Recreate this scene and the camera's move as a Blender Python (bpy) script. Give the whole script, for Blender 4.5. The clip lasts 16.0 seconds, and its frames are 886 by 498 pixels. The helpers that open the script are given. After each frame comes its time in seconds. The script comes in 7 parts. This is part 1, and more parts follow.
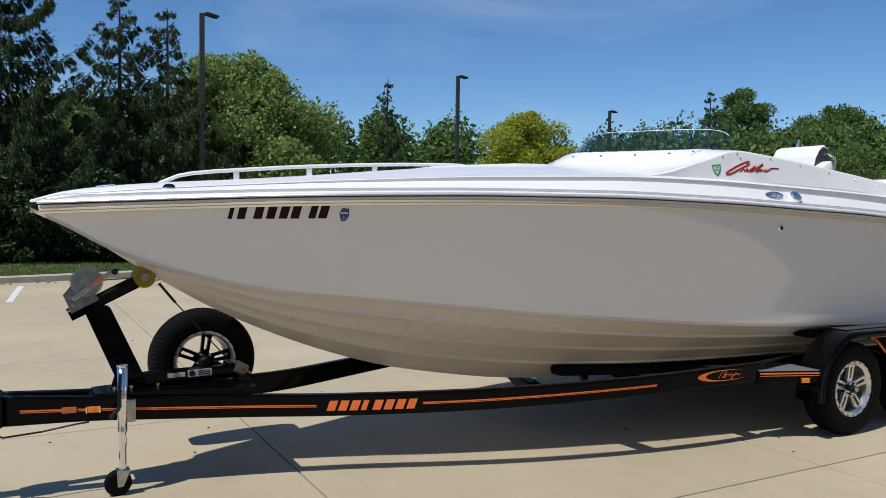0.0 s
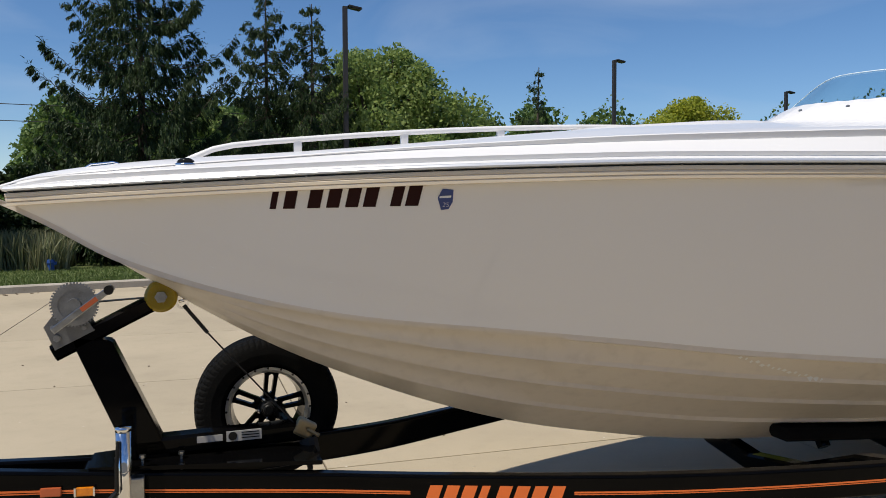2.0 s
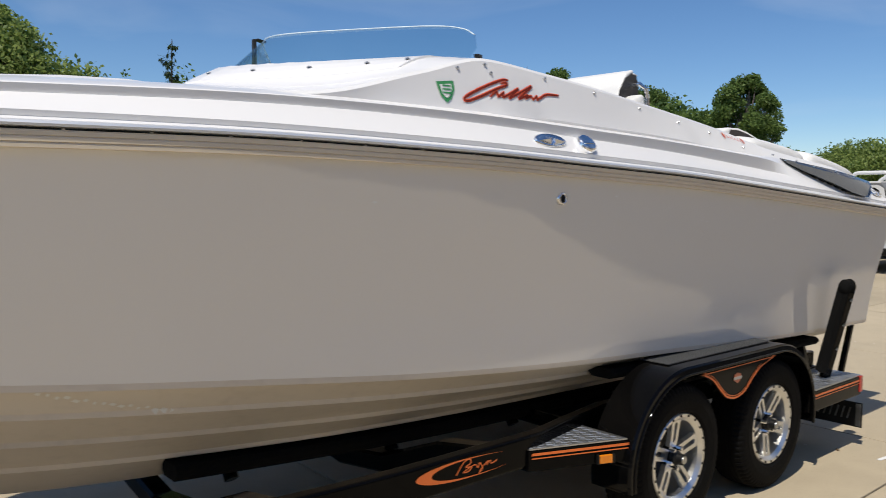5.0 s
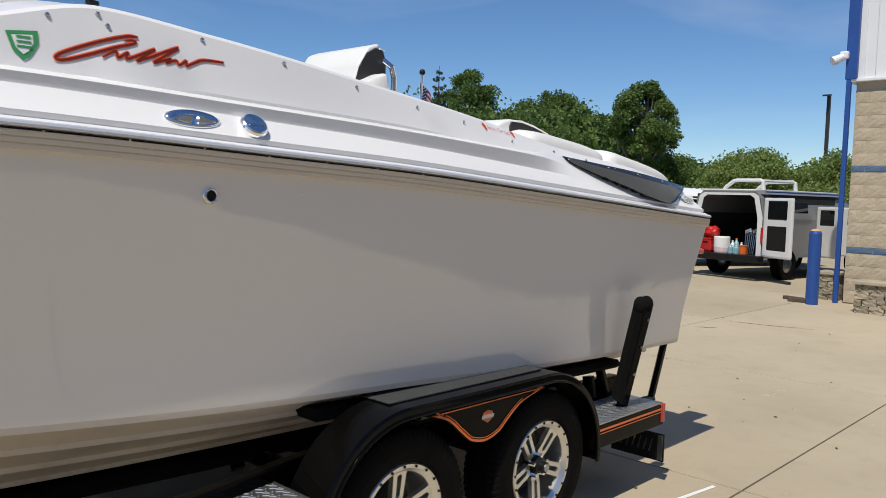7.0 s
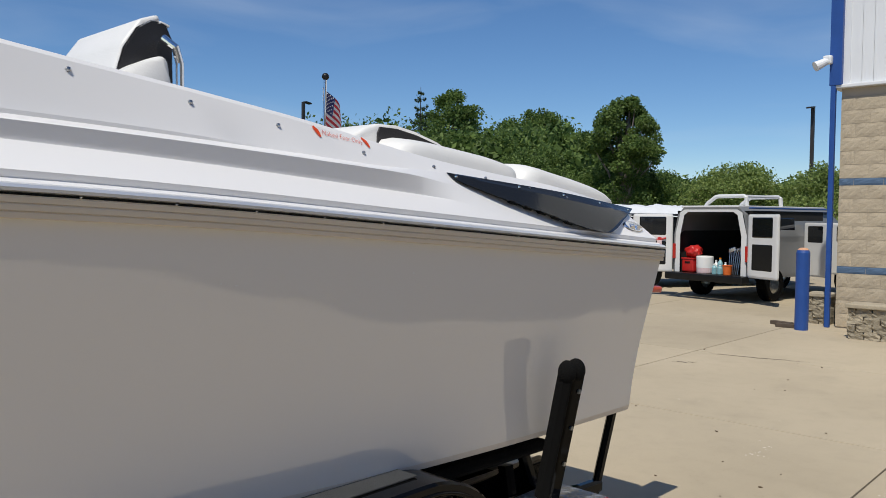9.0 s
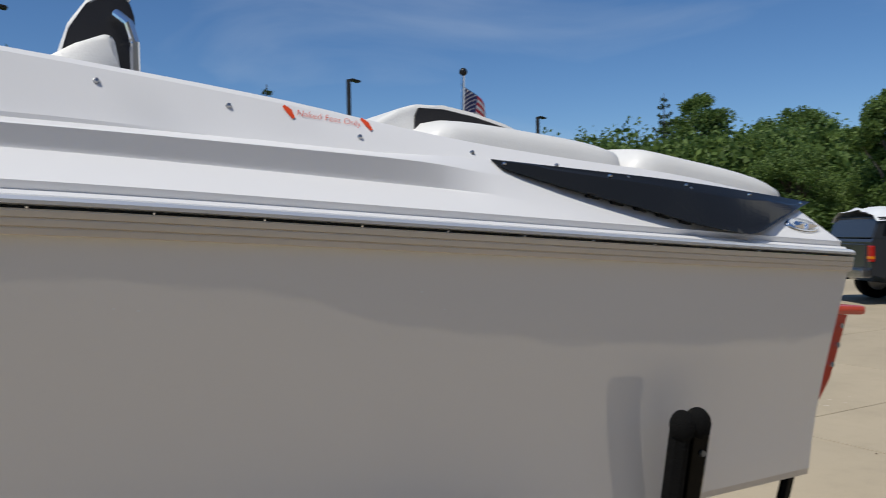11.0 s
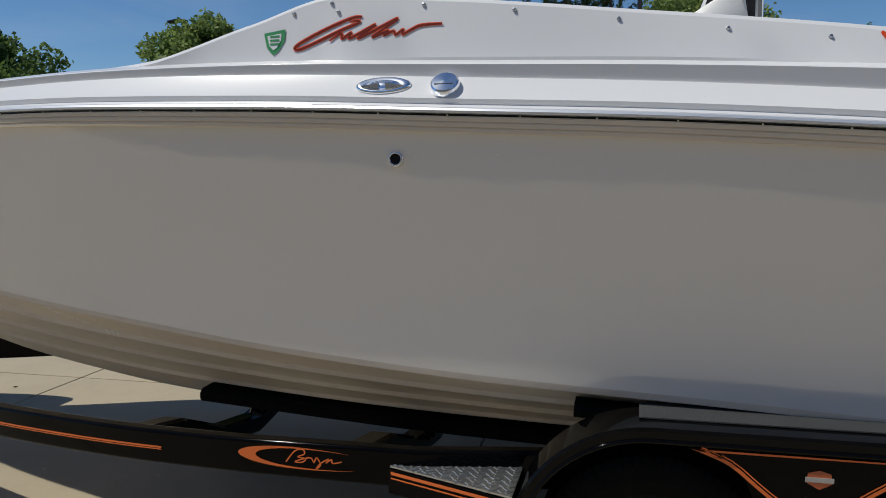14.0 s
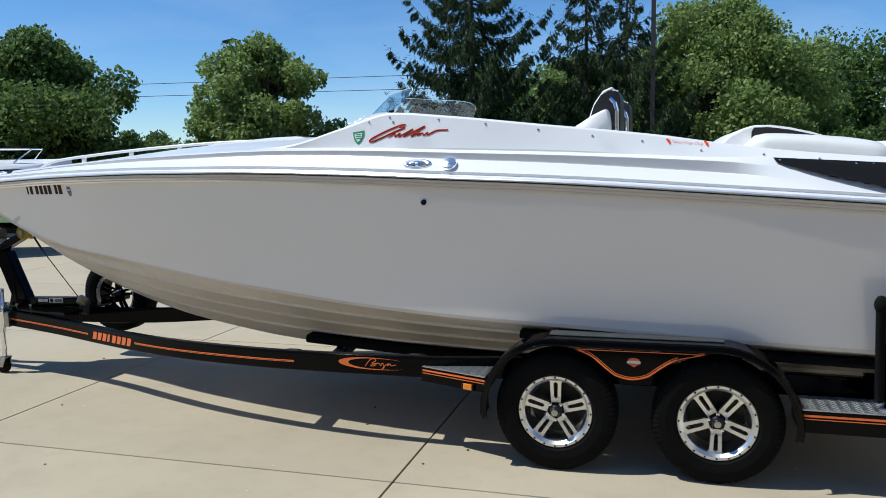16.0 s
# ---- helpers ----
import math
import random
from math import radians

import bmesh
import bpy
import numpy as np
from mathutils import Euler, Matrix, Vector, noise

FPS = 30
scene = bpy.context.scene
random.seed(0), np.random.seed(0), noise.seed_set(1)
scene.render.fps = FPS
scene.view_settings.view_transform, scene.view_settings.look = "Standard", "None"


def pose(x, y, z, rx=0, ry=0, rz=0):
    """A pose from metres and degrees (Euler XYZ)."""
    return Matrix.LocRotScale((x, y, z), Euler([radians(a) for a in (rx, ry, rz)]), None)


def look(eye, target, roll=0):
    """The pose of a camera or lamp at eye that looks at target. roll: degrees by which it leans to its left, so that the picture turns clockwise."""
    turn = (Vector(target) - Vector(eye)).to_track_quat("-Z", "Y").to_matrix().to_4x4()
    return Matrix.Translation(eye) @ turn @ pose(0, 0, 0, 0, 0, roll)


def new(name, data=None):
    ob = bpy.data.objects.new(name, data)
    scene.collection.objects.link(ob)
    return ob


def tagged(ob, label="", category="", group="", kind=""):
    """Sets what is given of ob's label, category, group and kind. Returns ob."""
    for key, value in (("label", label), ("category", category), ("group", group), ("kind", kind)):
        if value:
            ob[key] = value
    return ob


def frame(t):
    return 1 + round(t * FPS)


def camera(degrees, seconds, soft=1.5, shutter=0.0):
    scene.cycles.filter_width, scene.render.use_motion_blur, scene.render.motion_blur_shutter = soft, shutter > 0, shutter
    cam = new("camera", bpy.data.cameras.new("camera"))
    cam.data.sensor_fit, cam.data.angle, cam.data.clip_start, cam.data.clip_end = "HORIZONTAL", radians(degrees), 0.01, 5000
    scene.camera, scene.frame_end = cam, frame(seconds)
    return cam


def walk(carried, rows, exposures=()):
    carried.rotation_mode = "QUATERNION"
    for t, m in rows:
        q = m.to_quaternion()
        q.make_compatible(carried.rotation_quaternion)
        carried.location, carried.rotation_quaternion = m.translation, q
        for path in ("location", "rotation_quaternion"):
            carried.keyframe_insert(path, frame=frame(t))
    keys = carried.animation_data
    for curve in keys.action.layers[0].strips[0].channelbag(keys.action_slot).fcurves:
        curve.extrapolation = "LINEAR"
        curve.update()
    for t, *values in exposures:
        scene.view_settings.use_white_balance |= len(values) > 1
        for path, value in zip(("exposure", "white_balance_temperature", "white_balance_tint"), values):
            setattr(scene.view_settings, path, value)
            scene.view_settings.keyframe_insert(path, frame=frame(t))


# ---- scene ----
cam = camera(58.25, 16.0, soft=0.5, shutter=0.25)
PATH = [
    (0, (-0.262, -4.900, 1.605), (0.696, -3.147, 1.513), 0.79),
    (0.5, (-0.139, -4.567, 1.606), (0.769, -2.787, 1.514), 0.77),
    (1, (0.172, -3.949, 1.520), (0.959, -2.111, 1.461), 0.40),
    (1.5, (0.391, -3.549, 1.560), (1.068, -1.670, 1.466), 0.25),
    (2, (0.546, -3.380, 1.548), (1.148, -1.475, 1.448), -0.28),
    (2.5, (0.744, -3.241, 1.539), (1.365, -1.343, 1.433), -0.53),
    (3, (1.006, -3.181, 1.529), (1.745, -1.325, 1.422), -0.30),
    (3.5, (1.305, -3.187, 1.541), (2.218, -1.411, 1.429), -0.16),
    (4, (1.550, -3.197, 1.536), (2.632, -1.519, 1.419), -0.13),
    (4.5, (1.793, -3.195, 1.534), (3.001, -1.606, 1.409), 0.16),
    (5, (2.047, -3.237, 1.543), (3.352, -1.728, 1.406), 0.44),
    (5.2, (2.182, -3.269, 1.565), (3.523, -1.793, 1.419), 0.76),
    (7.3, (3.343, -3.321, 1.551), (4.799, -1.955, 1.425), 1.67),
    (7.5, (3.454, -3.284, 1.552), (4.910, -1.917, 1.438), 1.54),
    (8, (3.724, -3.182, 1.584), (5.184, -1.819, 1.486), 1.30),
    (8.2, (3.846, -3.101, 1.590), (5.327, -1.760, 1.500), 0.79),
    (10.3, (4.929, -2.917, 1.618), (6.231, -1.405, 1.563), -1.26),
    (10.5, (5.007, -2.916, 1.608), (6.245, -1.347, 1.557), -1.43),
    (11, (5.190, -2.861, 1.566), (6.176, -1.121, 1.526), -1.09),
    (11.5, (5.291, -2.826, 1.553), (5.875, -0.915, 1.482), -0.67),
    (12, (5.314, -2.896, 1.538), (5.474, -0.906, 1.425), -0.50),
    (12.5, (5.264, -3.027, 1.537), (5.186, -1.034, 1.402), -0.62),
    (13, (5.142, -3.212, 1.541), (4.890, -1.237, 1.358), -0.49),
    (13.5, (5.072, -3.359, 1.529), (4.696, -1.404, 1.334), -0.35),
    (14, (5.135, -3.524, 1.517), (4.669, -1.591, 1.302), -0.37),
    (14.5, (5.291, -3.997, 1.565), (4.757, -2.081, 1.356), -0.64),
    (15, (5.687, -4.757, 1.686), (5.044, -2.876, 1.467), -1.24),
    (15.5, (5.698, -5.150, 1.749), (5.116, -3.251, 1.516), -1.05),
    (16, (5.817, -5.625, 1.776), (5.266, -3.716, 1.552), -0.98),
]
walk(cam, [(t, look(eye, target, roll)) for t, eye, target, roll in PATH],
     exposures=[(0, 0.24, 6380, 7), (0.6, 0.25, 6450, 7), (1.0, 0.26, 6700, 8), (1.5, 0.26, 6800, 9), (5.0, 0.26, 6800, 9), (8.0, 0.20, 6650, 8), (10.5, 0.04, 6550, 8), (12.0, -0.04, 6450, 7), (13.5, -0.06, 6450, 6), (14.0, -0.2, 6450, 6), (14.6, 0.22, 6250, 5), (15.3, 0.38, 5950, 4), (16, 0.38, 5900, 4)])

# ---------------------------------------------------------------- light
SUN = Vector((-0.47, -0.155, 0.838)).normalized()
world = bpy.data.worlds.new("sky")
scene.world = world
world.use_nodes = True
wt = world.node_tree
sky = wt.nodes.new("ShaderNodeTexSky")
sky.sky_type = "NISHITA"
sky.sun_disc = False
sky.sun_elevation = math.asin(SUN.z)
sky.sun_rotation = math.atan2(SUN.x, SUN.y)
sky.altitude = 1200
sky.air_density, sky.dust_density, sky.ozone_density = 1.0, 0.0, 6.0
tone = wt.nodes.new("ShaderNodeHueSaturation")
tone.inputs["Saturation"].default_value = 1.12
tone.inputs["Hue"].default_value = 0.503
wt.links.new(sky.outputs[0], tone.inputs["Color"])
cloud_co, cloud, veil = wt.nodes.new("ShaderNodeTexCoord"), wt.nodes.new("ShaderNodeTexNoise"), wt.nodes.new("ShaderNodeMapRange")
cloud_map, haze = wt.nodes.new("ShaderNodeMapping"), wt.nodes.new("ShaderNodeMix")
cloud_map.inputs["Scale"].default_value = (1.6, 1.6, 6.5)
cloud.inputs["Scale"].default_value, cloud.inputs["Detail"].default_value, cloud.inputs["Distortion"].default_value = 1.7, 7, 0.6
veil.inputs[1].default_value, veil.inputs[2].default_value, veil.inputs[3].default_value, veil.inputs[4].default_value = 0.46, 0.78, 0.0, 0.22
haze.data_type = "RGBA"
haze.inputs[7].default_value = (6.2, 6.9, 8.0, 1)
wt.links.new(cloud_co.outputs["Generated"], cloud_map.inputs[0])
wt.links.new(cloud_map.outputs[0], cloud.inputs[0])
wt.links.new(cloud.outputs[0], veil.inputs[0])
wt.links.new(veil.outputs[0], haze.inputs[0])
wt.links.new(tone.outputs[0], haze.inputs[6])
wt.links.new(haze.outputs[2], wt.nodes["Background"].inputs[0])
wt.nodes["Background"].inputs[1].default_value = 0.092
sun = new("sun", bpy.data.lights.new("sun", "SUN"))
sun.data.energy, sun.data.angle, sun.data.color = 3.5, radians(0.55), (1.0, 0.95, 0.87)
sun.matrix_world = look(SUN * 60, (0, 0, 0))


# ---------------------------------------------------------------- materials
def mat(name, color, rough=0.5, metal=0.0, var=0.0, scale=4.0, fine=0.0, bump=0.0, bscale=60.0, coat=0.0, spec=0.5, stretch=None, color2=None, rand=0.0, place=False):
    """Principled paint with mottling at two scales, relief and optional random tint per object."""
    m = bpy.data.materials.new(name)
    m.use_nodes = True
    n, l = m.node_tree.nodes, m.node_tree.links
    b = n["Principled BSDF"]
    b.inputs["Roughness"].default_value = rough
    b.inputs["Metallic"].default_value = metal
    b.inputs["Coat Weight"].default_value = coat
    b.inputs["Coat Roughness"].default_value = 0.04
    b.inputs["Specular IOR Level"].default_value = spec
    b.inputs["Base Color"].default_value = (*color, 1)
    if var or bump or fine or rand:
        tc = n.new("ShaderNodeTexCoord")
        mp = n.new("ShaderNodeMapping")
        if stretch:
            mp.inputs["Scale"].default_value = stretch
        l.new(n.new("ShaderNodeNewGeometry").outputs["Position"] if place else tc.outputs["Object"], mp.inputs[0])
        big, small = n.new("ShaderNodeTexNoise"), n.new("ShaderNodeTexNoise")
        big.inputs["Scale"].default_value, small.inputs["Scale"].default_value = scale, scale * 14
        big.inputs["Detail"].default_value, small.inputs["Detail"].default_value = 6, 4
        l.new(mp.outputs[0], big.inputs[0]), l.new(mp.outputs[0], small.inputs[0])
        c2 = color2 or tuple(c * 0.55 for c in color)
        ramp = n.new("ShaderNodeMapRange")
        ramp.inputs[1].default_value, ramp.inputs[2].default_value = 0.35, 0.68
        ramp.inputs[3].default_value, ramp.inputs[4].default_value = 0, var
        l.new(big.outputs[0], ramp.inputs[0])
        mix = n.new("ShaderNodeMix")
        mix.data_type = "RGBA"
        mix.inputs[6].default_value, mix.inputs[7].default_value = (*color, 1), (*c2, 1)
        l.new(ramp.outputs[0], mix.inputs[0])
        r2 = n.new("ShaderNodeMapRange")
        r2.inputs[1].default_value, r2.inputs[2].default_value = 0.5, 0.75
        r2.inputs[3].default_value, r2.inputs[4].default_value = 0, fine
        l.new(small.outputs[0], r2.inputs[0])
        mix2 = n.new("ShaderNodeMix")
        mix2.data_type = "RGBA"
        mix2.inputs[7].default_value = (*(c * 0.5 for c in c2), 1)
        l.new(r2.outputs[0], mix2.inputs[0]), l.new(mix.outputs[2], mix2.inputs[6])
        out = mix2.outputs[2]
        if rand:
            oi, hv, mr = n.new("ShaderNodeObjectInfo"), n.new("ShaderNodeHueSaturation"), n.new("ShaderNodeMapRange")
            mr.inputs[3].default_value, mr.inputs[4].default_value = 1 - rand, 1 + rand
            l.new(oi.outputs["Random"], mr.inputs[0]), l.new(mr.outputs[0], hv.inputs["Value"]), l.new(out, hv.inputs["Color"])
            out = hv.outputs[0]
        l.new(out, b.inputs["Base Color"])
        if bump:
            bn, bt = n.new("ShaderNodeBump"), n.new("ShaderNodeTexNoise")
            bt.inputs["Scale"].default_value, bt.inputs["Detail"].default_value = bscale, 5
            l.new(mp.outputs[0], bt.inputs[0])
            bn.inputs["Strength"].default_value, bn.inputs["Distance"].default_value = bump, 0.01
            l.new(bt.outputs[0], bn.inputs["Height"]), l.new(bn.outputs[0], b.inputs["Normal"])
    return m


def leafy(name, color, color2, trans=0.35):
    """Leaves that let some light through, each island with its own shade of green."""
    m = bpy.data.materials.new(name)
    m.use_nodes = True
    n, l = m.node_tree.nodes, m.node_tree.links
    b = n["Principled BSDF"]
    b.inputs["Roughness"].default_value = 0.55
    b.inputs["Specular IOR Level"].default_value = 0.3
    g, mix = n.new("ShaderNodeNewGeometry"), n.new("ShaderNodeMix")
    mix.data_type = "RGBA"
    mix.inputs[6].default_value, mix.inputs[7].default_value = (*color, 1), (*color2, 1)
    l.new(g.outputs["Random Per Island"], mix.inputs[0])
    l.new(mix.outputs[2], b.inputs["Base Color"])
    t, add = n.new("ShaderNodeBsdfTranslucent"), n.new("ShaderNodeMixShader")
    l.new(mix.outputs[2], t.inputs[0])
    add.inputs[0].default_value = trans
    l.new(b.outputs[0], add.inputs[1]), l.new(t.outputs[0], add.inputs[2])
    l.new(add.outputs[0], n["Material Output"].inputs[0])
    return m


GEL = mat("white_gelcoat", (0.85, 0.82, 0.775), 0.045, coat=0.0, var=0.06, scale=0.8, color2=(0.81, 0.775, 0.725), spec=1.0, bump=0.5, bscale=1.6)
# Scuffed, duller bottom; its darker tan also holds the shade below the chine.
BOTTOM = mat("scuffed_shaded_bottom_gelcoat", (0.71, 0.645, 0.56), 0.32, var=0.3, scale=1.2, fine=0.15, color2=(0.60, 0.53, 0.44), spec=0.4)
DECKW = mat("white_deck_gelcoat", (0.82, 0.81, 0.80), 0.28, coat=0.25, var=0.04, scale=1.5, color2=(0.76, 0.75, 0.74))
BAND = mat("beige_moulding", (0.80, 0.69, 0.53), 0.3, var=0.1, scale=3)
CHROME = mat("polished_chrome", (0.85, 0.86, 0.88), 0.06, 1.0)
STEEL = mat("brushed_stainless", (0.88, 0.89, 0.90), 0.24, 1.0, var=0.05, scale=6)
ALU = mat("machined_aluminium", (0.78, 0.78, 0.77), 0.34, 1.0, var=0.15, scale=9)
GALV = mat("galvanised_steel", (0.50, 0.51, 0.52), 0.30, 1.0, var=0.7, scale=22, fine=0.35, color2=(0.24, 0.245, 0.25))
TREAD = mat("tread_plate", (0.62, 0.63, 0.64), 0.34, 0.95, var=0.3, scale=14, fine=0.2)
BLACK = mat("black_gloss_paint", (0.0016, 0.0016, 0.0018), 0.08, var=0.4, scale=5, color2=(0.004, 0.0038, 0.0036), fine=0.1, spec=0.10)
SATIN = mat("black_satin_plastic", (0.006, 0.006, 0.006), 0.4, var=0.3, scale=9, color2=(0.018, 0.018, 0.018), spec=0.3)
RUBBER = mat("tyre_rubber", (0.003, 0.003, 0.003), 0.75, var=0.5, scale=9, color2=(0.0065, 0.0062, 0.006), fine=0.3, spec=0.1, bump=0.25, bscale=90)
CARPET = mat("black_bunk_carpet", (0.007, 0.007, 0.007), 0.95, spec=0.1, bump=0.6, bscale=220)
RAILM = mat("satin_rail_steel", (0.86, 0.87, 0.88), 0.3, 0.6, var=0.05, scale=6)
BRIGHTC = mat("bright_chrome", (0.93, 0.94, 0.95), 0.15, 1.0)
FENDER = mat("mudguard_gloss_paint", (0.0016, 0.0016, 0.0018), 0.06, var=0.4, scale=5, color2=(0.004, 0.0038, 0.0036), fine=0.1, spec=0.16)
GLOW = mat("red_orange_script_vinyl", (0.84, 0.13, 0.06), 0.6, spec=0.1)
CORE = mat("dark_red_script_vinyl", (0.17, 0.022, 0.016), 0.6, spec=0.1)
ORANGE = mat("orange_vinyl", (0.80, 0.17, 0.035), 0.35, var=0.15, scale=12)
REDOR = mat("red_orange_vinyl", (0.72, 0.075, 0.02), 0.5, spec=0.2)
DARKV = mat("dark_red_black_vinyl", (0.03, 0.009, 0.008), 0.55, spec=0.1)
AMBER = mat("amber_lens", (0.78, 0.24, 0.01), 0.18, coat=0.5, var=0.5, scale=60, color2=(0.55, 0.13, 0.005))
REDL = mat("red_lens", (0.42, 0.02, 0.015), 0.2, coat=0.5)
REFL = mat("orange_reflector", (0.48, 0.10, 0.03), 0.3, coat=0.4)
POLY = mat("amber_polyurethane_roller", (0.40, 0.28, 0.008), 0.42, var=0.4, scale=20, color2=(0.28, 0.17, 0.01))
POLY.node_tree.nodes["Principled BSDF"].inputs["Transmission Weight"].default_value = 0.15
VINYL = mat("white_upholstery", (0.78, 0.77, 0.74), 0.42, var=0.08, scale=6, bump=0.12, bscale=180)
BVINYL = mat("black_upholstery", (0.022, 0.021, 0.022), 0.38, bump=0.15, bscale=160)
PORTM = mat("smoked_black_panel", (0.014, 0.0145, 0.0145), 0.10, spec=0.09)
HOLE = mat("black_opening", (0.004, 0.004, 0.004), 0.8)
GREENS = mat("green_decal", (0.05, 0.30, 0.10), 0.35)
WHITED = mat("white_decal", (0.8, 0.8, 0.78), 0.4)
GREYD = mat("grey_decal", (0.42, 0.40, 0.37), 0.4)
BLUED = mat("navy_decal", (0.03, 0.06, 0.22), 0.35)
BLUEP = mat("blue_paint", (0.018, 0.075, 0.30), 0.45, var=0.25, scale=5, fine=0.15)
BANDB = mat("blue_block_band", (0.085, 0.145, 0.235), 0.7, var=0.3, scale=6, bump=0.3, bscale=40)
BLOCK = mat("split_face_block", (0.49, 0.41, 0.295), 0.9, var=0.5, scale=5, fine=0.35, bump=1.0, bscale=16, rand=0.05, color2=(0.40, 0.335, 0.245))
MORTAR = mat("mortar", (0.47, 0.40, 0.31), 0.95)
PANELW = mat("white_metal_siding", (0.74, 0.75, 0.76), 0.5, var=0.08, scale=2)
CONC = mat("sunlit_concrete", (0.468, 0.393, 0.277), 0.9, var=0.5, scale=0.45, fine=0.10, bump=0.15, bscale=140, color2=(0.40, 0.333, 0.230), rand=0.04, place=True)
cn, cl_ = CONC.node_tree.nodes, CONC.node_tree.links
cb = cn["Principled BSDF"]
csrc = cb.inputs["Base Color"].links[0].from_socket
cpos = cn.new("ShaderNodeNewGeometry").outputs["Position"]
for cscale, clo, chi, cval in ((0.35, 0.42, 0.72, 0.85), (1.7, 0.52, 0.78, 0.90), (55.0, 0.62, 0.76, 0.80), (170.0, 0.58, 0.75, 0.76)):
    ct, cr, cm = cn.new("ShaderNodeTexNoise"), cn.new("ShaderNodeMapRange"), cn.new("ShaderNodeMix")
    ct.inputs["Scale"].default_value, ct.inputs["Detail"].default_value = cscale, 5
    cr.inputs[1].default_value, cr.inputs[2].default_value, cr.inputs[3].default_value, cr.inputs[4].default_value = clo, chi, 1.0, cval
    cm.data_type, cm.blend_type = "RGBA", "MULTIPLY"
    cm.inputs[0].default_value = 1.0
    cl_.new(cpos, ct.inputs["Vector"]), cl_.new(ct.outputs[0], cr.inputs[0])
    cl_.new(csrc, cm.inputs[6]), cl_.new(cr.outputs[0], cm.inputs[7])
    csrc = cm.outputs[2]
cl_.new(csrc, cb.inputs["Base Color"])
JOINT = mat("joint_filler", (0.075, 0.06, 0.045), 0.95, var=0.4, scale=8)
CURB = mat("curb_concrete", (0.52, 0.47, 0.39), 0.9, var=0.5, scale=3, fine=0.3, color2=(0.33, 0.29, 0.23))
GRASS = mat("mown_grass", (0.075, 0.12, 0.025), 0.9, var=0.7, scale=2.2, fine=0.4, bump=0.8, bscale=60, color2=(0.13, 0.15, 0.045))
BLADE = leafy("grass_blades", (0.07, 0.125, 0.025), (0.15, 0.18, 0.06), 0.3)
REED = leafy("reed_blades", (0.16, 0.19, 0.09), (0.30, 0.29, 0.17), 0.3)
PALEBARK = mat("pale_bark", (0.30, 0.25, 0.21), 0.9, var=0.5, scale=6, bump=0.6, bscale=30)
BARK = mat("bark", (0.10, 0.075, 0.055), 0.95, var=0.6, scale=7, bump=0.8, bscale=30)
PINE = leafy("spruce_needles", (0.013, 0.030, 0.010), (0.060, 0.098, 0.028), 0.2)
LEAFD = leafy("dark_leaves", (0.055, 0.105, 0.026), (0.20, 0.285, 0.075), 0.45)
LEAFM = leafy("mid_green_leaves", (0.14, 0.215, 0.058), (0.36, 0.44, 0.14), 0.5)
LEAFY = leafy("yellow_green_leaves", (0.24, 0.29, 0.03), (0.52, 0.52, 0.07), 0.5)
POLEM = mat("dark_bronze_pole", (0.035, 0.03, 0.027), 0.5, var=0.3, scale=6)
WOODP = mat("weathered_utility_pole", (0.30, 0.28, 0.25), 0.9, var=0.4, scale=8)
VANW = mat("white_van_paint", (0.70, 0.70, 0.69), 0.3, coat=0.4, var=0.1, scale=2)
DARKP = mat("dark_grey_truck_paint", (0.035, 0.038, 0.043), 0.22, coat=0.6, var=0.1, scale=2)
# Grey puts the shade on the white van's sides into their colour.
VANG = mat("shaded_van_side", (0.20, 0.205, 0.21), 0.35, coat=0.4, var=0.15, scale=2)
TINT = mat("tinted_window", (0.008, 0.009, 0.01), 0.06, coat=0.6)
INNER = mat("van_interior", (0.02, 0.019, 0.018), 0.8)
REDB = mat("red_plastic", (0.48, 0.02, 0.018), 0.4)
PINKB = mat("pinkish_white_plastic", (0.72, 0.55, 0.55), 0.45)
TEALB = mat("pale_teal_plastic", (0.22, 0.42, 0.46), 0.4)
TARP = mat("white_tarpaulin", (0.74, 0.76, 0.78), 0.6, var=0.15, scale=4, bump=0.4, bscale=8)
STRAP = mat("black_webbing", (0.02, 0.019, 0.018), 0.85)
ROPE = mat("winch_strap", (0.10, 0.085, 0.06), 0.85)
FLAGR = mat("flag_red", (0.55, 0.03, 0.05), 0.7)
FLAGW = mat("flag_white", (0.75, 0.74, 0.74), 0.7)
FLAGB = mat("flag_blue", (0.03, 0.035, 0.14), 0.7)
DRIVE = mat("red_drive_paint", (0.62, 0.05, 0.015), 0.3, coat=0.5)
DEBRIS = mat("leaf_litter", (0.10, 0.065, 0.035), 0.95, var=0.5, scale=20)
SPECK = mat("limestone_specks", (0.62, 0.56, 0.46), 0.9)
STONE = mat("tan_split_stone", (0.40, 0.345, 0.25), 0.95, var=0.6, scale=5, fine=0.4, bump=1.0, bscale=18, rand=0.2, color2=(0.26, 0.22, 0.16))

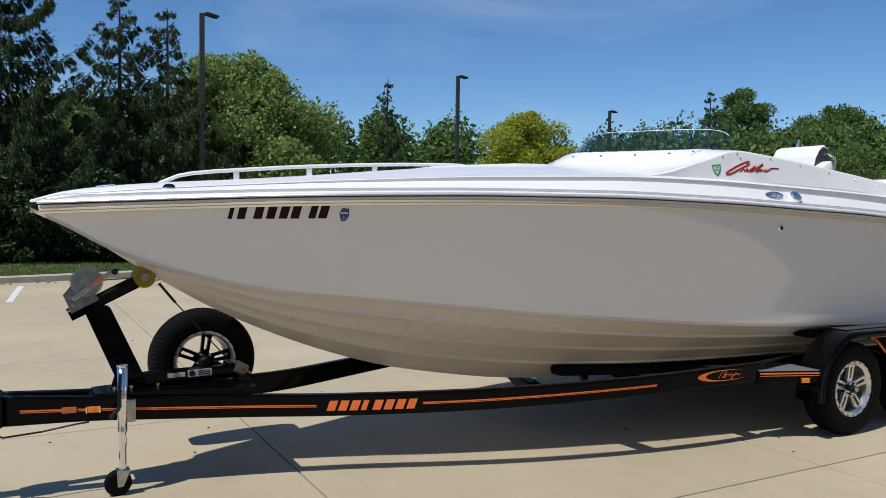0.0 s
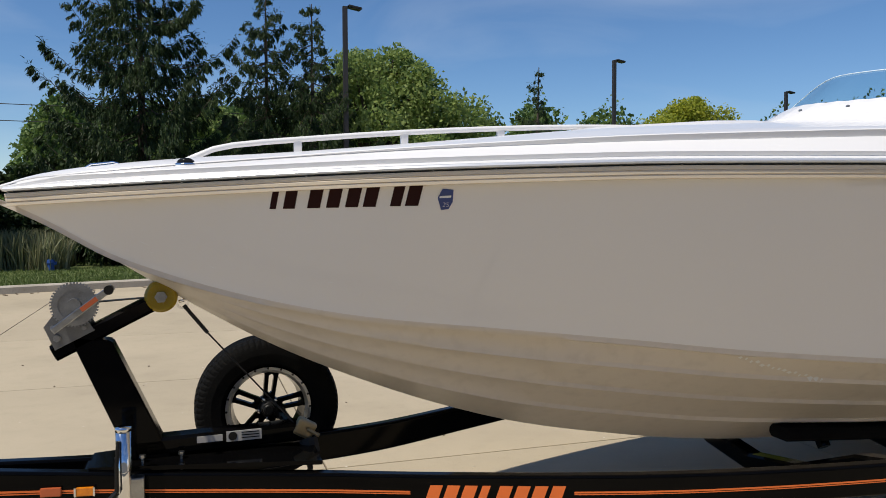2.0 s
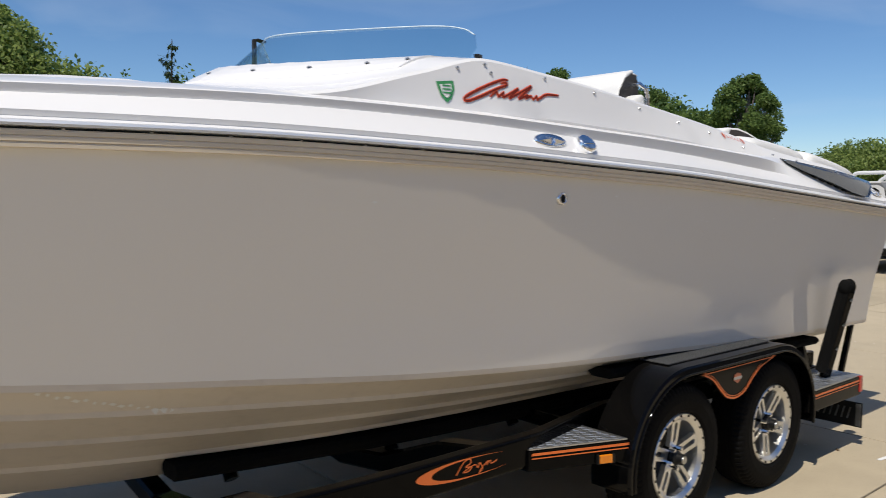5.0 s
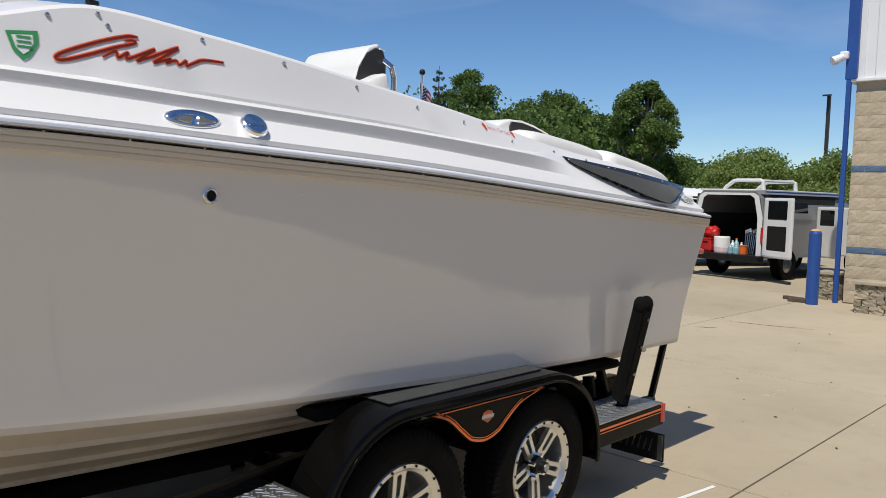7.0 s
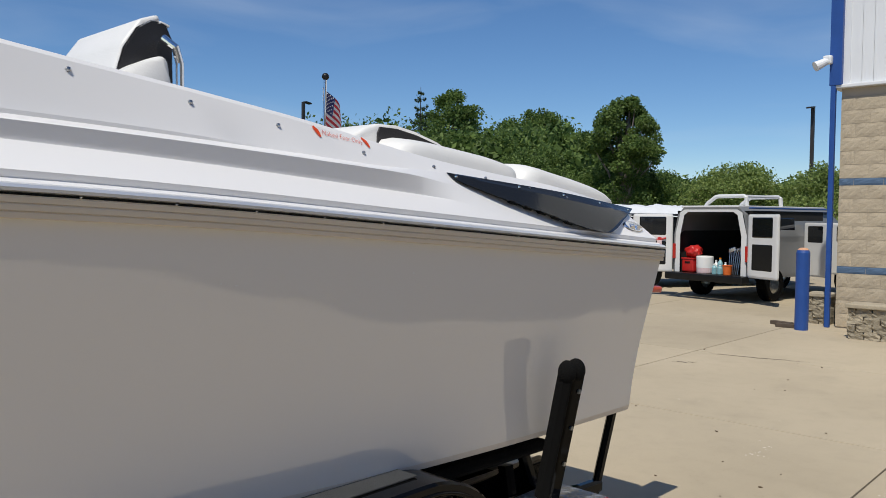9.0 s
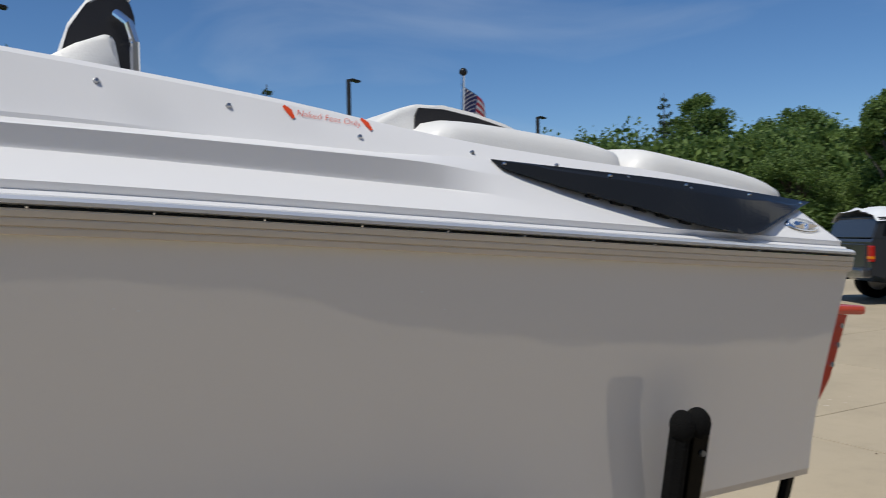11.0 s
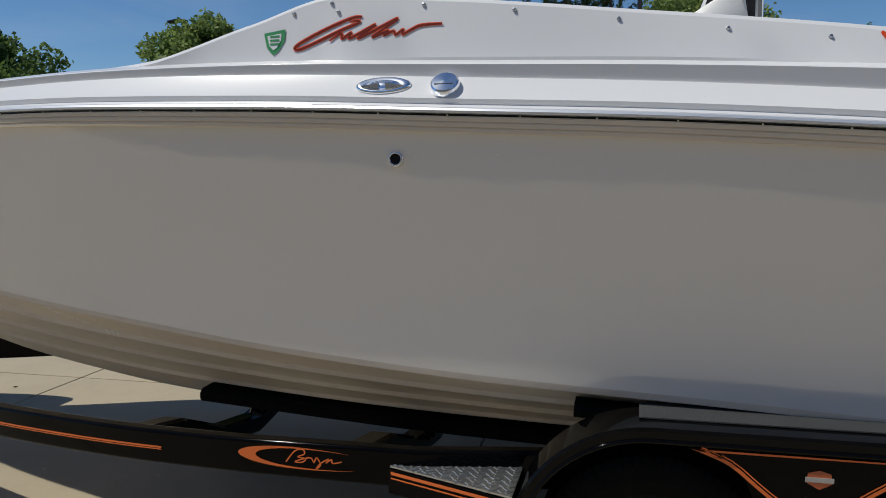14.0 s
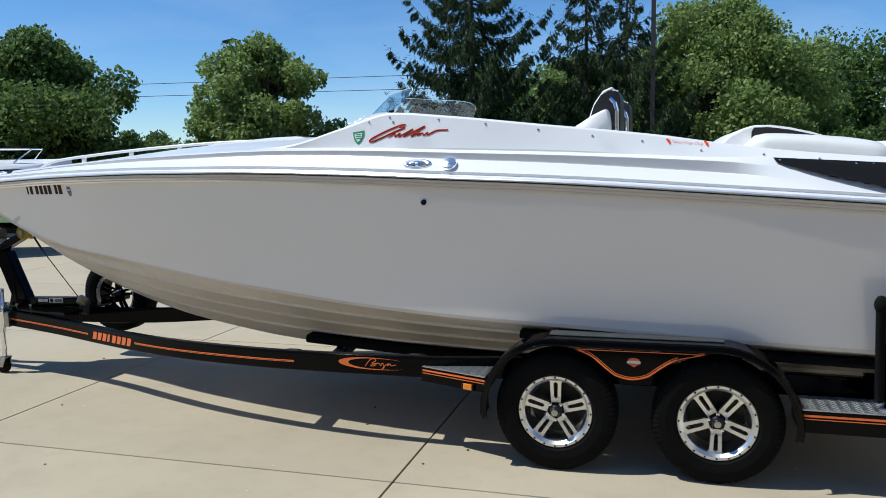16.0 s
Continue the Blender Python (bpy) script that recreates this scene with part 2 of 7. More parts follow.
GLASS = bpy.data.materials.new("clear_acrylic")
GLASS.use_nodes = True
gn, gl = GLASS.node_tree.nodes, GLASS.node_tree.links
gt, gg, gm, gf = gn.new("ShaderNodeBsdfTransparent"), gn.new("ShaderNodeBsdfGlossy"), gn.new("ShaderNodeMixShader"), gn.new("ShaderNodeLayerWeight")
gt.inputs[0].default_value = (0.86, 0.93, 0.95, 1)
gg.inputs["Roughness"].default_value = 0.01
gp, ga = gn.new("ShaderNodeMath"), gn.new("ShaderNodeMath")
gp.operation, gp.inputs[1].default_value = "POWER", 4.0
ga.operation, ga.inputs[1].default_value, ga.inputs[2].default_value = "MULTIPLY_ADD", 0.3, 0.055
gl.new(gf.outputs["Facing"], gp.inputs[0]), gl.new(gp.outputs[0], ga.inputs[0]), gl.new(ga.outputs[0], gm.inputs[0]), gl.new(gt.outputs[0], gm.inputs[1]), gl.new(gg.outputs[0], gm.inputs[2])
gl.new(gm.outputs[0], gn["Material Output"].inputs[0])


# ---------------------------------------------------------------- building helpers
def part(name, bm, material, parent=None, label="", smooth=False, loc=None):
    """Links a bmesh as one mesh object, under a thing or part if one is given."""
    me = bpy.data.meshes.new(name)
    bmesh.ops.recalc_face_normals(bm, faces=bm.faces)
    bm.to_mesh(me)
    bm.free()
    if material:
        me.materials.append(material)
    if smooth:
        for p in me.polygons:
            p.use_smooth = True
    ob = new(name, me)
    if parent:
        ob.parent = parent
    if loc:
        ob.location = loc
    if label:
        ob["label"] = label
    return ob


def mesh_part(name, verts, faces, material, parent=None, label="", smooth=False):
    me = bpy.data.meshes.new(name)
    me.from_pydata(verts, [], faces)
    me.materials.append(material)
    if smooth:
        me.polygons.foreach_set("use_smooth", [True] * len(me.polygons))
    me.update()
    ob = new(name, me)
    if parent:
        ob.parent = parent
    if label:
        ob["label"] = label
    return ob


def repeats(name, bm, material, parent, places):
    """Alike small parts that share one mesh."""
    first = part(name, bm, material, parent, loc=places[0])
    for p in places[1:]:
        ob = new(name, first.data)
        ob.parent = parent
        ob.location = p


def thing(name, label, category, loc=(0, 0, 0), group="", kind=""):
    e = new(name)
    e.location = loc
    e.empty_display_size = 0.1
    return tagged(e, label, category, group, kind)


def box(bm, c, s, rot=None, bevel=0.0):
    m = Matrix.LocRotScale(c, Euler([radians(a) for a in (rot or (0, 0, 0))]), s)
    r = bmesh.ops.create_cube(bm, size=1.0, matrix=m)
    if bevel:
        es = list({e for v in r["verts"] for e in v.link_edges})
        bmesh.ops.bevel(bm, geom=es, offset=bevel, segments=2, affect="EDGES", profile=0.6)
    return bm


def loft(bm, rings, closed=True, caps=True):
    """Skins rings of points that all have one length."""
    rows = [[bm.verts.new(p) for p in r] for r in rings]
    n = len(rows[0])
    for a, b in zip(rows, rows[1:]):
        for i in range(n if closed else n - 1):
            j = (i + 1) % n
            if len({a[i], a[j], b[j], b[i]}) == 4:
                bm.faces.new((a[i], a[j], b[j], b[i]))
    if caps and closed:
        bm.faces.new(rows[0][::-1])
        bm.faces.new(rows[-1])
    return rows


def tube(bm, path, radius, n=10, caps=True):
    """A round bar along a path; radius is one number or one a point."""
    pts = [Vector(p) for p in path]
    rad = radius if isinstance(radius, (list, tuple)) else [radius] * len(pts)
    rings, up = [], None
    for i, p in enumerate(pts):
        d = (pts[min(i + 1, len(pts) - 1)] - pts[max(i - 1, 0)]).normalized()
        if up is None:
            up = d.orthogonal().normalized()
        up = (up - d * up.dot(d)).normalized()
        side = d.cross(up)
        rings.append([p + rad[i] * (math.cos(2 * math.pi * k / n) * up + math.sin(2 * math.pi * k / n) * side) for k in range(n)])
    loft(bm, rings, True, caps)
    return bm


def beam(bm, path, w, h, r=0.012):
    """A box section of width w (level) and height h along a path, with rounded corners."""
    pts = [Vector(p) for p in path]
    prof = [(w / 2, -h / 2 + r), (w / 2, h / 2 - r), (w / 2 - r, h / 2), (-w / 2 + r, h / 2), (-w / 2, h / 2 - r), (-w / 2, -h / 2 + r), (-w / 2 + r, -h / 2), (w / 2 - r, -h / 2)]
    rings = []
    for i, p in enumerate(pts):
        d = (pts[min(i + 1, len(pts) - 1)] - pts[max(i - 1, 0)]).normalized()
        side = d.cross(Vector((0, 0, 1)))
        side = side.normalized() if side.length > 1e-4 else Vector((0, 1, 0))
        up = side.cross(d)
        rings.append([p + side * a + up * b for a, b in prof])
    loft(bm, rings)
    return bm


def lathe(bm, prof, n=48, c=(0, 0, 0), axis="y", closed=True):
    """Turns a profile of (radius, along) about an axis."""
    rings = []
    for k in range(n):
        a = 2 * math.pi * k / n
        ca, sa = math.cos(a), math.sin(a)
        if axis == "y":
            rings.append([(c[0] + r * ca, c[1] + u, c[2] + r * sa) for r, u in prof])
        elif axis == "x":
            rings.append([(c[0] + u, c[1] + r * ca, c[2] + r * sa) for r, u in prof])
        else:
            rings.append([(c[0] + r * ca, c[1] + r * sa, c[2] + u) for r, u in prof])
    rows = [[bm.verts.new(p) for p in r] for r in rings]
    m = len(prof)
    for k in range(n):
        a, b = rows[k], rows[(k + 1) % n]
        for i in range(m if closed else m - 1):
            j = (i + 1) % m
            bm.faces.new((a[i], a[j], b[j], b[i]))
    return bm


def prism(bm, poly, axis, lo, hi):
    """A flat outline pushed from lo to hi along an axis."""
    def at(p, v):
        return {"x": (v, p[0], p[1]), "y": (p[0], v, p[1]), "z": (p[0], p[1], v)}[axis]
    a = [bm.verts.new(at(p, lo)) for p in poly]
    b = [bm.verts.new(at(p, hi)) for p in poly]
    n = len(poly)
    for i in range(n):
        j = (i + 1) % n
        bm.faces.new((a[i], a[j], b[j], b[i]))
    bm.faces.new(a[::-1]), bm.faces.new(b)
    return bm


def soft(xs, ys):
    """A smooth curve through points (monotone cubic)."""
    xs, ys = np.array(xs, float), np.array(ys, float)
    d = np.diff(ys) / np.diff(xs)
    m = np.r_[d[0], [0 if a * b <= 0 else 2 * a * b / (a + b) for a, b in zip(d, d[1:])], d[-1]]

    def f(x):
        x = min(max(x, xs[0]), xs[-1])
        i = min(max(int(np.searchsorted(xs, x)) - 1, 0), len(xs) - 2)
        h = xs[i + 1] - xs[i]
        t = (x - xs[i]) / h
        return float((2 * t**3 - 3 * t**2 + 1) * ys[i] + (t**3 - 2 * t**2 + t) * h * m[i] + (-2 * t**3 + 3 * t**2) * ys[i + 1] + (t**3 - t**2) * h * m[i + 1])
    return f


def step01(t):
    t = min(max(t, 0.0), 1.0)
    return t * t * (3 - 2 * t)


# ---------------------------------------------------------------- boat lines (x aft from the bow, y to starboard)
BEAM = soft([-0.16, -0.1, 0.0, 0.3, 0.84, 1.34, 2.2, 3.2, 4.4, 5.5, 6.5, 7.7], [0.0, 0.05, 0.10, 0.23, 0.42, 0.62, 0.88, 1.09, 1.22, 1.258, 1.262, 1.245])
SHEER = soft([-0.16, 0.25, 0.54, 1.1, 1.7, 2.3, 3.0, 3.9, 4.6, 5.2, 6.1, 6.8, 7.7], [1.628, 1.65, 1.665, 1.69, 1.708, 1.719, 1.72, 1.70, 1.67, 1.643, 1.584, 1.535, 1.474])
KEEL = soft([-0.16, -0.10, 0.0, 0.12, 0.37, 0.55, 0.87, 1.22, 1.6, 2.0, 2.45, 2.85, 3.25, 4.2, 5.5, 7.7], [1.60, 1.572, 1.512, 1.443, 1.28, 1.165, 0.98, 0.818, 0.672, 0.553, 0.464, 0.402, 0.364, 0.32, 0.30, 0.29])
CHY = soft([-0.16, 0.0, 0.3, 0.8, 1.2, 1.7, 2.2, 2.65, 3.2, 4.0, 5.0, 6.5, 7.7], [0.0, 0.045, 0.11, 0.245, 0.362, 0.505, 0.64, 0.748, 0.870, 1.0, 1.094, 1.122, 1.116])
CHZ = soft([-0.16, -0.1, 0.0, 0.3, 0.8, 1.2, 1.7, 2.2, 2.65, 3.2, 3.95, 4.5, 5.4, 6.0, 6.9, 7.7], [1.602, 1.574, 1.525, 1.362, 1.205, 1.13, 1.08, 1.03, 0.98, 0.936, 0.876, 0.846, 0.812, 0.783, 0.751, 0.738])
H3 = soft([-0.16, 0.0, 1.0, 2.3, 3.8, 5.2, 6.5, 7.7], [0.006, 0.034, 0.062, 0.081, 0.108, 0.10, 0.09, 0.045])
H4 = soft([-0.16, 0.0, 1.0, 2.3, 3.8, 5.2, 6.3, 7.0, 7.7], [0.008, 0.042, 0.073, 0.108, 0.142, 0.15, 0.16, 0.15, 0.08])
CROWN = soft([-0.16, 0.0, 0.2, 0.5, 1.0, 1.45, 1.9, 2.3, 2.95, 3.3, 4.2], [1.642, 1.692, 1.725, 1.756, 1.793, 1.832, 1.876, 1.911, 1.946, 1.957, 1.97])
COAMZ = soft([3.2, 3.45, 3.865, 4.18, 4.5, 5.1, 5.43, 5.8, 6.03, 6.3, 6.63, 7.0, 7.5, 7.7], [1.862, 1.88, 1.985, 2.062, 2.036, 1.967, 1.93, 1.883, 1.845, 1.805, 1.770, 1.738, 1.682, 1.65])
COAMY = soft([3.2, 3.5, 4.18, 5.0, 5.5, 6.0, 7.0, 7.7], [0.95, 0.988, 1.005, 1.055, 1.055, 1.06, 1.075, 1.05])
STERN = 7.64


def stern_x(x, z):
    """Leans the last stations into the raked transom."""
    lean = 0.012 - 0.05 * (1.46 - min(max(z, 0.7), 1.46)) / 0.72 - 0.45 * max(z - 1.46, 0)
    return x + lean * step01((x - 6.9) / (STERN - 6.9)) if x > 6.9 else x


def side_y(x, z):
    """Half beam of the topsides at a height."""
    z0, z1 = CHZ(x), SHEER(x)
    t = min(max((z - z0) / max(z1 - z0, 1e-3), 0), 1)
    hollow = 0.2 * step01((x - 2.4) / 2.2) * math.sin(math.pi * t) * (1 - t)
    return CHY(x) + (BEAM(x) - CHY(x)) * (t - hollow)


def hull_section(x):
    yc, zc, zk, zr = CHY(x), CHZ(x), KEEL(x), SHEER(x)
    zk = min(zk, zc - 0.002)
    led = 0.055 * step01((x - 0.3) / 1.5)
    pts = [(0.0, zk)]
    for f in (0.28, 0.54, 0.79):
        y = yc * f
        z = zk + (zc - 0.02 - zk) * (f ** (1.0 + 0.25 * step01((3 - x) / 3)))
        s = 0.016 * step01((x - 0.5) / 1.2)
        pts += [(y, z - s * 0.2), (y + s * 1.6, z - s * 0.1), (y + s * 1.8, z + s * 1.1)]
    pts += [(yc - led, zc - 0.02 - 0.2 * led), (yc - led * 0.1, zc - 0.022), (yc, zc)]
    for k in range(1, 9):
        t = k / 8
        z = zc + (zr - 0.055 - zc) * t
        pts.append((side_y(x, z), z))
    return pts


def cowl_x(y):
    """Line of the windshield's foot."""
    return 3.62 + 0.634 * (math.sqrt(y * y + 0.0225) - 0.15)


def deck_section(x):
    """Half section of the deck moulding from the rub rail to the centreline."""
    b, zr = BEAM(x), SHEER(x)
    g = min(1.0, b / 0.45)
    h3, h4 = H3(x), H4(x)
    i3, i4, i5 = 0.085 * g, 0.108 * g, 0.14 * g
    e = min(1.0, 0.15 + (x + 0.16) / 0.3)
    lift = step01((x - 1.8) / 0.8)
    pts = [(b - 0.003 * g, zr + 0.006 * e), (b - 0.013 * g, zr + 0.017 * e), (b - 0.028 * g, zr + 0.019 * e), (b - 0.021 * g, zr + 0.036 * e), (b - 0.027 * g, zr + 0.040 * e), (b - i3, zr + h3), (b - i3 - 0.010 * g, zr + h3 + 0.001), (b - i3 - 0.002 * g, zr + h4 - 0.004), (b - i3 - 0.008 * g, zr + h4), (b - i5, zr + h4 + (0.002 + 0.012 * lift) * e)]
    if x > 6.0:
        q = step01((x - 6.0) / 0.45)
        ya, za, yb, zb = b - 0.027 * g, zr + 0.040, COAMY(x) + 0.03, COAMZ(x) - 0.02
        for i, f in zip(range(5, 10), (0.22, 0.28, 0.55, 0.60, 0.86)):
            u, w = pts[i]
            pts[i] = (u + q * (ya + (yb - ya) * f - u), w + q * (za + (zb - za) * f - w))
        ye, ze = pts[9]
    else:
        ye, ze = b - i5, zr + h4 + 0.002 + 0.010 * lift
    yt, zt = COAMY(x), COAMZ(x)
    on = x > 3.2
    if on:
        zt = max(zt, ze + 0.004)
        yt = min(yt, ye - 0.012)
        gr = 0.012 * step01((x - 3.9) / 0.6) * step01((6.0 - x) / 0.8)
        pts += [(ye - 0.004 + gr * 0.4, ze + gr), (yt + 0.012, max(zt - 0.012, ze + gr)), (yt, max(zt, ze + gr + 0.003))]
    else:
        pts += [(ye - 0.01 * g, ze + 0.002 * lift), (ye - 0.04 * g, ze + 0.006 * lift), (ye - 0.08 * g, ze + 0.011 * lift)]
    y0, z0 = pts[-1]
    for k in range(1, 13):
        f = k / 12
        y = y0 * (1 - f)
        if x <= 3.2:
            z = z0 + (max(CROWN(x), z0) - z0) * math.sin(f * math.pi / 2)
        else:
            xw = cowl_x(y)
            foot = z0 + (CROWN(x) - z0) * math.sin(f * math.pi / 2) if x < 4.3 else 1.9
            foot = min(foot, 2.05)
            z = foot + (2.068 - foot) * min(max((x - xw + 0.27) / 0.22, 0), 1)
            if x > xw + 0.22:
                z = 1.28
            if x < 4.2 and k <= 2:
                z = max(z, z0 - 0.01) if x > 3.9 else z
            if x > 4.15:
                z = z0 - 0.006 if k == 1 else (z0 - 0.03 if k == 2 else 1.28)
            if x > 6.15:
                z = z0 + 0.02 * math.sin(f * math.pi / 2)
        pts.append((y, z))
    return pts


def deck_y(x, z):
    """Half breadth of the deck moulding's side at a height."""
    s = deck_section(x)[:13]
    for (ya, za), (yb, zb) in zip(s, s[1:]):
        if za <= z <= zb and zb > za:
            return ya + (yb - ya) * (z - za) / (zb - za)
    return s[-1][0]


STATIONS = sorted({round(v, 4) for v in np.r_[np.linspace(-0.16, 0.5, 14), np.arange(0.5, STERN, 0.1), np.arange(3.2, 4.4, 0.04), 6.1, 6.15, 6.16, STERN]})


def mirrored_loft(section, xs):
    """Both sides of a section, skinned from bow to stern."""
    verts, faces = [], []
    n = None
    for x in xs:
        s = section(x)
        ring = [(stern_x(x, z), -y, z) for y, z in s] + [(stern_x(x, z), y, z) for y, z in s]
        n = len(s)
        verts += ring
    for k in range(len(xs) - 1):
        for side in (0, 1):
            for i in range(n - 1):
                a = k * 2 * n + side * n + i
                q = (a, a + 1, a + 1 + 2 * n, a + 2 * n)
                faces.append(q if side else q[::-1])
    return verts, faces, n


boat = thing("boat", "white sport powerboat with beige rub band resting on its trailer", "boat")
v, f, n = mirrored_loft(hull_section, STATIONS)
last = (len(STATIONS) - 1) * 2 * n
f.append([last + i for i in range(n)] + [last + n + i for i in range(n - 1, 0, -1)])
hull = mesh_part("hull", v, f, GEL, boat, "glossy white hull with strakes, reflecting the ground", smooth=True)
v, f, n = mirrored_loft(deck_section, STATIONS)
last = (len(STATIONS) - 1) * 2 * n
f.append([last + i for i in range(n)] + [last + n + i for i in range(n - 1, 0, -1)])
deck = mesh_part("deck", v, f, DECKW, boat, "white moulded deck with stepped coaming")
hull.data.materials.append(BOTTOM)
for ob in (hull, deck):
    bm = bmesh.new()
    bm.from_mesh(ob.data)
    bmesh.ops.remove_doubles(bm, verts=bm.verts, dist=0.0004)
    bmesh.ops.recalc_face_normals(bm, faces=bm.faces)
    for e in bm.edges:
        fore = ob is hull and (e.verts[0].co.x + e.verts[1].co.x) / 2 < 1.9
        if len(e.link_faces) == 2 and e.calc_face_angle() > radians(75 if fore else 17):
            e.smooth = False
    for p in bm.faces:
        p.smooth = True
        c = p.calc_center_median()
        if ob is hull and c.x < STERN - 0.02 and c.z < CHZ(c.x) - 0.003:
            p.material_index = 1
    bm.to_mesh(ob.data)
    bm.free()


def rail_strip(name, prof, material, label):
    """A moulding that runs along the sheer on both sides; prof is (out, up) round the section."""
    xs = [x for x in STATIONS if x > -0.155]
    verts, faces, n = [], [], len(prof)
    for sgn in (-1, 1):
        base = len(verts)
        for x in xs:
            for o, u in prof:
                z = SHEER(x) + u
                verts.append((stern_x(x, z) - (0.0 if x > 0.2 else o * (0.2 - x) / 0.36), sgn * (BEAM(x) + o), z))
        for k in range(len(xs) - 1):
            for i in range(n):
                j = (i + 1) % n
                a, b = base + k * n, base + (k + 1) * n
                faces.append((a + i, a + j, b + j, b + i))
        faces.append([base + i for i in range(n)])
        faces.append([base + (len(xs) - 1) * n + i for i in range(n)])
    return mesh_part(name, verts, faces, material, boat, label)


rail_strip("rub_rail", [(-0.012, 0.010), (0.004, 0.0095), (0.014, 0.006), (0.019, -0.001), (0.018, -0.008), (-0.01, -0.013)], RAILM, "polished steel rub rail strip")
rail_strip("rail_insert", [(-0.01, -0.0125), (0.006, -0.0125), (0.006, -0.015), (-0.01, -0.015)], SATIN, "dark rub rail insert")
for k, (o, z) in enumerate(((0.009, -0.0165), (0.007, -0.0325), (0.004, -0.0485))):
    rail_strip("rail_moulding", [(-0.02, z), (o - 0.001, z), (o + 0.001, z - 0.004), (o, z - 0.0145), (o - 0.004, z - 0.0158), (-0.02, z - 0.0158)], BAND, "beige ribbed moulding below the rail")
bm = bmesh.new()
bmesh.ops.create_uvsphere(bm, u_segments=6, v_segments=4, radius=0.0028)
repeats("rail_screw", bm, CHROME, boat, [(stern_x(x, 1.5), -BEAM(x) - 0.0105, SHEER(x) - 0.014) for x in (0.3 + k * 0.215 for k in range(34))])

# ---------------------------------------------------------------- trailer
trailer = thing("boat_trailer", "black tandem axle boat trailer with orange pinstripes, parked on concrete", "trailer")
RY = soft([-0.32, 0.13, 0.6, 1.0, 1.4, 1.9, 2.4, 2.8, 3.4, 3.9, 4.4, 5.0, 7.2], [0.075, 0.125, 0.21, 0.305, 0.425, 0.615, 0.79, 0.90, 1.02, 1.075, 1.09, 0.98, 0.98])
RT = soft([-0.32, 0.25, 1.0, 1.46, 2.0, 2.8, 3.4, 3.98, 4.4, 5.0, 7.2], [0.588, 0.545, 0.515, 0.503, 0.51, 0.532, 0.55, 0.568, 0.575, 0.575, 0.56])
RH = soft([-0.32, 0.25, 1.46, 2.8, 3.6, 4.4, 7.2], [0.168, 0.135, 0.133, 0.128, 0.125, 0.13, 0.12])


def tube_section(w, h, r=0.012, n=4):
    """Outline of a square tube with rounded corners, as (in from the outer face, down from the top)."""
    pts = []
    for ca, cb, a0 in ((r, r, 180), (w - r, r, 270), (w - r, h - r, 0), (r, h - r, 90)):
        for k in range(-1, n + 2):
            t = radians(a0 + 90 * min(max(k, 0), n) / n)
            da, db = r * math.cos(t), r * math.sin(t)
            if k < 0:
                da, db = da - 0.003 * math.sin(t) * -1, db - 0.003 * math.cos(t)
            if k > n:
                da, db = da - 0.003 * math.sin(t), db + 0.003 * math.cos(t)
            pts.append((ca + da, cb + db))
    return pts


def frame_rail(sgn):
    bm = bmesh.new()
    rings = []
    for x in list(np.arange(-0.32, 4.45, 0.09)) + [4.7, 5.0, 6.0, 7.15]:
        y, t = RY(x), RT(x)
        rings.append([(x, sgn * (y - a), t - b) for a, b in tube_section(0.06, RH(x))])
    loft(bm, rings)
    return part("side_rail", bm, BLACK, trailer, smooth=True)


frame_rail(-1)
frame_rail(1)


def on_rail(x, z, out=0.0025):
    return (x, -RY(x) - out, z)


def rail_stripe(x0, x1, z0, z1, name="pinstripe", material=None, n=24):
    """A stripe of vinyl on the outer face of the near rail; z0, z1: fractions of its height from the top."""
    verts, faces = [], []
    for k in range(n + 1):
        x = x0 + (x1 - x0) * k / n
        for q in (z0, z1):
            verts.append(on_rail(x, RT(x) - RH(x) * q))
        if k:
            i = 2 * k
            faces.append((i - 2, i - 1, i + 1, i))
    return mesh_part(name, verts, faces, material or ORANGE, trailer)


for a, b in ((0.46, 0.515), (0.535, 0.565)):
    rail_stripe(-0.22, 1.345, a, b)
    rail_stripe(1.945, 3.47, a, b)
# the maker's name as slanted plain blocks
for k in range(8):
    x0 = 1.40 + k * 0.064
    w = 0.047 if k != 3 else 0.03
    verts = [on_rail(x0 + d + 0.02 * (1 - q), RT(x0) - RH(x0) * (0.28 + 0.46 * q), 0.003) for d, q in ((0, 1), (w, 1), (w, 0), (0, 0))]
    mesh_part("maker_block", verts, [(0, 1, 2, 3)], ORANGE, trailer)

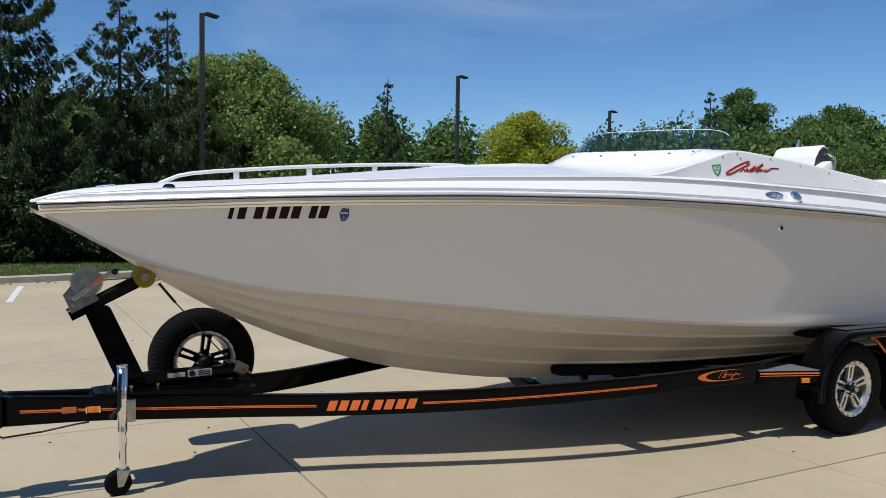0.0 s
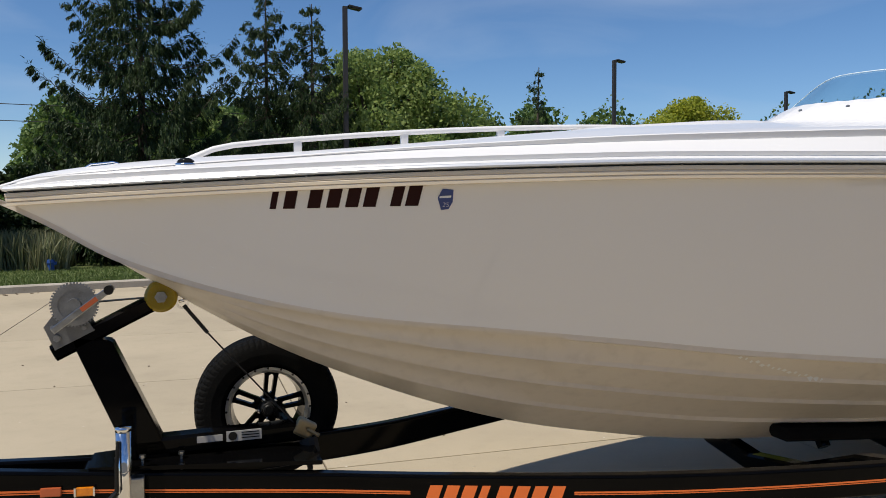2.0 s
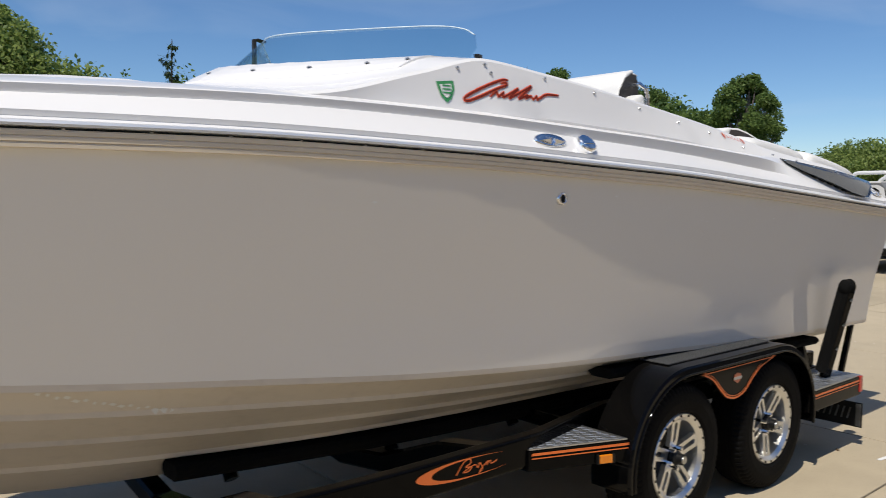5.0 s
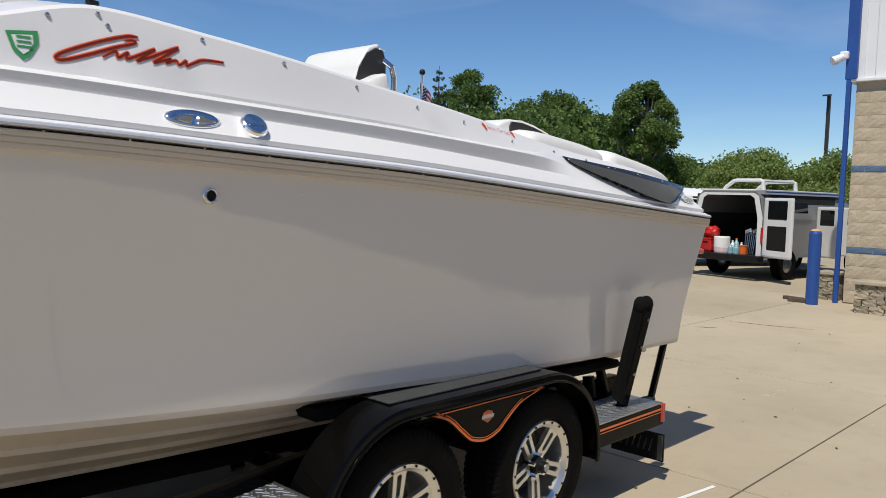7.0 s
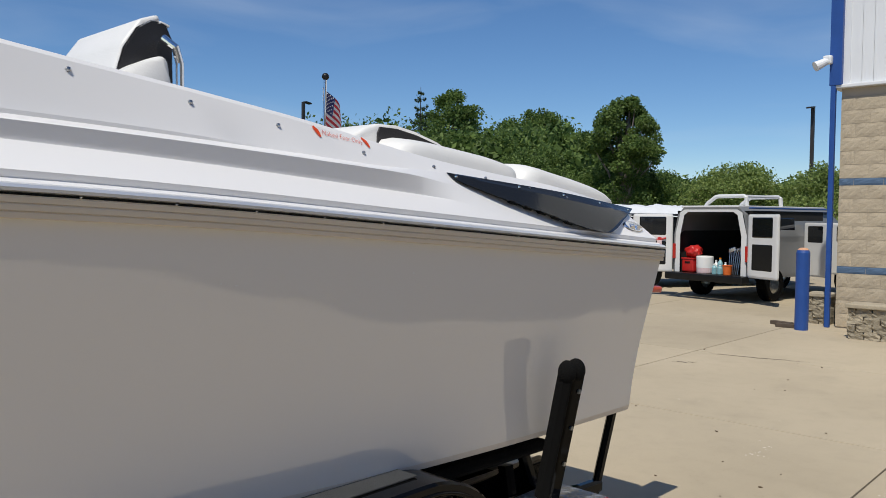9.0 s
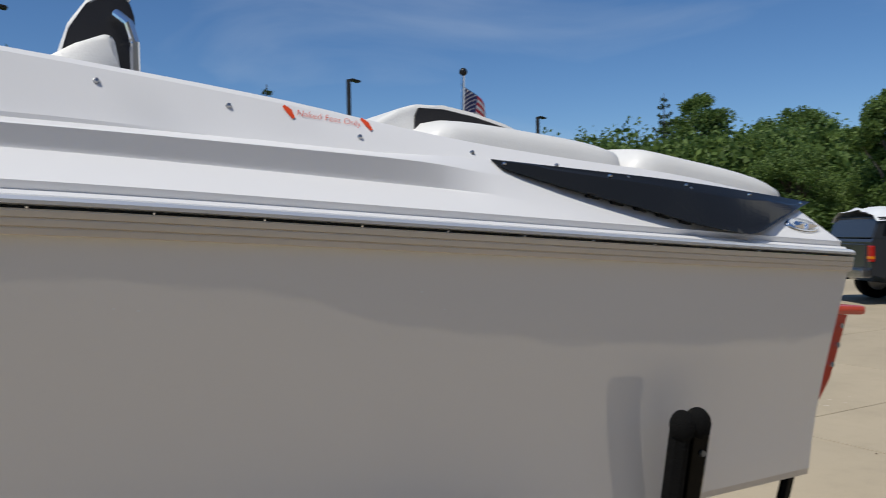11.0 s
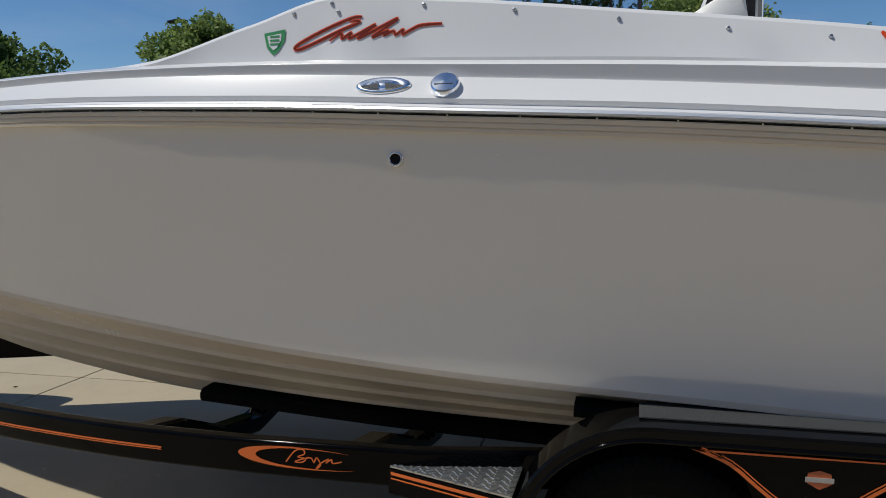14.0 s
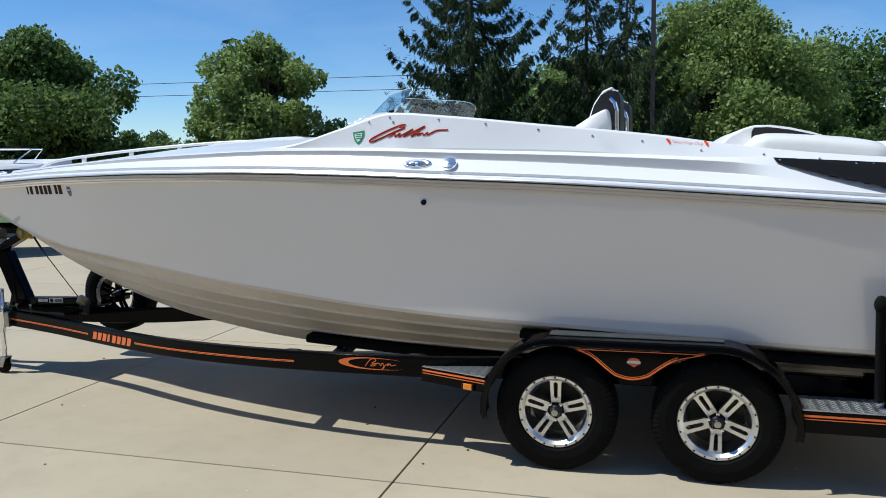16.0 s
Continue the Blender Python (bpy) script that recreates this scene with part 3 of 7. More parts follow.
# swoosh emblem on the rail: an open crescent and a wavy bar
def crescent():
    verts, faces = [], []
    n = 40
    cx, cz, rx, rz = 4.02, 0.515, 0.22, 0.038
    for k in range(n + 1):
        a = radians(48) + radians(270) * k / n
        th = 0.30 * max(math.sin(math.pi * k / n), 0.0) ** 1.2 + 0.015
        for q in (1.0, 1.0 - th):
            x, z = cx + rx * math.cos(a) * (1.0 + 0.35 * (math.cos(a) > 0)) * (q if math.cos(a) < 0 else 1) , cz + rz * math.sin(a) * q
            verts.append(on_rail(x, z, 0.003))
        if k:
            i = 2 * k
            faces.append((i - 2, i - 1, i + 1, i))
    mesh_part("swoosh_emblem", verts, faces, ORANGE, trailer, "orange crescent emblem")
    knots = [(3.985, 0.498), (4.02, 0.540), (4.05, 0.547), (4.055, 0.532), (4.03, 0.520), (4.06, 0.516), (4.045, 0.502), (4.02, 0.503), (4.075, 0.521), (4.09, 0.506), (4.10, 0.523), (4.115, 0.500), (4.098, 0.484), (4.115, 0.505), (4.145, 0.523), (4.135, 0.508), (4.155, 0.522), (4.16, 0.509), (4.195, 0.518)]
    pts = []
    K = [knots[0]] + knots + [knots[-1]]
    for i in range(1, len(K) - 2):
        for u in np.arange(0, 1, 0.17):
            pts.append([0.5 * (2 * K[i][c] + (K[i + 1][c] - K[i - 1][c]) * u + (2 * K[i - 1][c] - 5 * K[i][c] + 4 * K[i + 1][c] - K[i + 2][c]) * u * u + (3 * K[i][c] - K[i - 1][c] - 3 * K[i + 1][c] + K[i + 2][c]) * u**3) for c in (0, 1)])
    verts, faces = [], []
    for k, (x, z) in enumerate(pts):
        a, b = pts[max(k - 1, 0)], pts[min(k + 1, len(pts) - 1)]
        d = Vector((b[0] - a[0], b[1] - a[1])).normalized() * 0.0024
        verts += [on_rail(x - d.y, z + d.x, 0.003), on_rail(x + d.y, z - d.x, 0.003)]
        if k:
            i = 2 * k
            faces.append((i - 2, i - 1, i + 1, i))
    mesh_part("emblem_scrawl", verts, faces, ORANGE, trailer)


crescent()

# coupler end and the cross beams
bm = bmesh.new()
box(bm, (-0.38, 0, 0.505), (0.16, 0.19, 0.175), bevel=0.012)
tube(bm, [(-0.45, 0, 0.5), (-0.62, 0, 0.5)], 0.055, 14)
box(bm, (-0.70, 0, 0.5), (0.2, 0.13, 0.09), bevel=0.03)
part("coupler", bm, BLACK, trailer)
bm = bmesh.new()
tube(bm, [(-0.4, -0.1, 0.42), (-0.3, -0.14, 0.38), (-0.12, -0.12, 0.385), (0.05, -0.13, 0.41), (0.12, -0.13, 0.415)], 0.006, 6)
part("brake_cable", bm, SATIN, trailer)
for x, z in ((0.16, 0.5),):
    bm = bmesh.new()
    y = RY(x) - 0.03
    beam(bm, [(x, -y, z), (x, y, z)], 0.08, 0.09)
    part("cross_beam", bm, BLACK, trailer)
bm = bmesh.new()
prism(bm, [(0.15, -0.1), (0.62, -0.2), (1.02, -0.29), (1.02, 0.29), (0.62, 0.2), (0.15, 0.1)], "z", 0.545, 0.562)
part("tongue_plate", bm, BLACK, trailer)
bm = bmesh.new()
beam(bm, [(0.30, 0, 0.60), (1.0, 0, 0.615)], 0.10, 0.075)
part("spine_beam", bm, BLACK, trailer)

# drooped cross members that carry the bunks
for x in (3.3, 4.22, 5.6, 6.6):
    bm = bmesh.new()
    y = RY(x) - 0.04
    zt = RT(x) - 0.06
    beam(bm, [(x, -y, zt), (x, -y * 0.72, zt - 0.05), (x, -y * 0.35, zt - 0.20), (x, 0, zt - 0.25), (x, y * 0.35, zt - 0.20), (x, y * 0.72, zt - 0.05), (x, y, zt)], 0.10, 0.09)
    part("cross_member", bm, BLACK, trailer)


def bottom_z(x, y):
    s = hull_section(x)[:12]
    return float(np.interp(abs(y), [p[0] for p in s], [p[1] for p in s]))


for sgn in (-1, 1):
    for y0, xa, xb in ((0.27, 3.22, 6.3), (0.98, 4.96, 7.1)):
        bm = bmesh.new()
        pts = [(x, sgn * y0, bottom_z(x, y0) - (0.035 if y0 > 0.5 else 0.05)) for x in np.arange(xa, xb, 0.3)]
        beam(bm, pts, 0.14, 0.045 if y0 > 0.5 else 0.06, 0.018)
        bunk = part("bunk", bm, CARPET, trailer, "carpeted bunk board")
        for x in np.arange(xa + 0.25, xb, 0.82):
            bm = bmesh.new()
            zb = bottom_z(x, y0) - 0.09
            beam(bm, [(x, sgn * y0, zb), (x, sgn * (y0 + 0.02), min(0.48, zb - 0.03))], 0.05, 0.06)
            part("bunk_bracket", bm, BLACK, bunk)

# winch stand with arm, winch and bow roller
bm = bmesh.new()
rings = []
for x0, x1, z in ((0.29, 0.46, 0.575), (0.085, 0.24, 1.07)):
    rings.append([(x0, -0.05, z), (x1, -0.05, z - 0.03), (x1, 0.05, z - 0.03), (x0, 0.05, z)])
loft(bm, rings)
bmesh.ops.bevel(bm, geom=list(bm.edges), offset=0.006, segments=2, affect="EDGES")
part("winch_post", bm, BLACK, trailer)
bm = bmesh.new()
prism(bm, [(0.235, 0.57), (0.32, 0.57), (0.30, 0.78)], "y", -0.056, -0.044)
part("post_gusset", bm, BLACK, trailer)
bm = bmesh.new()
beam(bm, [(0.03, 0, 1.0), (0.40, 0, 1.185)], 0.10, 0.065)
part("winch_arm", bm, BLACK, trailer)
tilt = Matrix.Rotation(-math.atan2(0.185, 0.37), 4, "Y")
seatm = Matrix.Translation((0.10, 0, 1.072)) @ tilt
ZINC = mat("zinc_plated_gear", (0.36, 0.37, 0.38), 0.38, 0.9, var=0.6, scale=20, fine=0.3, color2=(0.22, 0.22, 0.22))
bm = bmesh.new()
box(bm, (0, 0, -0.02), (0.16, 0.125, 0.006), None, 0.002)
bmesh.ops.transform(bm, matrix=seatm, verts=bm.verts)
DULLZ = mat("dull_zinc_plate", (0.22, 0.225, 0.23), 0.5, 0.8, var=0.5, scale=16, fine=0.3, color2=(0.13, 0.13, 0.13))
winch = part("winch", bm, DULLZ, trailer, "galvanised hand winch")
for y in (-0.062, 0.058):
    bm = bmesh.new()
    prism(bm, [(-0.078, -0.018), (0.078, -0.018), (0.074, 0.05), (0.05, 0.105), (0.0, 0.11), (-0.072, 0.075)], "y", y, y + 0.004)
    bmesh.ops.transform(bm, matrix=seatm, verts=bm.verts)
    side = part("winch_side_plate", bm, DULLZ, winch)
    for px, pz, r in ((-0.05, 0.015, 0.014), (0.052, 0.005, 0.009), (-0.045, 0.06, 0.008)):
        bm = bmesh.new()
        lathe(bm, [(0, -0.012), (r, -0.012), (r, 0.006), (0, 0.006)], 6, (px, y, pz))
        bmesh.ops.transform(bm, matrix=seatm, verts=bm.verts)
        part("plate_bolt", bm, ZINC, side)
gx, gz = 0.115, 1.192
bm = bmesh.new()
lathe(bm, [(0.058, -0.090), (0.080, -0.090), (0.080, -0.078), (0.058, -0.078)], 44, (gx, 0, gz))
for k in range(44):
    t = 2 * math.pi * k / 44
    box(bm, (gx + 0.082 * math.cos(t), -0.084, gz + 0.082 * math.sin(t)), (0.009, 0.011, 0.006), (0, -math.degrees(t), 0))
for k in range(6):
    t = 2 * math.pi * (k + 0.3) / 6
    box(bm, (gx + 0.042 * math.cos(t), -0.084, gz + 0.042 * math.sin(t)), (0.05, 0.007, 0.016), (0, -math.degrees(t), 0))
lathe(bm, [(0.018, -0.086), (0.062, -0.086), (0.062, -0.081), (0.018, -0.081)], 32, (gx, 0, gz))
lathe(bm, [(0.0, -0.104), (0.024, -0.104), (0.026, -0.076), (0.0, -0.076)], 18, (gx, 0, gz))
part("winch_gear", bm, ZINC, winch)
bm = bmesh.new()
lathe(bm, [(0.0, -0.055), (0.046, -0.055), (0.046, 0.055), (0.0, 0.055)], 24, (gx, 0, gz))
part("strap_drum", bm, ROPE, winch)
bm = bmesh.new()
box(bm, (0.148, -0.116, 1.178), (0.27, 0.010, 0.026), (0, -37, 0), 0.003)
part("crank_handle", bm, GALV, winch)
bm = bmesh.new()
tube(bm, [(0.248, -0.122, 1.254), (0.248, -0.205, 1.254)], [0.012, 0.018], 12)
part("crank_grip", bm, SATIN, winch)
bm = bmesh.new()
box(bm, (0.170, -0.1225, 1.195), (0.07, 0.002, 0.018), (0, -37, 0))
part("winch_label", bm, REFL, winch)
bm = bmesh.new()
lathe(bm, [(0.012, -0.06), (0.052, -0.06), (0.063, -0.045), (0.055, -0.02), (0.036, 0.0), (0.055, 0.02), (0.063, 0.045), (0.052, 0.06), (0.012, 0.06)], 36, (0.425, 0, 1.207))
for k in range(14):
    t = 2 * math.pi * k / 14
    box(bm, (0.425 + 0.038 * math.cos(t), -0.061, 1.207 + 0.038 * math.sin(t)), (0.024, 0.006, 0.004), (0, -math.degrees(t), 0))
roller = part("bow_roller", bm, POLY, trailer, "translucent amber bow roller", smooth=False)
bm = bmesh.new()
tube(bm, [(0.425, -0.072, 1.207), (0.425, 0.072, 1.207)], 0.014, 12)
lathe(bm, [(0.0, -0.07), (0.024, -0.07), (0.024, -0.062), (0.0, -0.062)], 6, (0.425, 0, 1.207))
part("roller_bolt", bm, GALV, roller)
bm = bmesh.new()
box(bm, (0.30, 0.0, 1.197), (0.30, 0.05, 0.003), (0, -3, 0))
part("winch_strap", bm, ROPE, winch)
bm = bmesh.new()
lathe(bm, [(0.018, -0.004), (0.026, -0.004), (0.026, 0.004), (0.018, 0.004)], 20, (0.505, 0, 1.175))
tube(bm, [(0.49, 0, 1.18), (0.53, 0.0, 1.19)], 0.006, 8)
part("bow_eye", bm, CHROME, boat)
bm = bmesh.new()
tube(bm, [(0.51, -0.01, 1.165), (0.60, -0.02, 1.05)], 0.008, 8)
tube(bm, [(0.60, -0.02, 1.05), (0.95, -0.02, 0.64)], 0.004, 6)
part("safety_tie_down", bm, STRAP, trailer)
bm = bmesh.new()
box(bm, (0.985, -0.03, 0.625), (0.085, 0.05, 0.075), (0, 30, 0), 0.012)
tube(bm, [(0.99, -0.07, 0.63), (1.04, -0.07, 0.60)], 0.008, 8)
part("strap_ratchet", bm, mat("zinc_plate", (0.42, 0.33, 0.19), 0.4, 0.8, var=0.4, scale=20), trailer, "yellow zinc strap ratchet")
bm = bmesh.new()
tube(bm, [(1.0, -0.03, 0.58), (1.01, -0.05, 0.52)], 0.04, 10)
tube(bm, [(0.985, -0.06, 0.56), (1.0, -0.09, 0.47), (0.99, -0.06, 0.43)], 0.012, 6)
part("strap_bundle", bm, STRAP, trailer)
bm = bmesh.new()
tube(bm, [(0, 0, 0.50), (0, 0, 0.58)], 0.006, 8)
lathe(bm, [(0, 0.578), (0.013, 0.578), (0.013, 0.59), (0, 0.59)], 6, (0, 0, 0), "z")
repeats("mounting_bolt", bm, GALV, trailer, [(x, -0.085, 0) for x in (0.255, 0.345, 0.49)])
bm = bmesh.new()
box(bm, (0.60, -0.056, 0.622), (0.10, 0.004, 0.026), (0, -1, 0))
box(bm, (0.735, -0.056, 0.625), (0.14, 0.004, 0.042), (0, -1, 0))
plate = part("data_plate", bm, GREYD, trailer)
bm = bmesh.new()
lathe(bm, [(0, -0.0595), (0.018, -0.0595), (0.018, -0.058), (0, -0.058)], 20, (0.69, 0, 0.625))
for k in range(3):
    box(bm, (0.76, -0.059, 0.638 - k * 0.011), (0.07, 0.002, 0.004))
part("plate_print", bm, SATIN, plate)

# tongue jack with its castor
jack = bmesh.new()
tube(jack, [(0.285, -0.195, 0.36), (0.285, -0.195, 0.72)], 0.028, 16)
lathe(jack, [(0, 0.72), (0.03, 0.72), (0.03, 0.735), (0, 0.738)], 16, (0.285, -0.195, 0), "z")
jack = part("tongue_jack", jack, CHROME, trailer, "galvanised swivel jack with a small wheel", smooth=True)
bm = bmesh.new()
tube(bm, [(0.285, -0.195, 0.13), (0.285, -0.195, 0.37)], 0.021, 14)
part("jack_inner_tube", bm, CHROME, jack)
bm = bmesh.new()
box(bm, (0.325, -0.17, 0.47), (0.06, 0.06, 0.13), None, 0.006)
part("jack_bracket", bm, GALV, jack)
bm = bmesh.new()
tube(bm, [(0.27, -0.225, 0.69), (0.262, -0.235, 0.60), (0.262, -0.235, 0.50)], 0.008, 8)
tube(bm, [(0.262, -0.235, 0.50), (0.215, -0.24, 0.45)], 0.012, 8)
part("jack_crank", bm, SATIN, jack)
bm = bmesh.new()
for y in (-0.228, -0.162):
    prism(bm, [(0.25, 0.14), (0.32, 0.14), (0.285, 0.055), (0.255, 0.055)], "y", y - 0.003, y + 0.003)
box(bm, (0.285, -0.195, 0.142), (0.07, 0.07, 0.006))
part("castor_fork", bm, GALV, jack)
bm = bmesh.new()
lathe(bm, [(0.012, -0.022), (0.06, -0.022), (0.072, -0.012), (0.072, 0.012), (0.06, 0.022), (0.012, 0.022)], 28, (0.26, -0.195, 0.072))
part("castor_wheel", bm, RUBBER, jack)

# lamps on the rail
for x, m, nm in ((0.02, REFL, "reflector"), (0.14, AMBER, "marker_lamp")):
    bm = bmesh.new()
    z = RT(x) - RH(x) * 0.5
    box(bm, (x, -RY(x) - 0.008, z), (0.075 if m is REFL else 0.065, 0.014, 0.034), (0, 0, -9), 0.004)
    lens = part(nm, bm, m, trailer)
    if m is AMBER:
        for dx in (-0.034, 0.034):
            bm = bmesh.new()
            box(bm, (x + dx, -RY(x + dx) - 0.009, z), (0.007, 0.016, 0.036), (0, 0, -9), 0.002)
            part("lamp_bezel", bm, CHROME, lens)

# spare wheel, wheels
R_T = 0.345


def tyre_mesh(width):
    """Ribbed tread, with blocks cut into the shoulders all round."""
    bm = bmesh.new()
    w = width / 2
    prof = [(0.205, -w * 0.80, 0), (0.225, -w * 0.98, 0), (0.27, -w * 1.04, 0), (0.300, -w * 1.0, 0), (0.318, -w * 0.95, 1), (0.336, -w * 0.84, 1), (0.344, -w * 0.6, 1)]
    for k in range(-2, 3):
        u = k * w * 0.23
        prof += [(0.345, u - w * 0.09, 0), (0.345, u + w * 0.085, 0), (0.337, u + w * 0.10, 0), (0.337, u + w * 0.125, 0)]
    prof += [(0.344, w * 0.6, 1), (0.336, w * 0.84, 1), (0.318, w * 0.95, 1), (0.300, w * 1.0, 0), (0.27, w * 1.04, 0), (0.225, w * 0.98, 0), (0.205, w * 0.80, 0)]
    n, m = 216, len(prof)
    rows = []
    for k in range(n):
        t = 2 * math.pi * k / n
        cut = 0.006 if k % 3 == 0 else 0.0
        rows.append([bm.verts.new(((r - c * cut) * math.cos(t), y, (r - c * cut) * math.sin(t))) for r, y, c in prof])
    for k in range(n):
        a, b = rows[k], rows[(k + 1) % n]
        for i in range(m):
            j = (i + 1) % m
            bm.faces.new((a[i], a[j], b[j], b[i]))
    return bm


def wheel(name, loc, face, finish, label, spin=0.0):
    """A tyre on a five double-spoke rim; face: -1 turns the outer side to -y."""
    e = part(name, tyre_mesh(0.205), RUBBER, trailer, label, smooth=False, loc=loc)
    bm = bmesh.new()
    o = face * 0.085
    s = face
    lathe(bm, [(0.212, o), (0.206, o + s * 0.008), (0.192, o + s * 0.007), (0.176, o - s * 0.01), (0.172, o - s * 0.05), (0.16, o - s * 0.14), (0.19, o - s * 0.17), (0.2, o - s * 0.165), (0.178, o - s * 0.06), (0.2, o - s * 0.012)], 64)
    part("rim", bm, finish, e, smooth=False)
    for k in range(5):
        bm = bmesh.new()
        t = 2 * math.pi * k / 5 + spin
        for side in (-1, 1):
            q = []
            for r, off, wd, dep in ((0.045, 0.0135, 0.028, -0.03), (0.068, 0.0145, 0.029, -0.028), (0.079, 0.0195, 0.019, -0.025), (0.158, 0.022, 0.02, -0.016), (0.167, 0.0175, 0.034, -0.0145), (0.184, 0.0185, 0.04, -0.010)):
                c = Vector((r, 0, side * off))
                q.append([(c.x, o + s * (dep + 0.0), c.z - wd / 2), (c.x, o + s * (dep + 0.0), c.z + wd / 2), (c.x, o + s * (dep - 0.022), c.z + wd / 2 + 0.002), (c.x, o + s * (dep - 0.022), c.z - wd / 2 - 0.002)])
            loft(bm, q)
        bmesh.ops.rotate(bm, verts=bm.verts, cent=(0, 0, 0), matrix=Matrix.Rotation(-t, 3, "Y"))
        part("spoke", bm, finish, e)
    bm = bmesh.new()
    lathe(bm, [(0.0, o - s * 0.03), (0.058, o - s * 0.03), (0.06, o - s * 0.035), (0.06, o - s * 0.06), (0.0, o - s * 0.06)], 40)
    part("hub_plate", bm, SATIN, e)
    bm = bmesh.new()
    lathe(bm, [(0.0, o + s * 0.030), (0.022, o + s * 0.029), (0.025, o + s * 0.026), (0.027, o + s * 0.0), (0.034, o - s * 0.006), (0.036, o - s * 0.03), (0.0, o - s * 0.03)], 28)
    hc = part("hub_cap", bm, SATIN, e)
    bm = bmesh.new()
    lathe(bm, [(0.0, o + s * 0.033), (0.018, o + s * 0.0325), (0.019, o + s * 0.029), (0.0, o + s * 0.029)], 24)
    part("cap_face", bm, GALV if finish is ALU else SATIN, hc)
    bm = bmesh.new()
    lathe(bm, [(0, s * 0.002), (0.010, 0.0), (0.0105, -s * 0.03), (0, -s * 0.03)], 6)
    ts = [2 * math.pi * (k + 0.5) / 5 + spin for k in range(5)]
    repeats("lug_nut", bm, BRIGHTC, e, [(0.048 * math.cos(t), o, 0.048 * math.sin(t)) for t in ts])
    bm = bmesh.new()
    lathe(bm, [(0, s * 0.0115), (0.0056, s * 0.011), (0.006, s * 0.006), (0, s * 0.006)], 8)
    ts = [2 * math.pi * k / 20 for k in range(20)]
    repeats("rim_bolt", bm, SATIN, e, [(0.199 * math.cos(t), o, 0.199 * math.sin(t)) for t in ts])
    bm = bmesh.new()
    lathe(bm, [(0.0, o - s * 0.12), (0.15, o - s * 0.12), (0.15, o - s * 0.13), (0.0, o - s * 0.13)], 32)
    if finish is ALU:
        part("brake_drum", bm, SATIN, e)
    else:
        bm.free()
    return e


wheel("wheel", (5.2, -1.165, R_T), -1, ALU, "trailer tyre on machined alloy rim", 1.5708)
wheel("wheel", (6.07, -1.165, R_T), -1, ALU, "trailer tyre on machined alloy rim", -0.35)
wheel("wheel", (5.2, 1.165, R_T), 1, ALU, "trailer tyre on machined alloy rim", 0.5)
wheel("wheel", (6.07, 1.165, R_T), 1, ALU, "trailer tyre on machined alloy rim", 0.9)
spare = wheel("spare_wheel", (0.885, 0.60, 0.585), -1, BLACK, "spare tyre on black alloy rim", 0.2)
bm = bmesh.new()
lathe(bm, [(0.204, -0.0945), (0.190, -0.094), (0.177, -0.078), (0.177, -0.074), (0.205, -0.088)], 56)
part("rim_lip", bm, ALU, spare, "machined bright rim edge")
bm = bmesh.new()
beam(bm, [(0.95, 0.28, 0.56), (0.93, 0.62, 0.56)], 0.06, 0.06)
part("spare_carrier", bm, BLACK, trailer)
for x in (5.2, 6.07):
    bm = bmesh.new()
    tube(bm, [(x, -1.1, R_T), (x, 1.1, R_T)], 0.04, 12)
    part("axle", bm, BLACK, trailer)


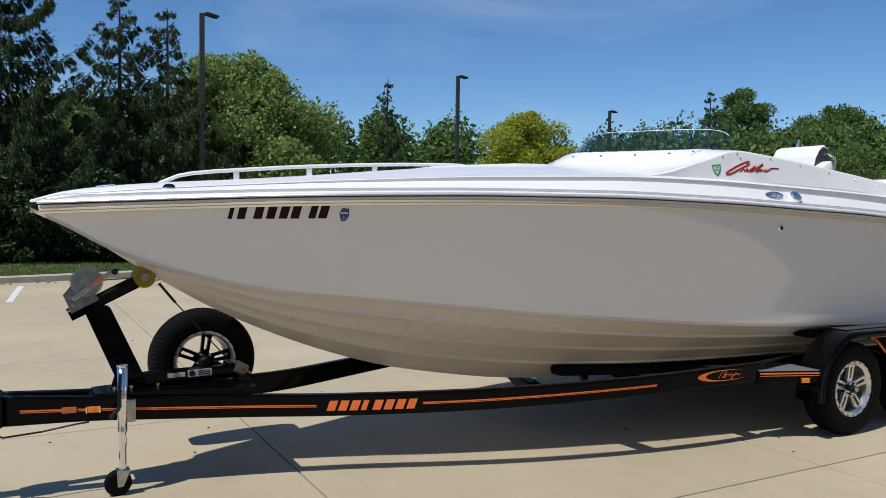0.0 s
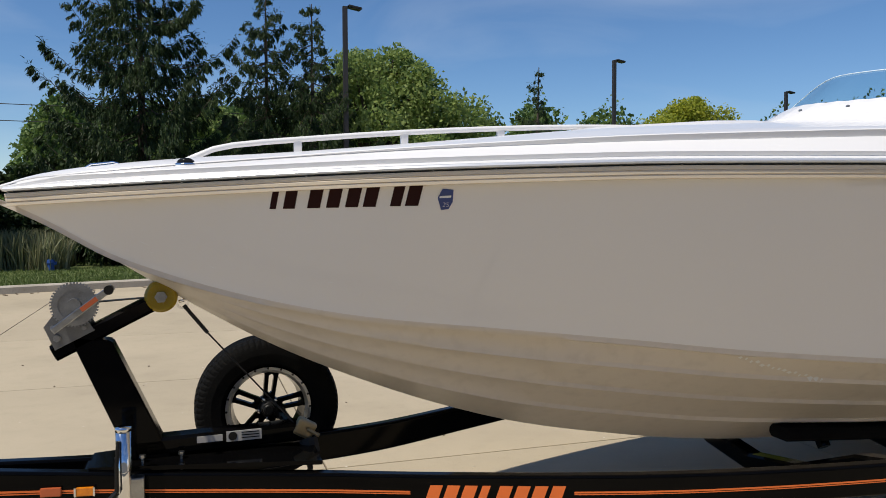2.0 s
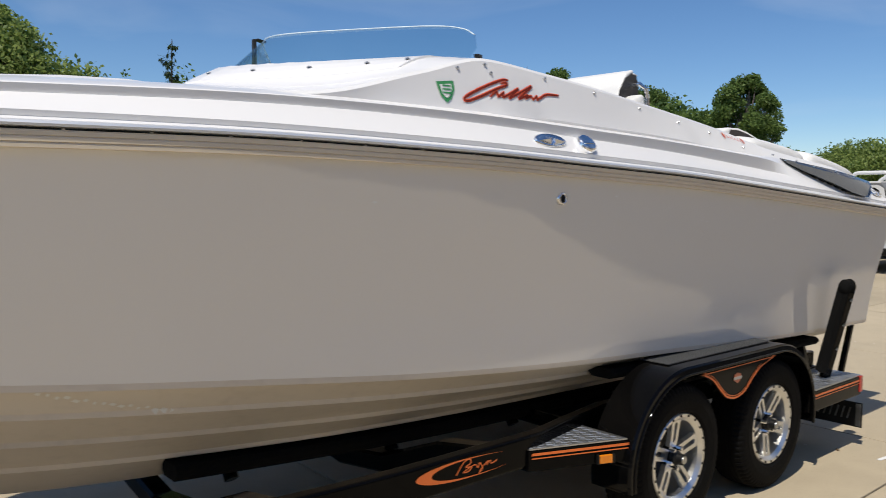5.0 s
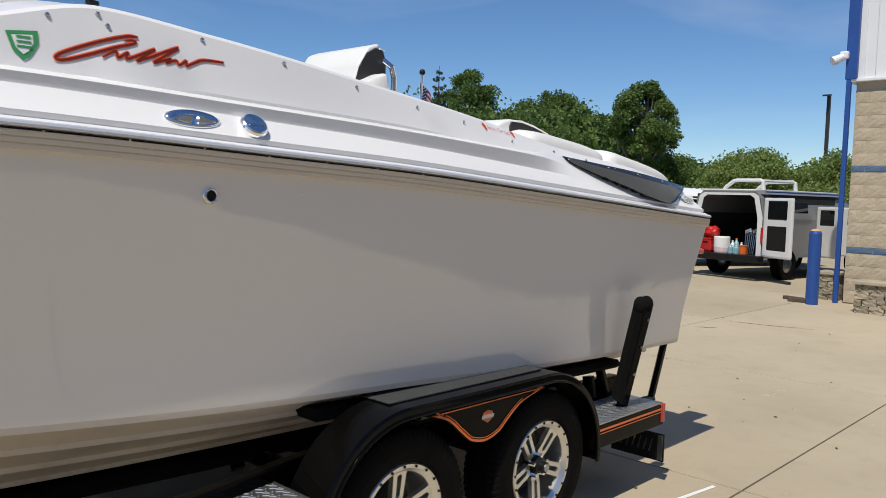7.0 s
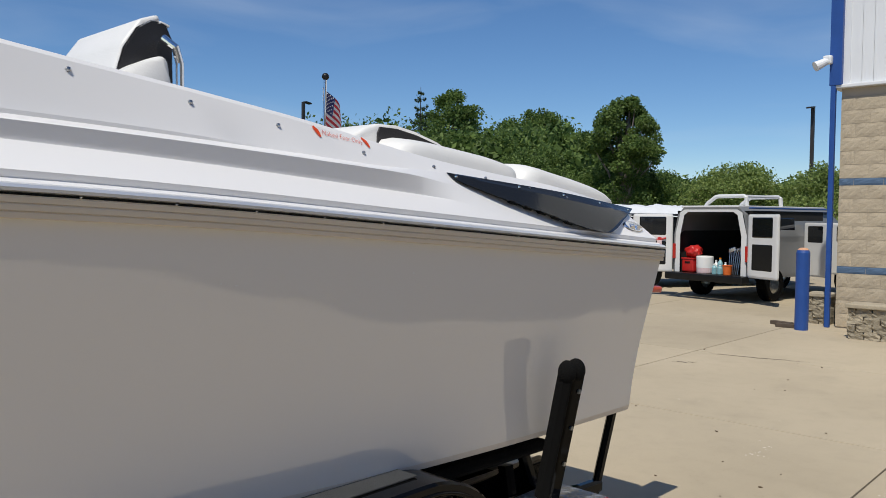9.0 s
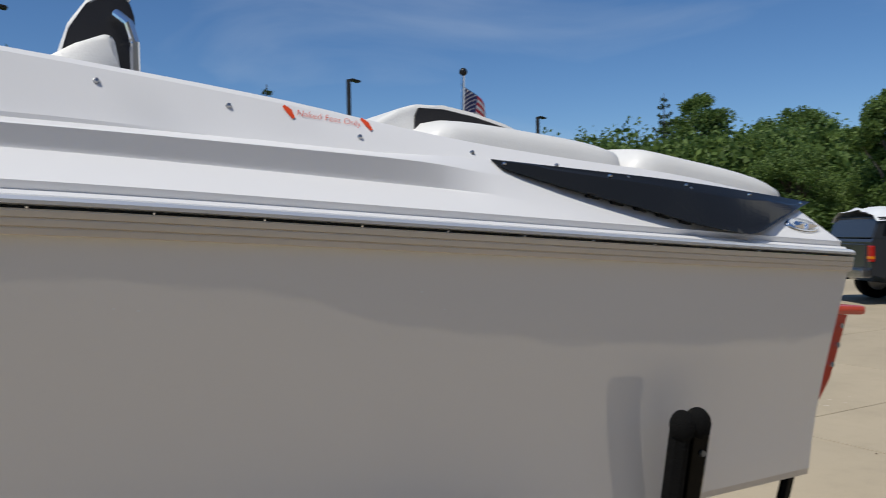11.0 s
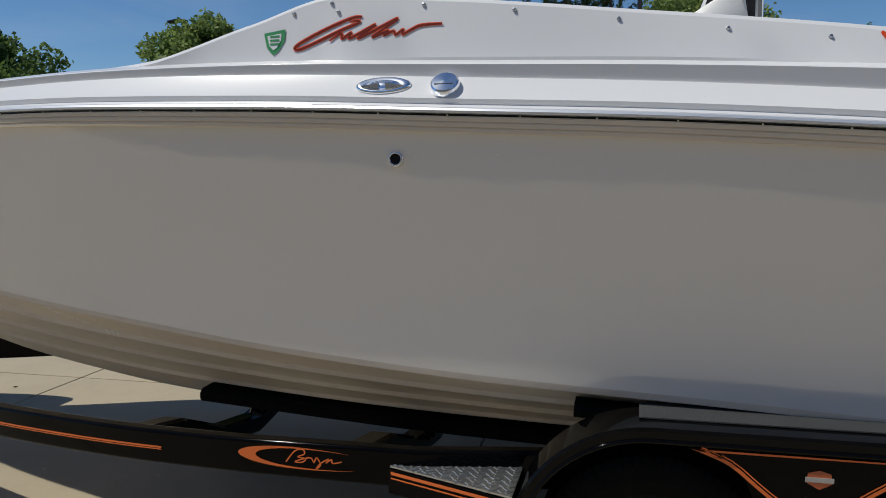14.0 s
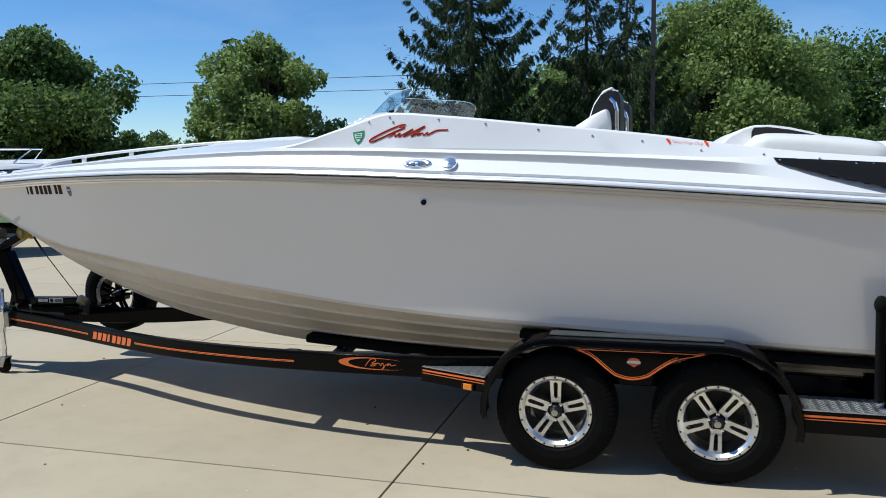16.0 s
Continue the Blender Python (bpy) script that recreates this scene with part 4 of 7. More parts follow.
# fenders
def fender(sgn):
    """One tandem mudguard: arches over both wheels, flat between, open below."""
    out, x0, x1 = [], 5.2, 6.07
    ra = 0.43
    for k in range(0, 22):
        a = radians(188 - 98 * k / 21)
        out.append((x0 + ra * math.cos(a), R_T + ra * math.sin(a)))
    for k in range(0, 22):
        a = radians(90 - 98 * k / 21)
        out.append((x1 + ra * math.cos(a), R_T + ra * math.sin(a)))
    bm = bmesh.new()
    rings = []
    yo, yi = 1.295, 1.09
    for x, z in out:
        cx = min(max(x, x0), x1)
        d = Vector((x - cx, 0, z - R_T)).normalized()
        p = Vector((x, 0, z))
        q = p - d * 0.035
        rings.append([(q.x, sgn * yo, q.z), (p.x - d.x * 0.008, sgn * yo, p.z - d.z * 0.008), (p.x, sgn * (yo - 0.012), p.z), (p.x, sgn * yi, p.z), (p.x - d.x * 0.006, sgn * yi, p.z - d.z * 0.006), (p.x - d.x * 0.008, sgn * (yo - 0.015), p.z - d.z * 0.008), (q.x, sgn * (yo - 0.006), q.z)])
    loft(bm, rings)
    fd = part("mudguard", bm, FENDER, trailer, "glossy black tandem mudguard", smooth=True)
    fd.data.set_sharp_from_angle(angle=radians(32))
    bm = bmesh.new()
    tube(bm, [(x, sgn * (yo + 0.001), z) for x, z in ((q[0][0], q[0][2]) for q in rings)], 0.007, 8)
    part("mudguard_lip", bm, FENDER, fd, "rolled black lip", smooth=True)
    bm = bmesh.new()
    sag = soft([5.29, 5.396, 5.478, 5.539, 5.62, 5.702, 5.763, 5.845, 5.93, 6.03], [0.0, 0.042, 0.108, 0.15, 0.165, 0.147, 0.104, 0.05, 0.022, 0.0])
    poly = [(5.29, 0.727), (6.03, 0.727)] + [(x, 0.725 - sag(x)) for x in np.linspace(6.0, 5.32, 27)]
    prism(bm, poly, "y", sgn * 1.288, sgn * 1.282)
    pan = part("wheel_panel", bm, BLACK, fd)
    if sgn < 0:
        def outline(grow, w, mt):
            cx, cz = 5.66, 0.69
            verts, faces = [], []
            n = len(poly)
            for i, (x, z) in enumerate(poly):
                a = Vector(poly[i - 1]) - Vector((x, z))
                b = Vector(poly[(i + 1) % n]) - Vector((x, z))
                bis = (a.normalized() + b.normalized())
                bis = bis.normalized() if bis.length > 0.05 else Vector((cx - x, cz - z)).normalized()
                if bis.dot(Vector((cx - x, cz - z))) < 0:
                    bis = -bis
                sn = max(0.35, abs(a.normalized().cross(bis)) if a.length else 1)
                for g in (grow, grow + w):
                    q = Vector((x, z)) + bis * min(g / sn, 0.05)
                    verts.append((q.x, -1.2915, q.y))
            for i in range(n):
                j = (i + 1) % n
                faces.append((2 * i, 2 * i + 1, 2 * j + 1, 2 * j))
            mesh_part("panel_stripe", verts, faces, mt, pan)
        outline(0.004, 0.010, ORANGE)
        outline(0.018, 0.004, ORANGE)
        bm = bmesh.new()
        prism(bm, [(5.603, 0.682), (5.632, 0.690), (5.661, 0.682), (5.665, 0.655), (5.632, 0.637), (5.599, 0.655)], "y", -1.2915, -1.289)
        bd = part("badge", bm, REFL, pan, "orange and grey shield badge")
        bm = bmesh.new()
        box(bm, (5.632, -1.2925, 0.664), (0.072, 0.002, 0.013))
        part("badge_bar", bm, GREYD, bd)
        bm = bmesh.new()
        box(bm, (5.63, -1.13, 0.779), (0.94, 0.16, 0.004))
        part("grip_tape", bm, mat("grip_tape", (0.052, 0.054, 0.056), 0.8, var=0.3, scale=8, bump=0.8, bscale=300), fd, "grey anti-slip tape")
    return fd


fender(-1)
fender(1)


def tread_plate(name, poly, z, parent):
    """A chequer plate step: raised lozenges on a thin plate."""
    bm = bmesh.new()
    prism(bm, poly, "z", z - 0.006, z)
    xs, ys = [p[0] for p in poly], [p[1] for p in poly]
    rr = random.Random(3)

    def inside(x, y):
        c = False
        for (xa, ya), (xb, yb) in zip(poly, poly[1:] + poly[:1]):
            if (ya > y) != (yb > y) and x < (xb - xa) * (y - ya) / (yb - ya) + xa:
                c = not c
        return c
    i = 0
    y = min(ys) + 0.012
    while y < max(ys):
        x = min(xs) + 0.012 + (i % 2) * 0.014
        k = 0
        while x < max(xs):
            if inside(x, y) and inside(x + 0.012, y) and inside(x - 0.012, y):
                rot = 45 if (k + i) % 2 else -45
                m = Matrix.LocRotScale((x, y, z + 0.001), Euler((0, 0, radians(rot))), (0.024, 0.006, 0.003))
                bmesh.ops.create_cube(bm, size=1, matrix=m)
            x += 0.028
            k += 1
        y += 0.02
        i += 1
    return part(name, bm, TREAD, parent, "aluminium chequer plate tread")


for sgn in (-1, 1):
    bm = bmesh.new()
    prism(bm, [(4.36, sgn * 1.10), (4.80, sgn * 1.265), (4.80, sgn * 1.0), (4.36, sgn * 1.0)], "z", 0.43, 0.513)
    st = part("front_step", bm, BLACK, trailer)
    tread_plate("tread", [(4.365, sgn * 1.097), (4.795, sgn * 1.258), (4.795, sgn * 1.01), (4.365, sgn * 1.01)], 0.5225, st)
    if sgn < 0:
        for z0, z1 in ((0.495, 0.506), (0.481, 0.486)):
            d = 0.003
            mesh_part("step_stripe", [(4.37, -1.104 - d, z0), (4.795, -1.2635 - d, z0), (4.795, -1.2635 - d, z1), (4.37, -1.104 - d, z1)], [(0, 1, 2, 3)], ORANGE, st)
        bm = bmesh.new()
        box(bm, (4.685, -1.232, 0.450), (0.062, 0.014, 0.036), (0, 0, -20.5), 0.004)
        lamp = part("side_marker_lamp", bm, AMBER, st)
        for dx in (-0.034, 0.034):
            bm = bmesh.new()
            box(bm, (4.685 + dx, -1.232 - dx * 0.374, 0.450), (0.008, 0.017, 0.040), (0, 0, -20.5), 0.002)
            part("lamp_bezel", bm, SATIN, lamp)
    bm = bmesh.new()
    box(bm, (6.82, sgn * 1.13, 0.39), (0.70, 0.28, 0.115), None, 0.006)
    rs = part("rear_step", bm, BLACK, trailer)
    tread_plate("tread", [(6.48, sgn * 1.265), (7.165, sgn * 1.265), (7.165, sgn * 1.0), (6.48, sgn * 1.0)], 0.455, rs)
    bm = bmesh.new()
    box(bm, (7.155, sgn * 1.235, 0.40), (0.04, 0.085, 0.10), None, 0.006)
    part("tail_lamp", bm, REDL, rs)
    for z0, z1 in ((0.418, 0.43), (0.404, 0.409)):
        y = sgn * 1.273
        mesh_part("step_stripe", [(6.49, y, z0), (7.16, y, z0), (7.16, y, z1), (6.49, y, z1)], [(0, 1, 2, 3)], ORANGE, rs)
    # upright side guides
    bm = bmesh.new()
    beam(bm, [(6.925, sgn * 1.15, 0.455), (6.885, sgn * 1.29, 1.0)], 0.065, 0.045)
    gd = part("guide_post", bm, BLACK, trailer)
    bm = bmesh.new()
    beam(bm, [(6.868, sgn * 1.15, 0.50), (6.826, sgn * 1.285, 1.03)], 0.045, 0.075, 0.018)
    pad = part("guide_pad", bm, CARPET, gd, "carpet-wrapped guide board")
    for x, r in ((6.826, 0.034), (6.884, 0.041)):
        bm = bmesh.new()
        bmesh.ops.create_uvsphere(bm, u_segments=20, v_segments=12, radius=1, matrix=Matrix.Translation((x, sgn * 1.288, 1.022)) @ Matrix.Diagonal((r, 0.036, 0.046, 1)))
        part("pad_end", bm, CARPET, pad, "rolled carpet end", smooth=True)
    bm = bmesh.new()
    lathe(bm, [(0, -0.004), (0.009, -0.004), (0.01, 0.004), (0, 0.004)], 8)
    repeats("guide_bolt", bm, GALV, gd, [(6.925 - 0.04 * f, sgn * (1.176 + 0.14 * f), 0.455 + 0.54 * f) for f in (0.34, 0.62, 0.9)])
    bm = bmesh.new()
    beam(bm, [(6.96, sgn * 0.97, 0.66), (7.06, sgn * 0.97, 0.44)], 0.05, 0.05)
    part("bunk_end_prop", bm, BLACK, trailer)
    bm = bmesh.new()
    beam(bm, [(7.50, sgn * 1.0, 0.32), (7.665, sgn * 1.0, 0.72)], 0.035, 0.05)
    beam(bm, [(7.1, sgn * 1.0, 0.39), (7.36, sgn * 1.0, 0.36), (7.53, sgn * 1.0, 0.35)], 0.05, 0.06)
    part("rear_prop", bm, BLACK, trailer)
bm = bmesh.new()
beam(bm, [(7.1, -1.0, 0.42), (7.1, 1.0, 0.42)], 0.10, 0.10)
part("rear_cross_beam", bm, BLACK, trailer)
bm = bmesh.new()
box(bm, (7.165, -1.12, 0.20), (0.006, 0.33, 0.155), None, 0.002)
fl = part("plate_holder", bm, SATIN, trailer, "dark plate hanging below the rear step")
bm = bmesh.new()
box(bm, (7.16, -1.12, 0.315), (0.012, 0.06, 0.09))
part("plate_strap", bm, BLACK, fl)
for k in range(7):
    bm = bmesh.new()
    box(bm, (7.1605, -0.99 - 0.036 * k, 0.205), (0.003, 0.008, 0.075), (14, 0, 0))
    part("plate_bar", bm, GALV, fl)
bm = bmesh.new()
box(bm, (7.1605, -1.262, 0.20), (0.004, 0.03, 0.14), None, 0.001)
part("plate_edge", bm, GALV, fl)

# ---------------------------------------------------------------- boat fittings
for sgn in (1,):
    bm = bmesh.new()
    zs = soft([0.53, 0.68, 1.0, 1.46, 1.92, 2.34, 2.6, 2.74], [1.755, 1.815, 1.852, 1.892, 1.922, 1.94, 1.945, 1.925])
    path = [(x, 0.10, zs(x)) for x in (0.53, 0.58, 0.64, 0.72, 0.85, 1.0, 1.25, 1.46, 1.7, 1.92, 2.15, 2.34, 2.5, 2.6, 2.68, 2.74)]
    beam(bm, path, 0.03, 0.024, 0.008)
    br = part("bow_hand_rail", bm, DECKW, boat, "white moulded hand rail along the foredeck", smooth=True)
    for x in (0.99, 1.465, 1.93):
        bm = bmesh.new()
        box(bm, (x, 0.10, zs(x) - 0.05), (0.034, 0.022, 0.10), None, 0.003)
        part("rail_stanchion", bm, DECKW, br)
bm = bmesh.new()
rings = []
for x, w, h in ((2.2, 0.01, 0.002), (2.35, 0.05, 0.012), (2.9, 0.16, 0.016), (3.12, 0.19, 0.012), (3.2, 0.2, 0.004)):
    z = CROWN(x)
    rings.append([(x, -w - 0.1, z - 0.02), (x, -w, z + h), (x, w, z + h), (x, w + 0.1, z - 0.02)])
loft(bm, rings)
part("deck_hatch", bm, DECKW, boat)
for sgn in (-1, 1):
    bm = bmesh.new()
    c = Vector((0.53, sgn * (BEAM(0.53) - 0.075), SHEER(0.53) + 0.062))
    bmesh.ops.create_uvsphere(bm, u_segments=20, v_segments=10, radius=1, matrix=Matrix.Translation(c) @ Matrix.Rotation(sgn * 0.35, 4, "Z") @ Matrix.Diagonal((0.034, 0.019, 0.019, 1)))
    nl = part("navigation_light", bm, PORTM, boat, "dark domed navigation light on chrome base", smooth=True)
    bm = bmesh.new()
    bmesh.ops.create_uvsphere(bm, u_segments=20, v_segments=8, radius=1, matrix=Matrix.Translation(c - Vector((0, 0, 0.008))) @ Matrix.Rotation(sgn * 0.35, 4, "Z") @ Matrix.Diagonal((0.046, 0.026, 0.012, 1)))
    part("light_base", bm, CHROME, nl, smooth=True)
bm = bmesh.new()
box(bm, (0.22, 0, 1.723), (0.11, 0.06, 0.006), (0, -8, 0), 0.002)
tube(bm, [(0.16, -0.03, 1.716), (0.18, -0.03, 1.727), (0.26, -0.03, 1.737), (0.28, -0.03, 1.731)], 0.004, 8)
part("bow_chock", bm, BRIGHTC, boat)


def on_deck(x, z, out=0.003):
    return (stern_x(x, z), -deck_y(x, z) - out, z)


def deck_normal(x, z):
    e = 0.008
    a = Vector((0, -deck_y(x, z + e) + deck_y(x, z - e), 2 * e)).normalized()
    b = Vector((2 * e, -deck_y(x + e, z) + deck_y(x - e, z), 0)).normalized()
    return b.cross(a).normalized()


def disc_on_deck(bm, x, z, prof, n=36, sx=1.0):
    """A turned fitting set square on the deck's side."""
    nn = deck_normal(x, z)
    t = Vector((1, 0, 0))
    t = (t - nn * t.dot(nn)).normalized()
    u = nn.cross(t)
    c = Vector(on_deck(x, z, 0))
    rows = []
    for k in range(n):
        a = 2 * math.pi * k / n
        rows.append([c + (t * math.cos(a) * sx + u * math.sin(a)) * r + nn * h for r, h in prof])
    vs = [[bm.verts.new(p) for p in r] for r in rows]
    for k in range(n):
        a, b = vs[k], vs[(k + 1) % n]
        for i in range(len(prof) - 1):
            if prof[i][0] == 0 and prof[i + 1][0] == 0:
                continue
            bm.faces.new((a[i], a[i + 1], b[i + 1], b[i]))
    bmesh.ops.remove_doubles(bm, verts=bm.verts, dist=1e-5)


bm = bmesh.new()
disc_on_deck(bm, 4.58, 1.742, [(0.045, -0.01), (0.045, 0.012), (0.0425, 0.020), (0.038, 0.024), (0.0, 0.027)])
cap = part("fuel_cap", bm, BRIGHTC, boat, "round chrome fuel filler cap", smooth=False)
bm = bmesh.new()
for s in (-1, 1):
    c = Vector(on_deck(4.58, 1.742, 0.027))
    box(bm, c + Vector((0, -0.0, s * 0.008)), (0.056, 0.003, 0.003))
part("cap_bars", bm, GALV, cap)


def oval_vent(x, z, L, name, label):
    bm = bmesh.new()
    disc_on_deck(bm, x, z, [(L * 0.19, -0.006), (L * 0.19, 0.004), (L * 0.165, 0.010), (L * 0.13, 0.004), (L * 0.08, 0.008), (0.0, 0.014)], 40, 2.6)
    o = part(name, bm, BRIGHTC, boat, label, smooth=True)
    bm = bmesh.new()
    c = Vector(on_deck(x, z, 0.012))
    for s in (-1, 1):
        prism(bm, [(c.x + s * L * 0.06, c.z + L * 0.05), (c.x + s * L * 0.38, c.z), (c.x + s * L * 0.06, c.z - L * 0.05)], "y", c.y - 0.006, c.y + 0.01)
    part("vent_fin", bm, BRIGHTC, o)
    return o


oval_vent(4.382, 1.752, 0.18, "oval_vent", "chrome oval side vent")
oval_vent(7.52, 1.566, 0.17, "stern_emblem", "chrome oval stern emblem")

# exhaust outlet in the topsides
bm = bmesh.new()
yx = -side_y(4.427, 1.530)
lathe(bm, [(0.016, 0.05), (0.016, -0.010), (0.019, -0.014), (0.025, -0.008), (0.027, 0.004), (0.027, 0.05)], 32, (4.427, yx, 1.530))
ex = part("drain_outlet", bm, CHROME, boat, "chrome ringed through-hull outlet", smooth=True)
bm = bmesh.new()
lathe(bm, [(0, -0.004), (0.017, -0.004), (0.017, 0.02), (0, 0.02)], 24, (4.427, yx, 1.530))
part("outlet_bore", bm, HOLE, ex)

# black catch at the cowl's corner
bm = bmesh.new()
box(bm, (4.165, -0.985, 2.072), (0.034, 0.022, 0.014), (0, 0, 20), 0.004)
part("canvas_catch", bm, SATIN, boat)

# snap studs along the coaming
for x, z in ((4.03, 2.01), (4.165, 2.036), (4.19, 2.006), (4.48, 2.012), (4.77, 1.978), (5.08, 1.935), (5.385, 1.893), (5.655, 1.858), (5.965, 1.80), (6.28, 1.772), (6.55, 1.745), (6.8, 1.715), (7.05, 1.685)):
    bm = bmesh.new()
    disc_on_deck(bm, x, min(z, COAMZ(x) - 0.02), [(0.0065, -0.003), (0.0065, 0.003), (0.0042, 0.007), (0.0, 0.008)], 10)
    part("snap_stud", bm, GALV, boat)


def stroke(name, pts, w, material, parent, out=0.003, surf=on_deck):
    """A painted line on a surface; pts: (x, z, width factor)."""
    verts, faces = [], []
    for i, (x, z, k) in enumerate(pts):
        xa, za, _ = pts[max(i - 1, 0)]
        xb, zb, _ = pts[min(i + 1, len(pts) - 1)]
        d = Vector((xb - xa, zb - za)).normalized()
        nx, nz = -d.y * w * k / 2, d.x * w * k / 2
        verts += [surf(x + nx, z + nz, out), surf(x - nx, z - nz, out)]
        if i:
            j = 2 * i
            faces.append((j - 2, j - 1, j + 1, j))
    return mesh_part(name, verts, faces, material, parent)


def spline(knots, n=10):
    """Catmull-Rom through knots of (x, z, k)."""
    out = []
    K = [knots[0]] + list(knots) + [knots[-1]]
    for i in range(1, len(K) - 2):
        for s in range(n):
            t = s / n
            out.append(tuple(0.5 * ((2 * K[i][c]) + (-K[i - 1][c] + K[i + 1][c]) * t + (2 * K[i - 1][c] - 5 * K[i][c] + 4 * K[i + 1][c] - K[i + 2][c]) * t * t + (-K[i - 1][c] + 3 * K[i][c] - 3 * K[i + 1][c] + K[i + 2][c]) * t**3) for c in range(3)))
    out.append(tuple(knots[-1]))
    return out


# flowing script emblem as an abstract loop and waves
flow = spline([(4.25, 1.992, .6), (4.213, 1.990, .9), (4.12, 1.958, 1), (4.028, 1.918, 1), (4.006, 1.900, 1), (4.028, 1.897, 1), (4.09, 1.918, 1), (4.176, 1.952, 1), (4.237, 1.973, .9), (4.231, 1.981, .8), (4.205, 1.976, .5)])
wave = spline([(4.136, 1.918, .5), (4.176, 1.942, .9), (4.182, 1.924, .9), (4.213, 1.942, .9), (4.21, 1.924, .9), (4.299, 1.964, .9), (4.24, 1.924, .9), (4.268, 1.933, .9), (4.376, 1.979, 1), (4.29, 1.924, .9), (4.345, 1.942, .9), (4.33, 1.927, .8), (4.363, 1.939, .9), (4.373, 1.927, .8), (4.397, 1.942, .9), (4.397, 1.927, .8), (4.422, 1.939, .9), (4.459, 1.953, .9), (4.53, 1.955, .7)])
for pts in (flow, wave):
    stroke("script_emblem", [(4.035 + (x - 4.0) * 0.96, z - 0.006, k) for x, z, k in pts], 0.0125, GLOW, boat, 0.003)
    stroke("script_emblem_core", [(4.035 + (x - 4.0) * 0.96, z - 0.006, k) for x, z, k in pts], 0.0055, CORE, boat, 0.0045)
# shield sticker
sh = [(3.922, 1.950), (4.002, 1.960), (4.002, 1.925), (3.982, 1.890), (3.962, 1.875), (3.937, 1.900)]
me = mesh_part("shield_sticker", [on_deck(x, z, 0.003) for x, z in sh], [tuple(range(6))], GREENS, boat, "green and white shield sticker")
mesh_part("sticker_field", [on_deck(3.962 + (x - 3.962) * 0.66, 1.922 + (z - 1.922) * 0.66, 0.0045) for x, z in sh], [tuple(range(6))], WHITED, me)
for k in range(3):
    z = 1.938 - 0.013 * k
    mesh_part("sticker_bar", [on_deck(3.965 + a, z + b, 0.006) for a, b in ((-0.018, -0.003), (0.018, -0.003), (0.018, 0.003), (-0.018, 0.003))], [(0, 1, 2, 3)], GREENS, me)


# lettering on the coaming
def lettering(text, size, x, z, parent, material, out, shear=0.3, surf=on_deck, slope=0.0):
    cu = bpy.data.curves.new("lettering", "FONT")
    cu.body, cu.size, cu.shear, cu.resolution_u, cu.offset = text, size, shear, 3, -0.0004
    tmp = bpy.data.objects.new("lettering", cu)
    me = bpy.data.meshes.new_from_object(tmp)
    for vt in me.vertices:
        px, pz = x + vt.co.x, z + vt.co.y + slope * vt.co.x
        vt.co = surf(px, pz, out)
    bpy.data.objects.remove(tmp)
    me.materials.clear()
    me.materials.append(material)
    ob = new("lettering", me)
    ob.parent = parent
    ob["label"] = "small orange script lettering"
    return ob


lettering("Naked Feet Only", 0.0235, 5.812, 1.846, boat, REDOR, 0.003, 0.3, slope=-0.11)
for x0 in (5.797, 5.995):
    stroke("footprint_mark", [(x0 - 0.012, 1.868 - 0.09 * (x0 - 5.8), .6), (x0, 1.855 - 0.09 * (x0 - 5.8), 1.1), (x0 + 0.008, 1.838 - 0.09 * (x0 - 5.8), .5)], 0.014, REDOR, boat)


def on_side(x, z, out=0.003):
    return (x, -side_y(x, z) - out, z)


# registration marks as plain bars
REGX = [(0.821, 0.03), (0.871, 0.055), (0.961, 0.06), (1.031, 0.06), (1.101, 0.06), (1.166, 0.06), (1.266, 0.05), (1.321, 0.062)]
for x0, w in [(0.845 + (x - 0.845) * 0.94, w * 0.94) for x, w in REGX]:
    z0 = 1.552 + 0.02 * (x0 - 0.85)
    q = [(x0 + 0.0, z0), (x0 + w * 0.8, z0), (x0 + w * 0.8 + 0.012, z0 + 0.078), (x0 + 0.012, z0 + 0.078)]
    b1 = mesh_part("registration_bar", [on_side(x, z, 0.002) for x, z in q], [(0, 1, 2, 3)], DARKV, boat)
stk = [(1.420, 1.545), (1.446, 1.548), (1.458, 1.575), (1.456, 1.618), (1.418, 1.622), (1.404, 1.59)]
st = mesh_part("state_sticker", [on_side(x, z, 0.002) for x, z in stk], [tuple(range(6))], BLUED, boat, "small navy validation sticker")
mesh_part("sticker_bar", [on_side(x, z, 0.0035) for x, z in ((1.410, 1.588), (1.450, 1.59), (1.450, 1.598), (1.410, 1.596))], [(0, 1, 2, 3)], WHITED, st)
lettering("25", 0.024, 1.423, 1.556, st, WHITED, 0.0035, 0.0, on_side)["label"] = "white numerals"

# small pale chips in the topsides
for x, z, w in ((4.745, 1.54, 0.016), (5.435, 1.425, 0.009), (5.39, 1.432, 0.008), (6.055, 1.43, 0.01), (6.12, 1.385, 0.008), (3.6, 1.515, 0.02), (4.468, 1.547, 0.012)):
    mesh_part("gelcoat_chip", [on_side(x + a * w, z + b * w * 0.45, 0.0012) for a, b in ((-0.5, 0), (-0.2, 0.5), (0.35, 0.4), (0.5, -0.1), (0.1, -0.5))], [(0, 1, 2, 3, 4)], WHITED, boat)

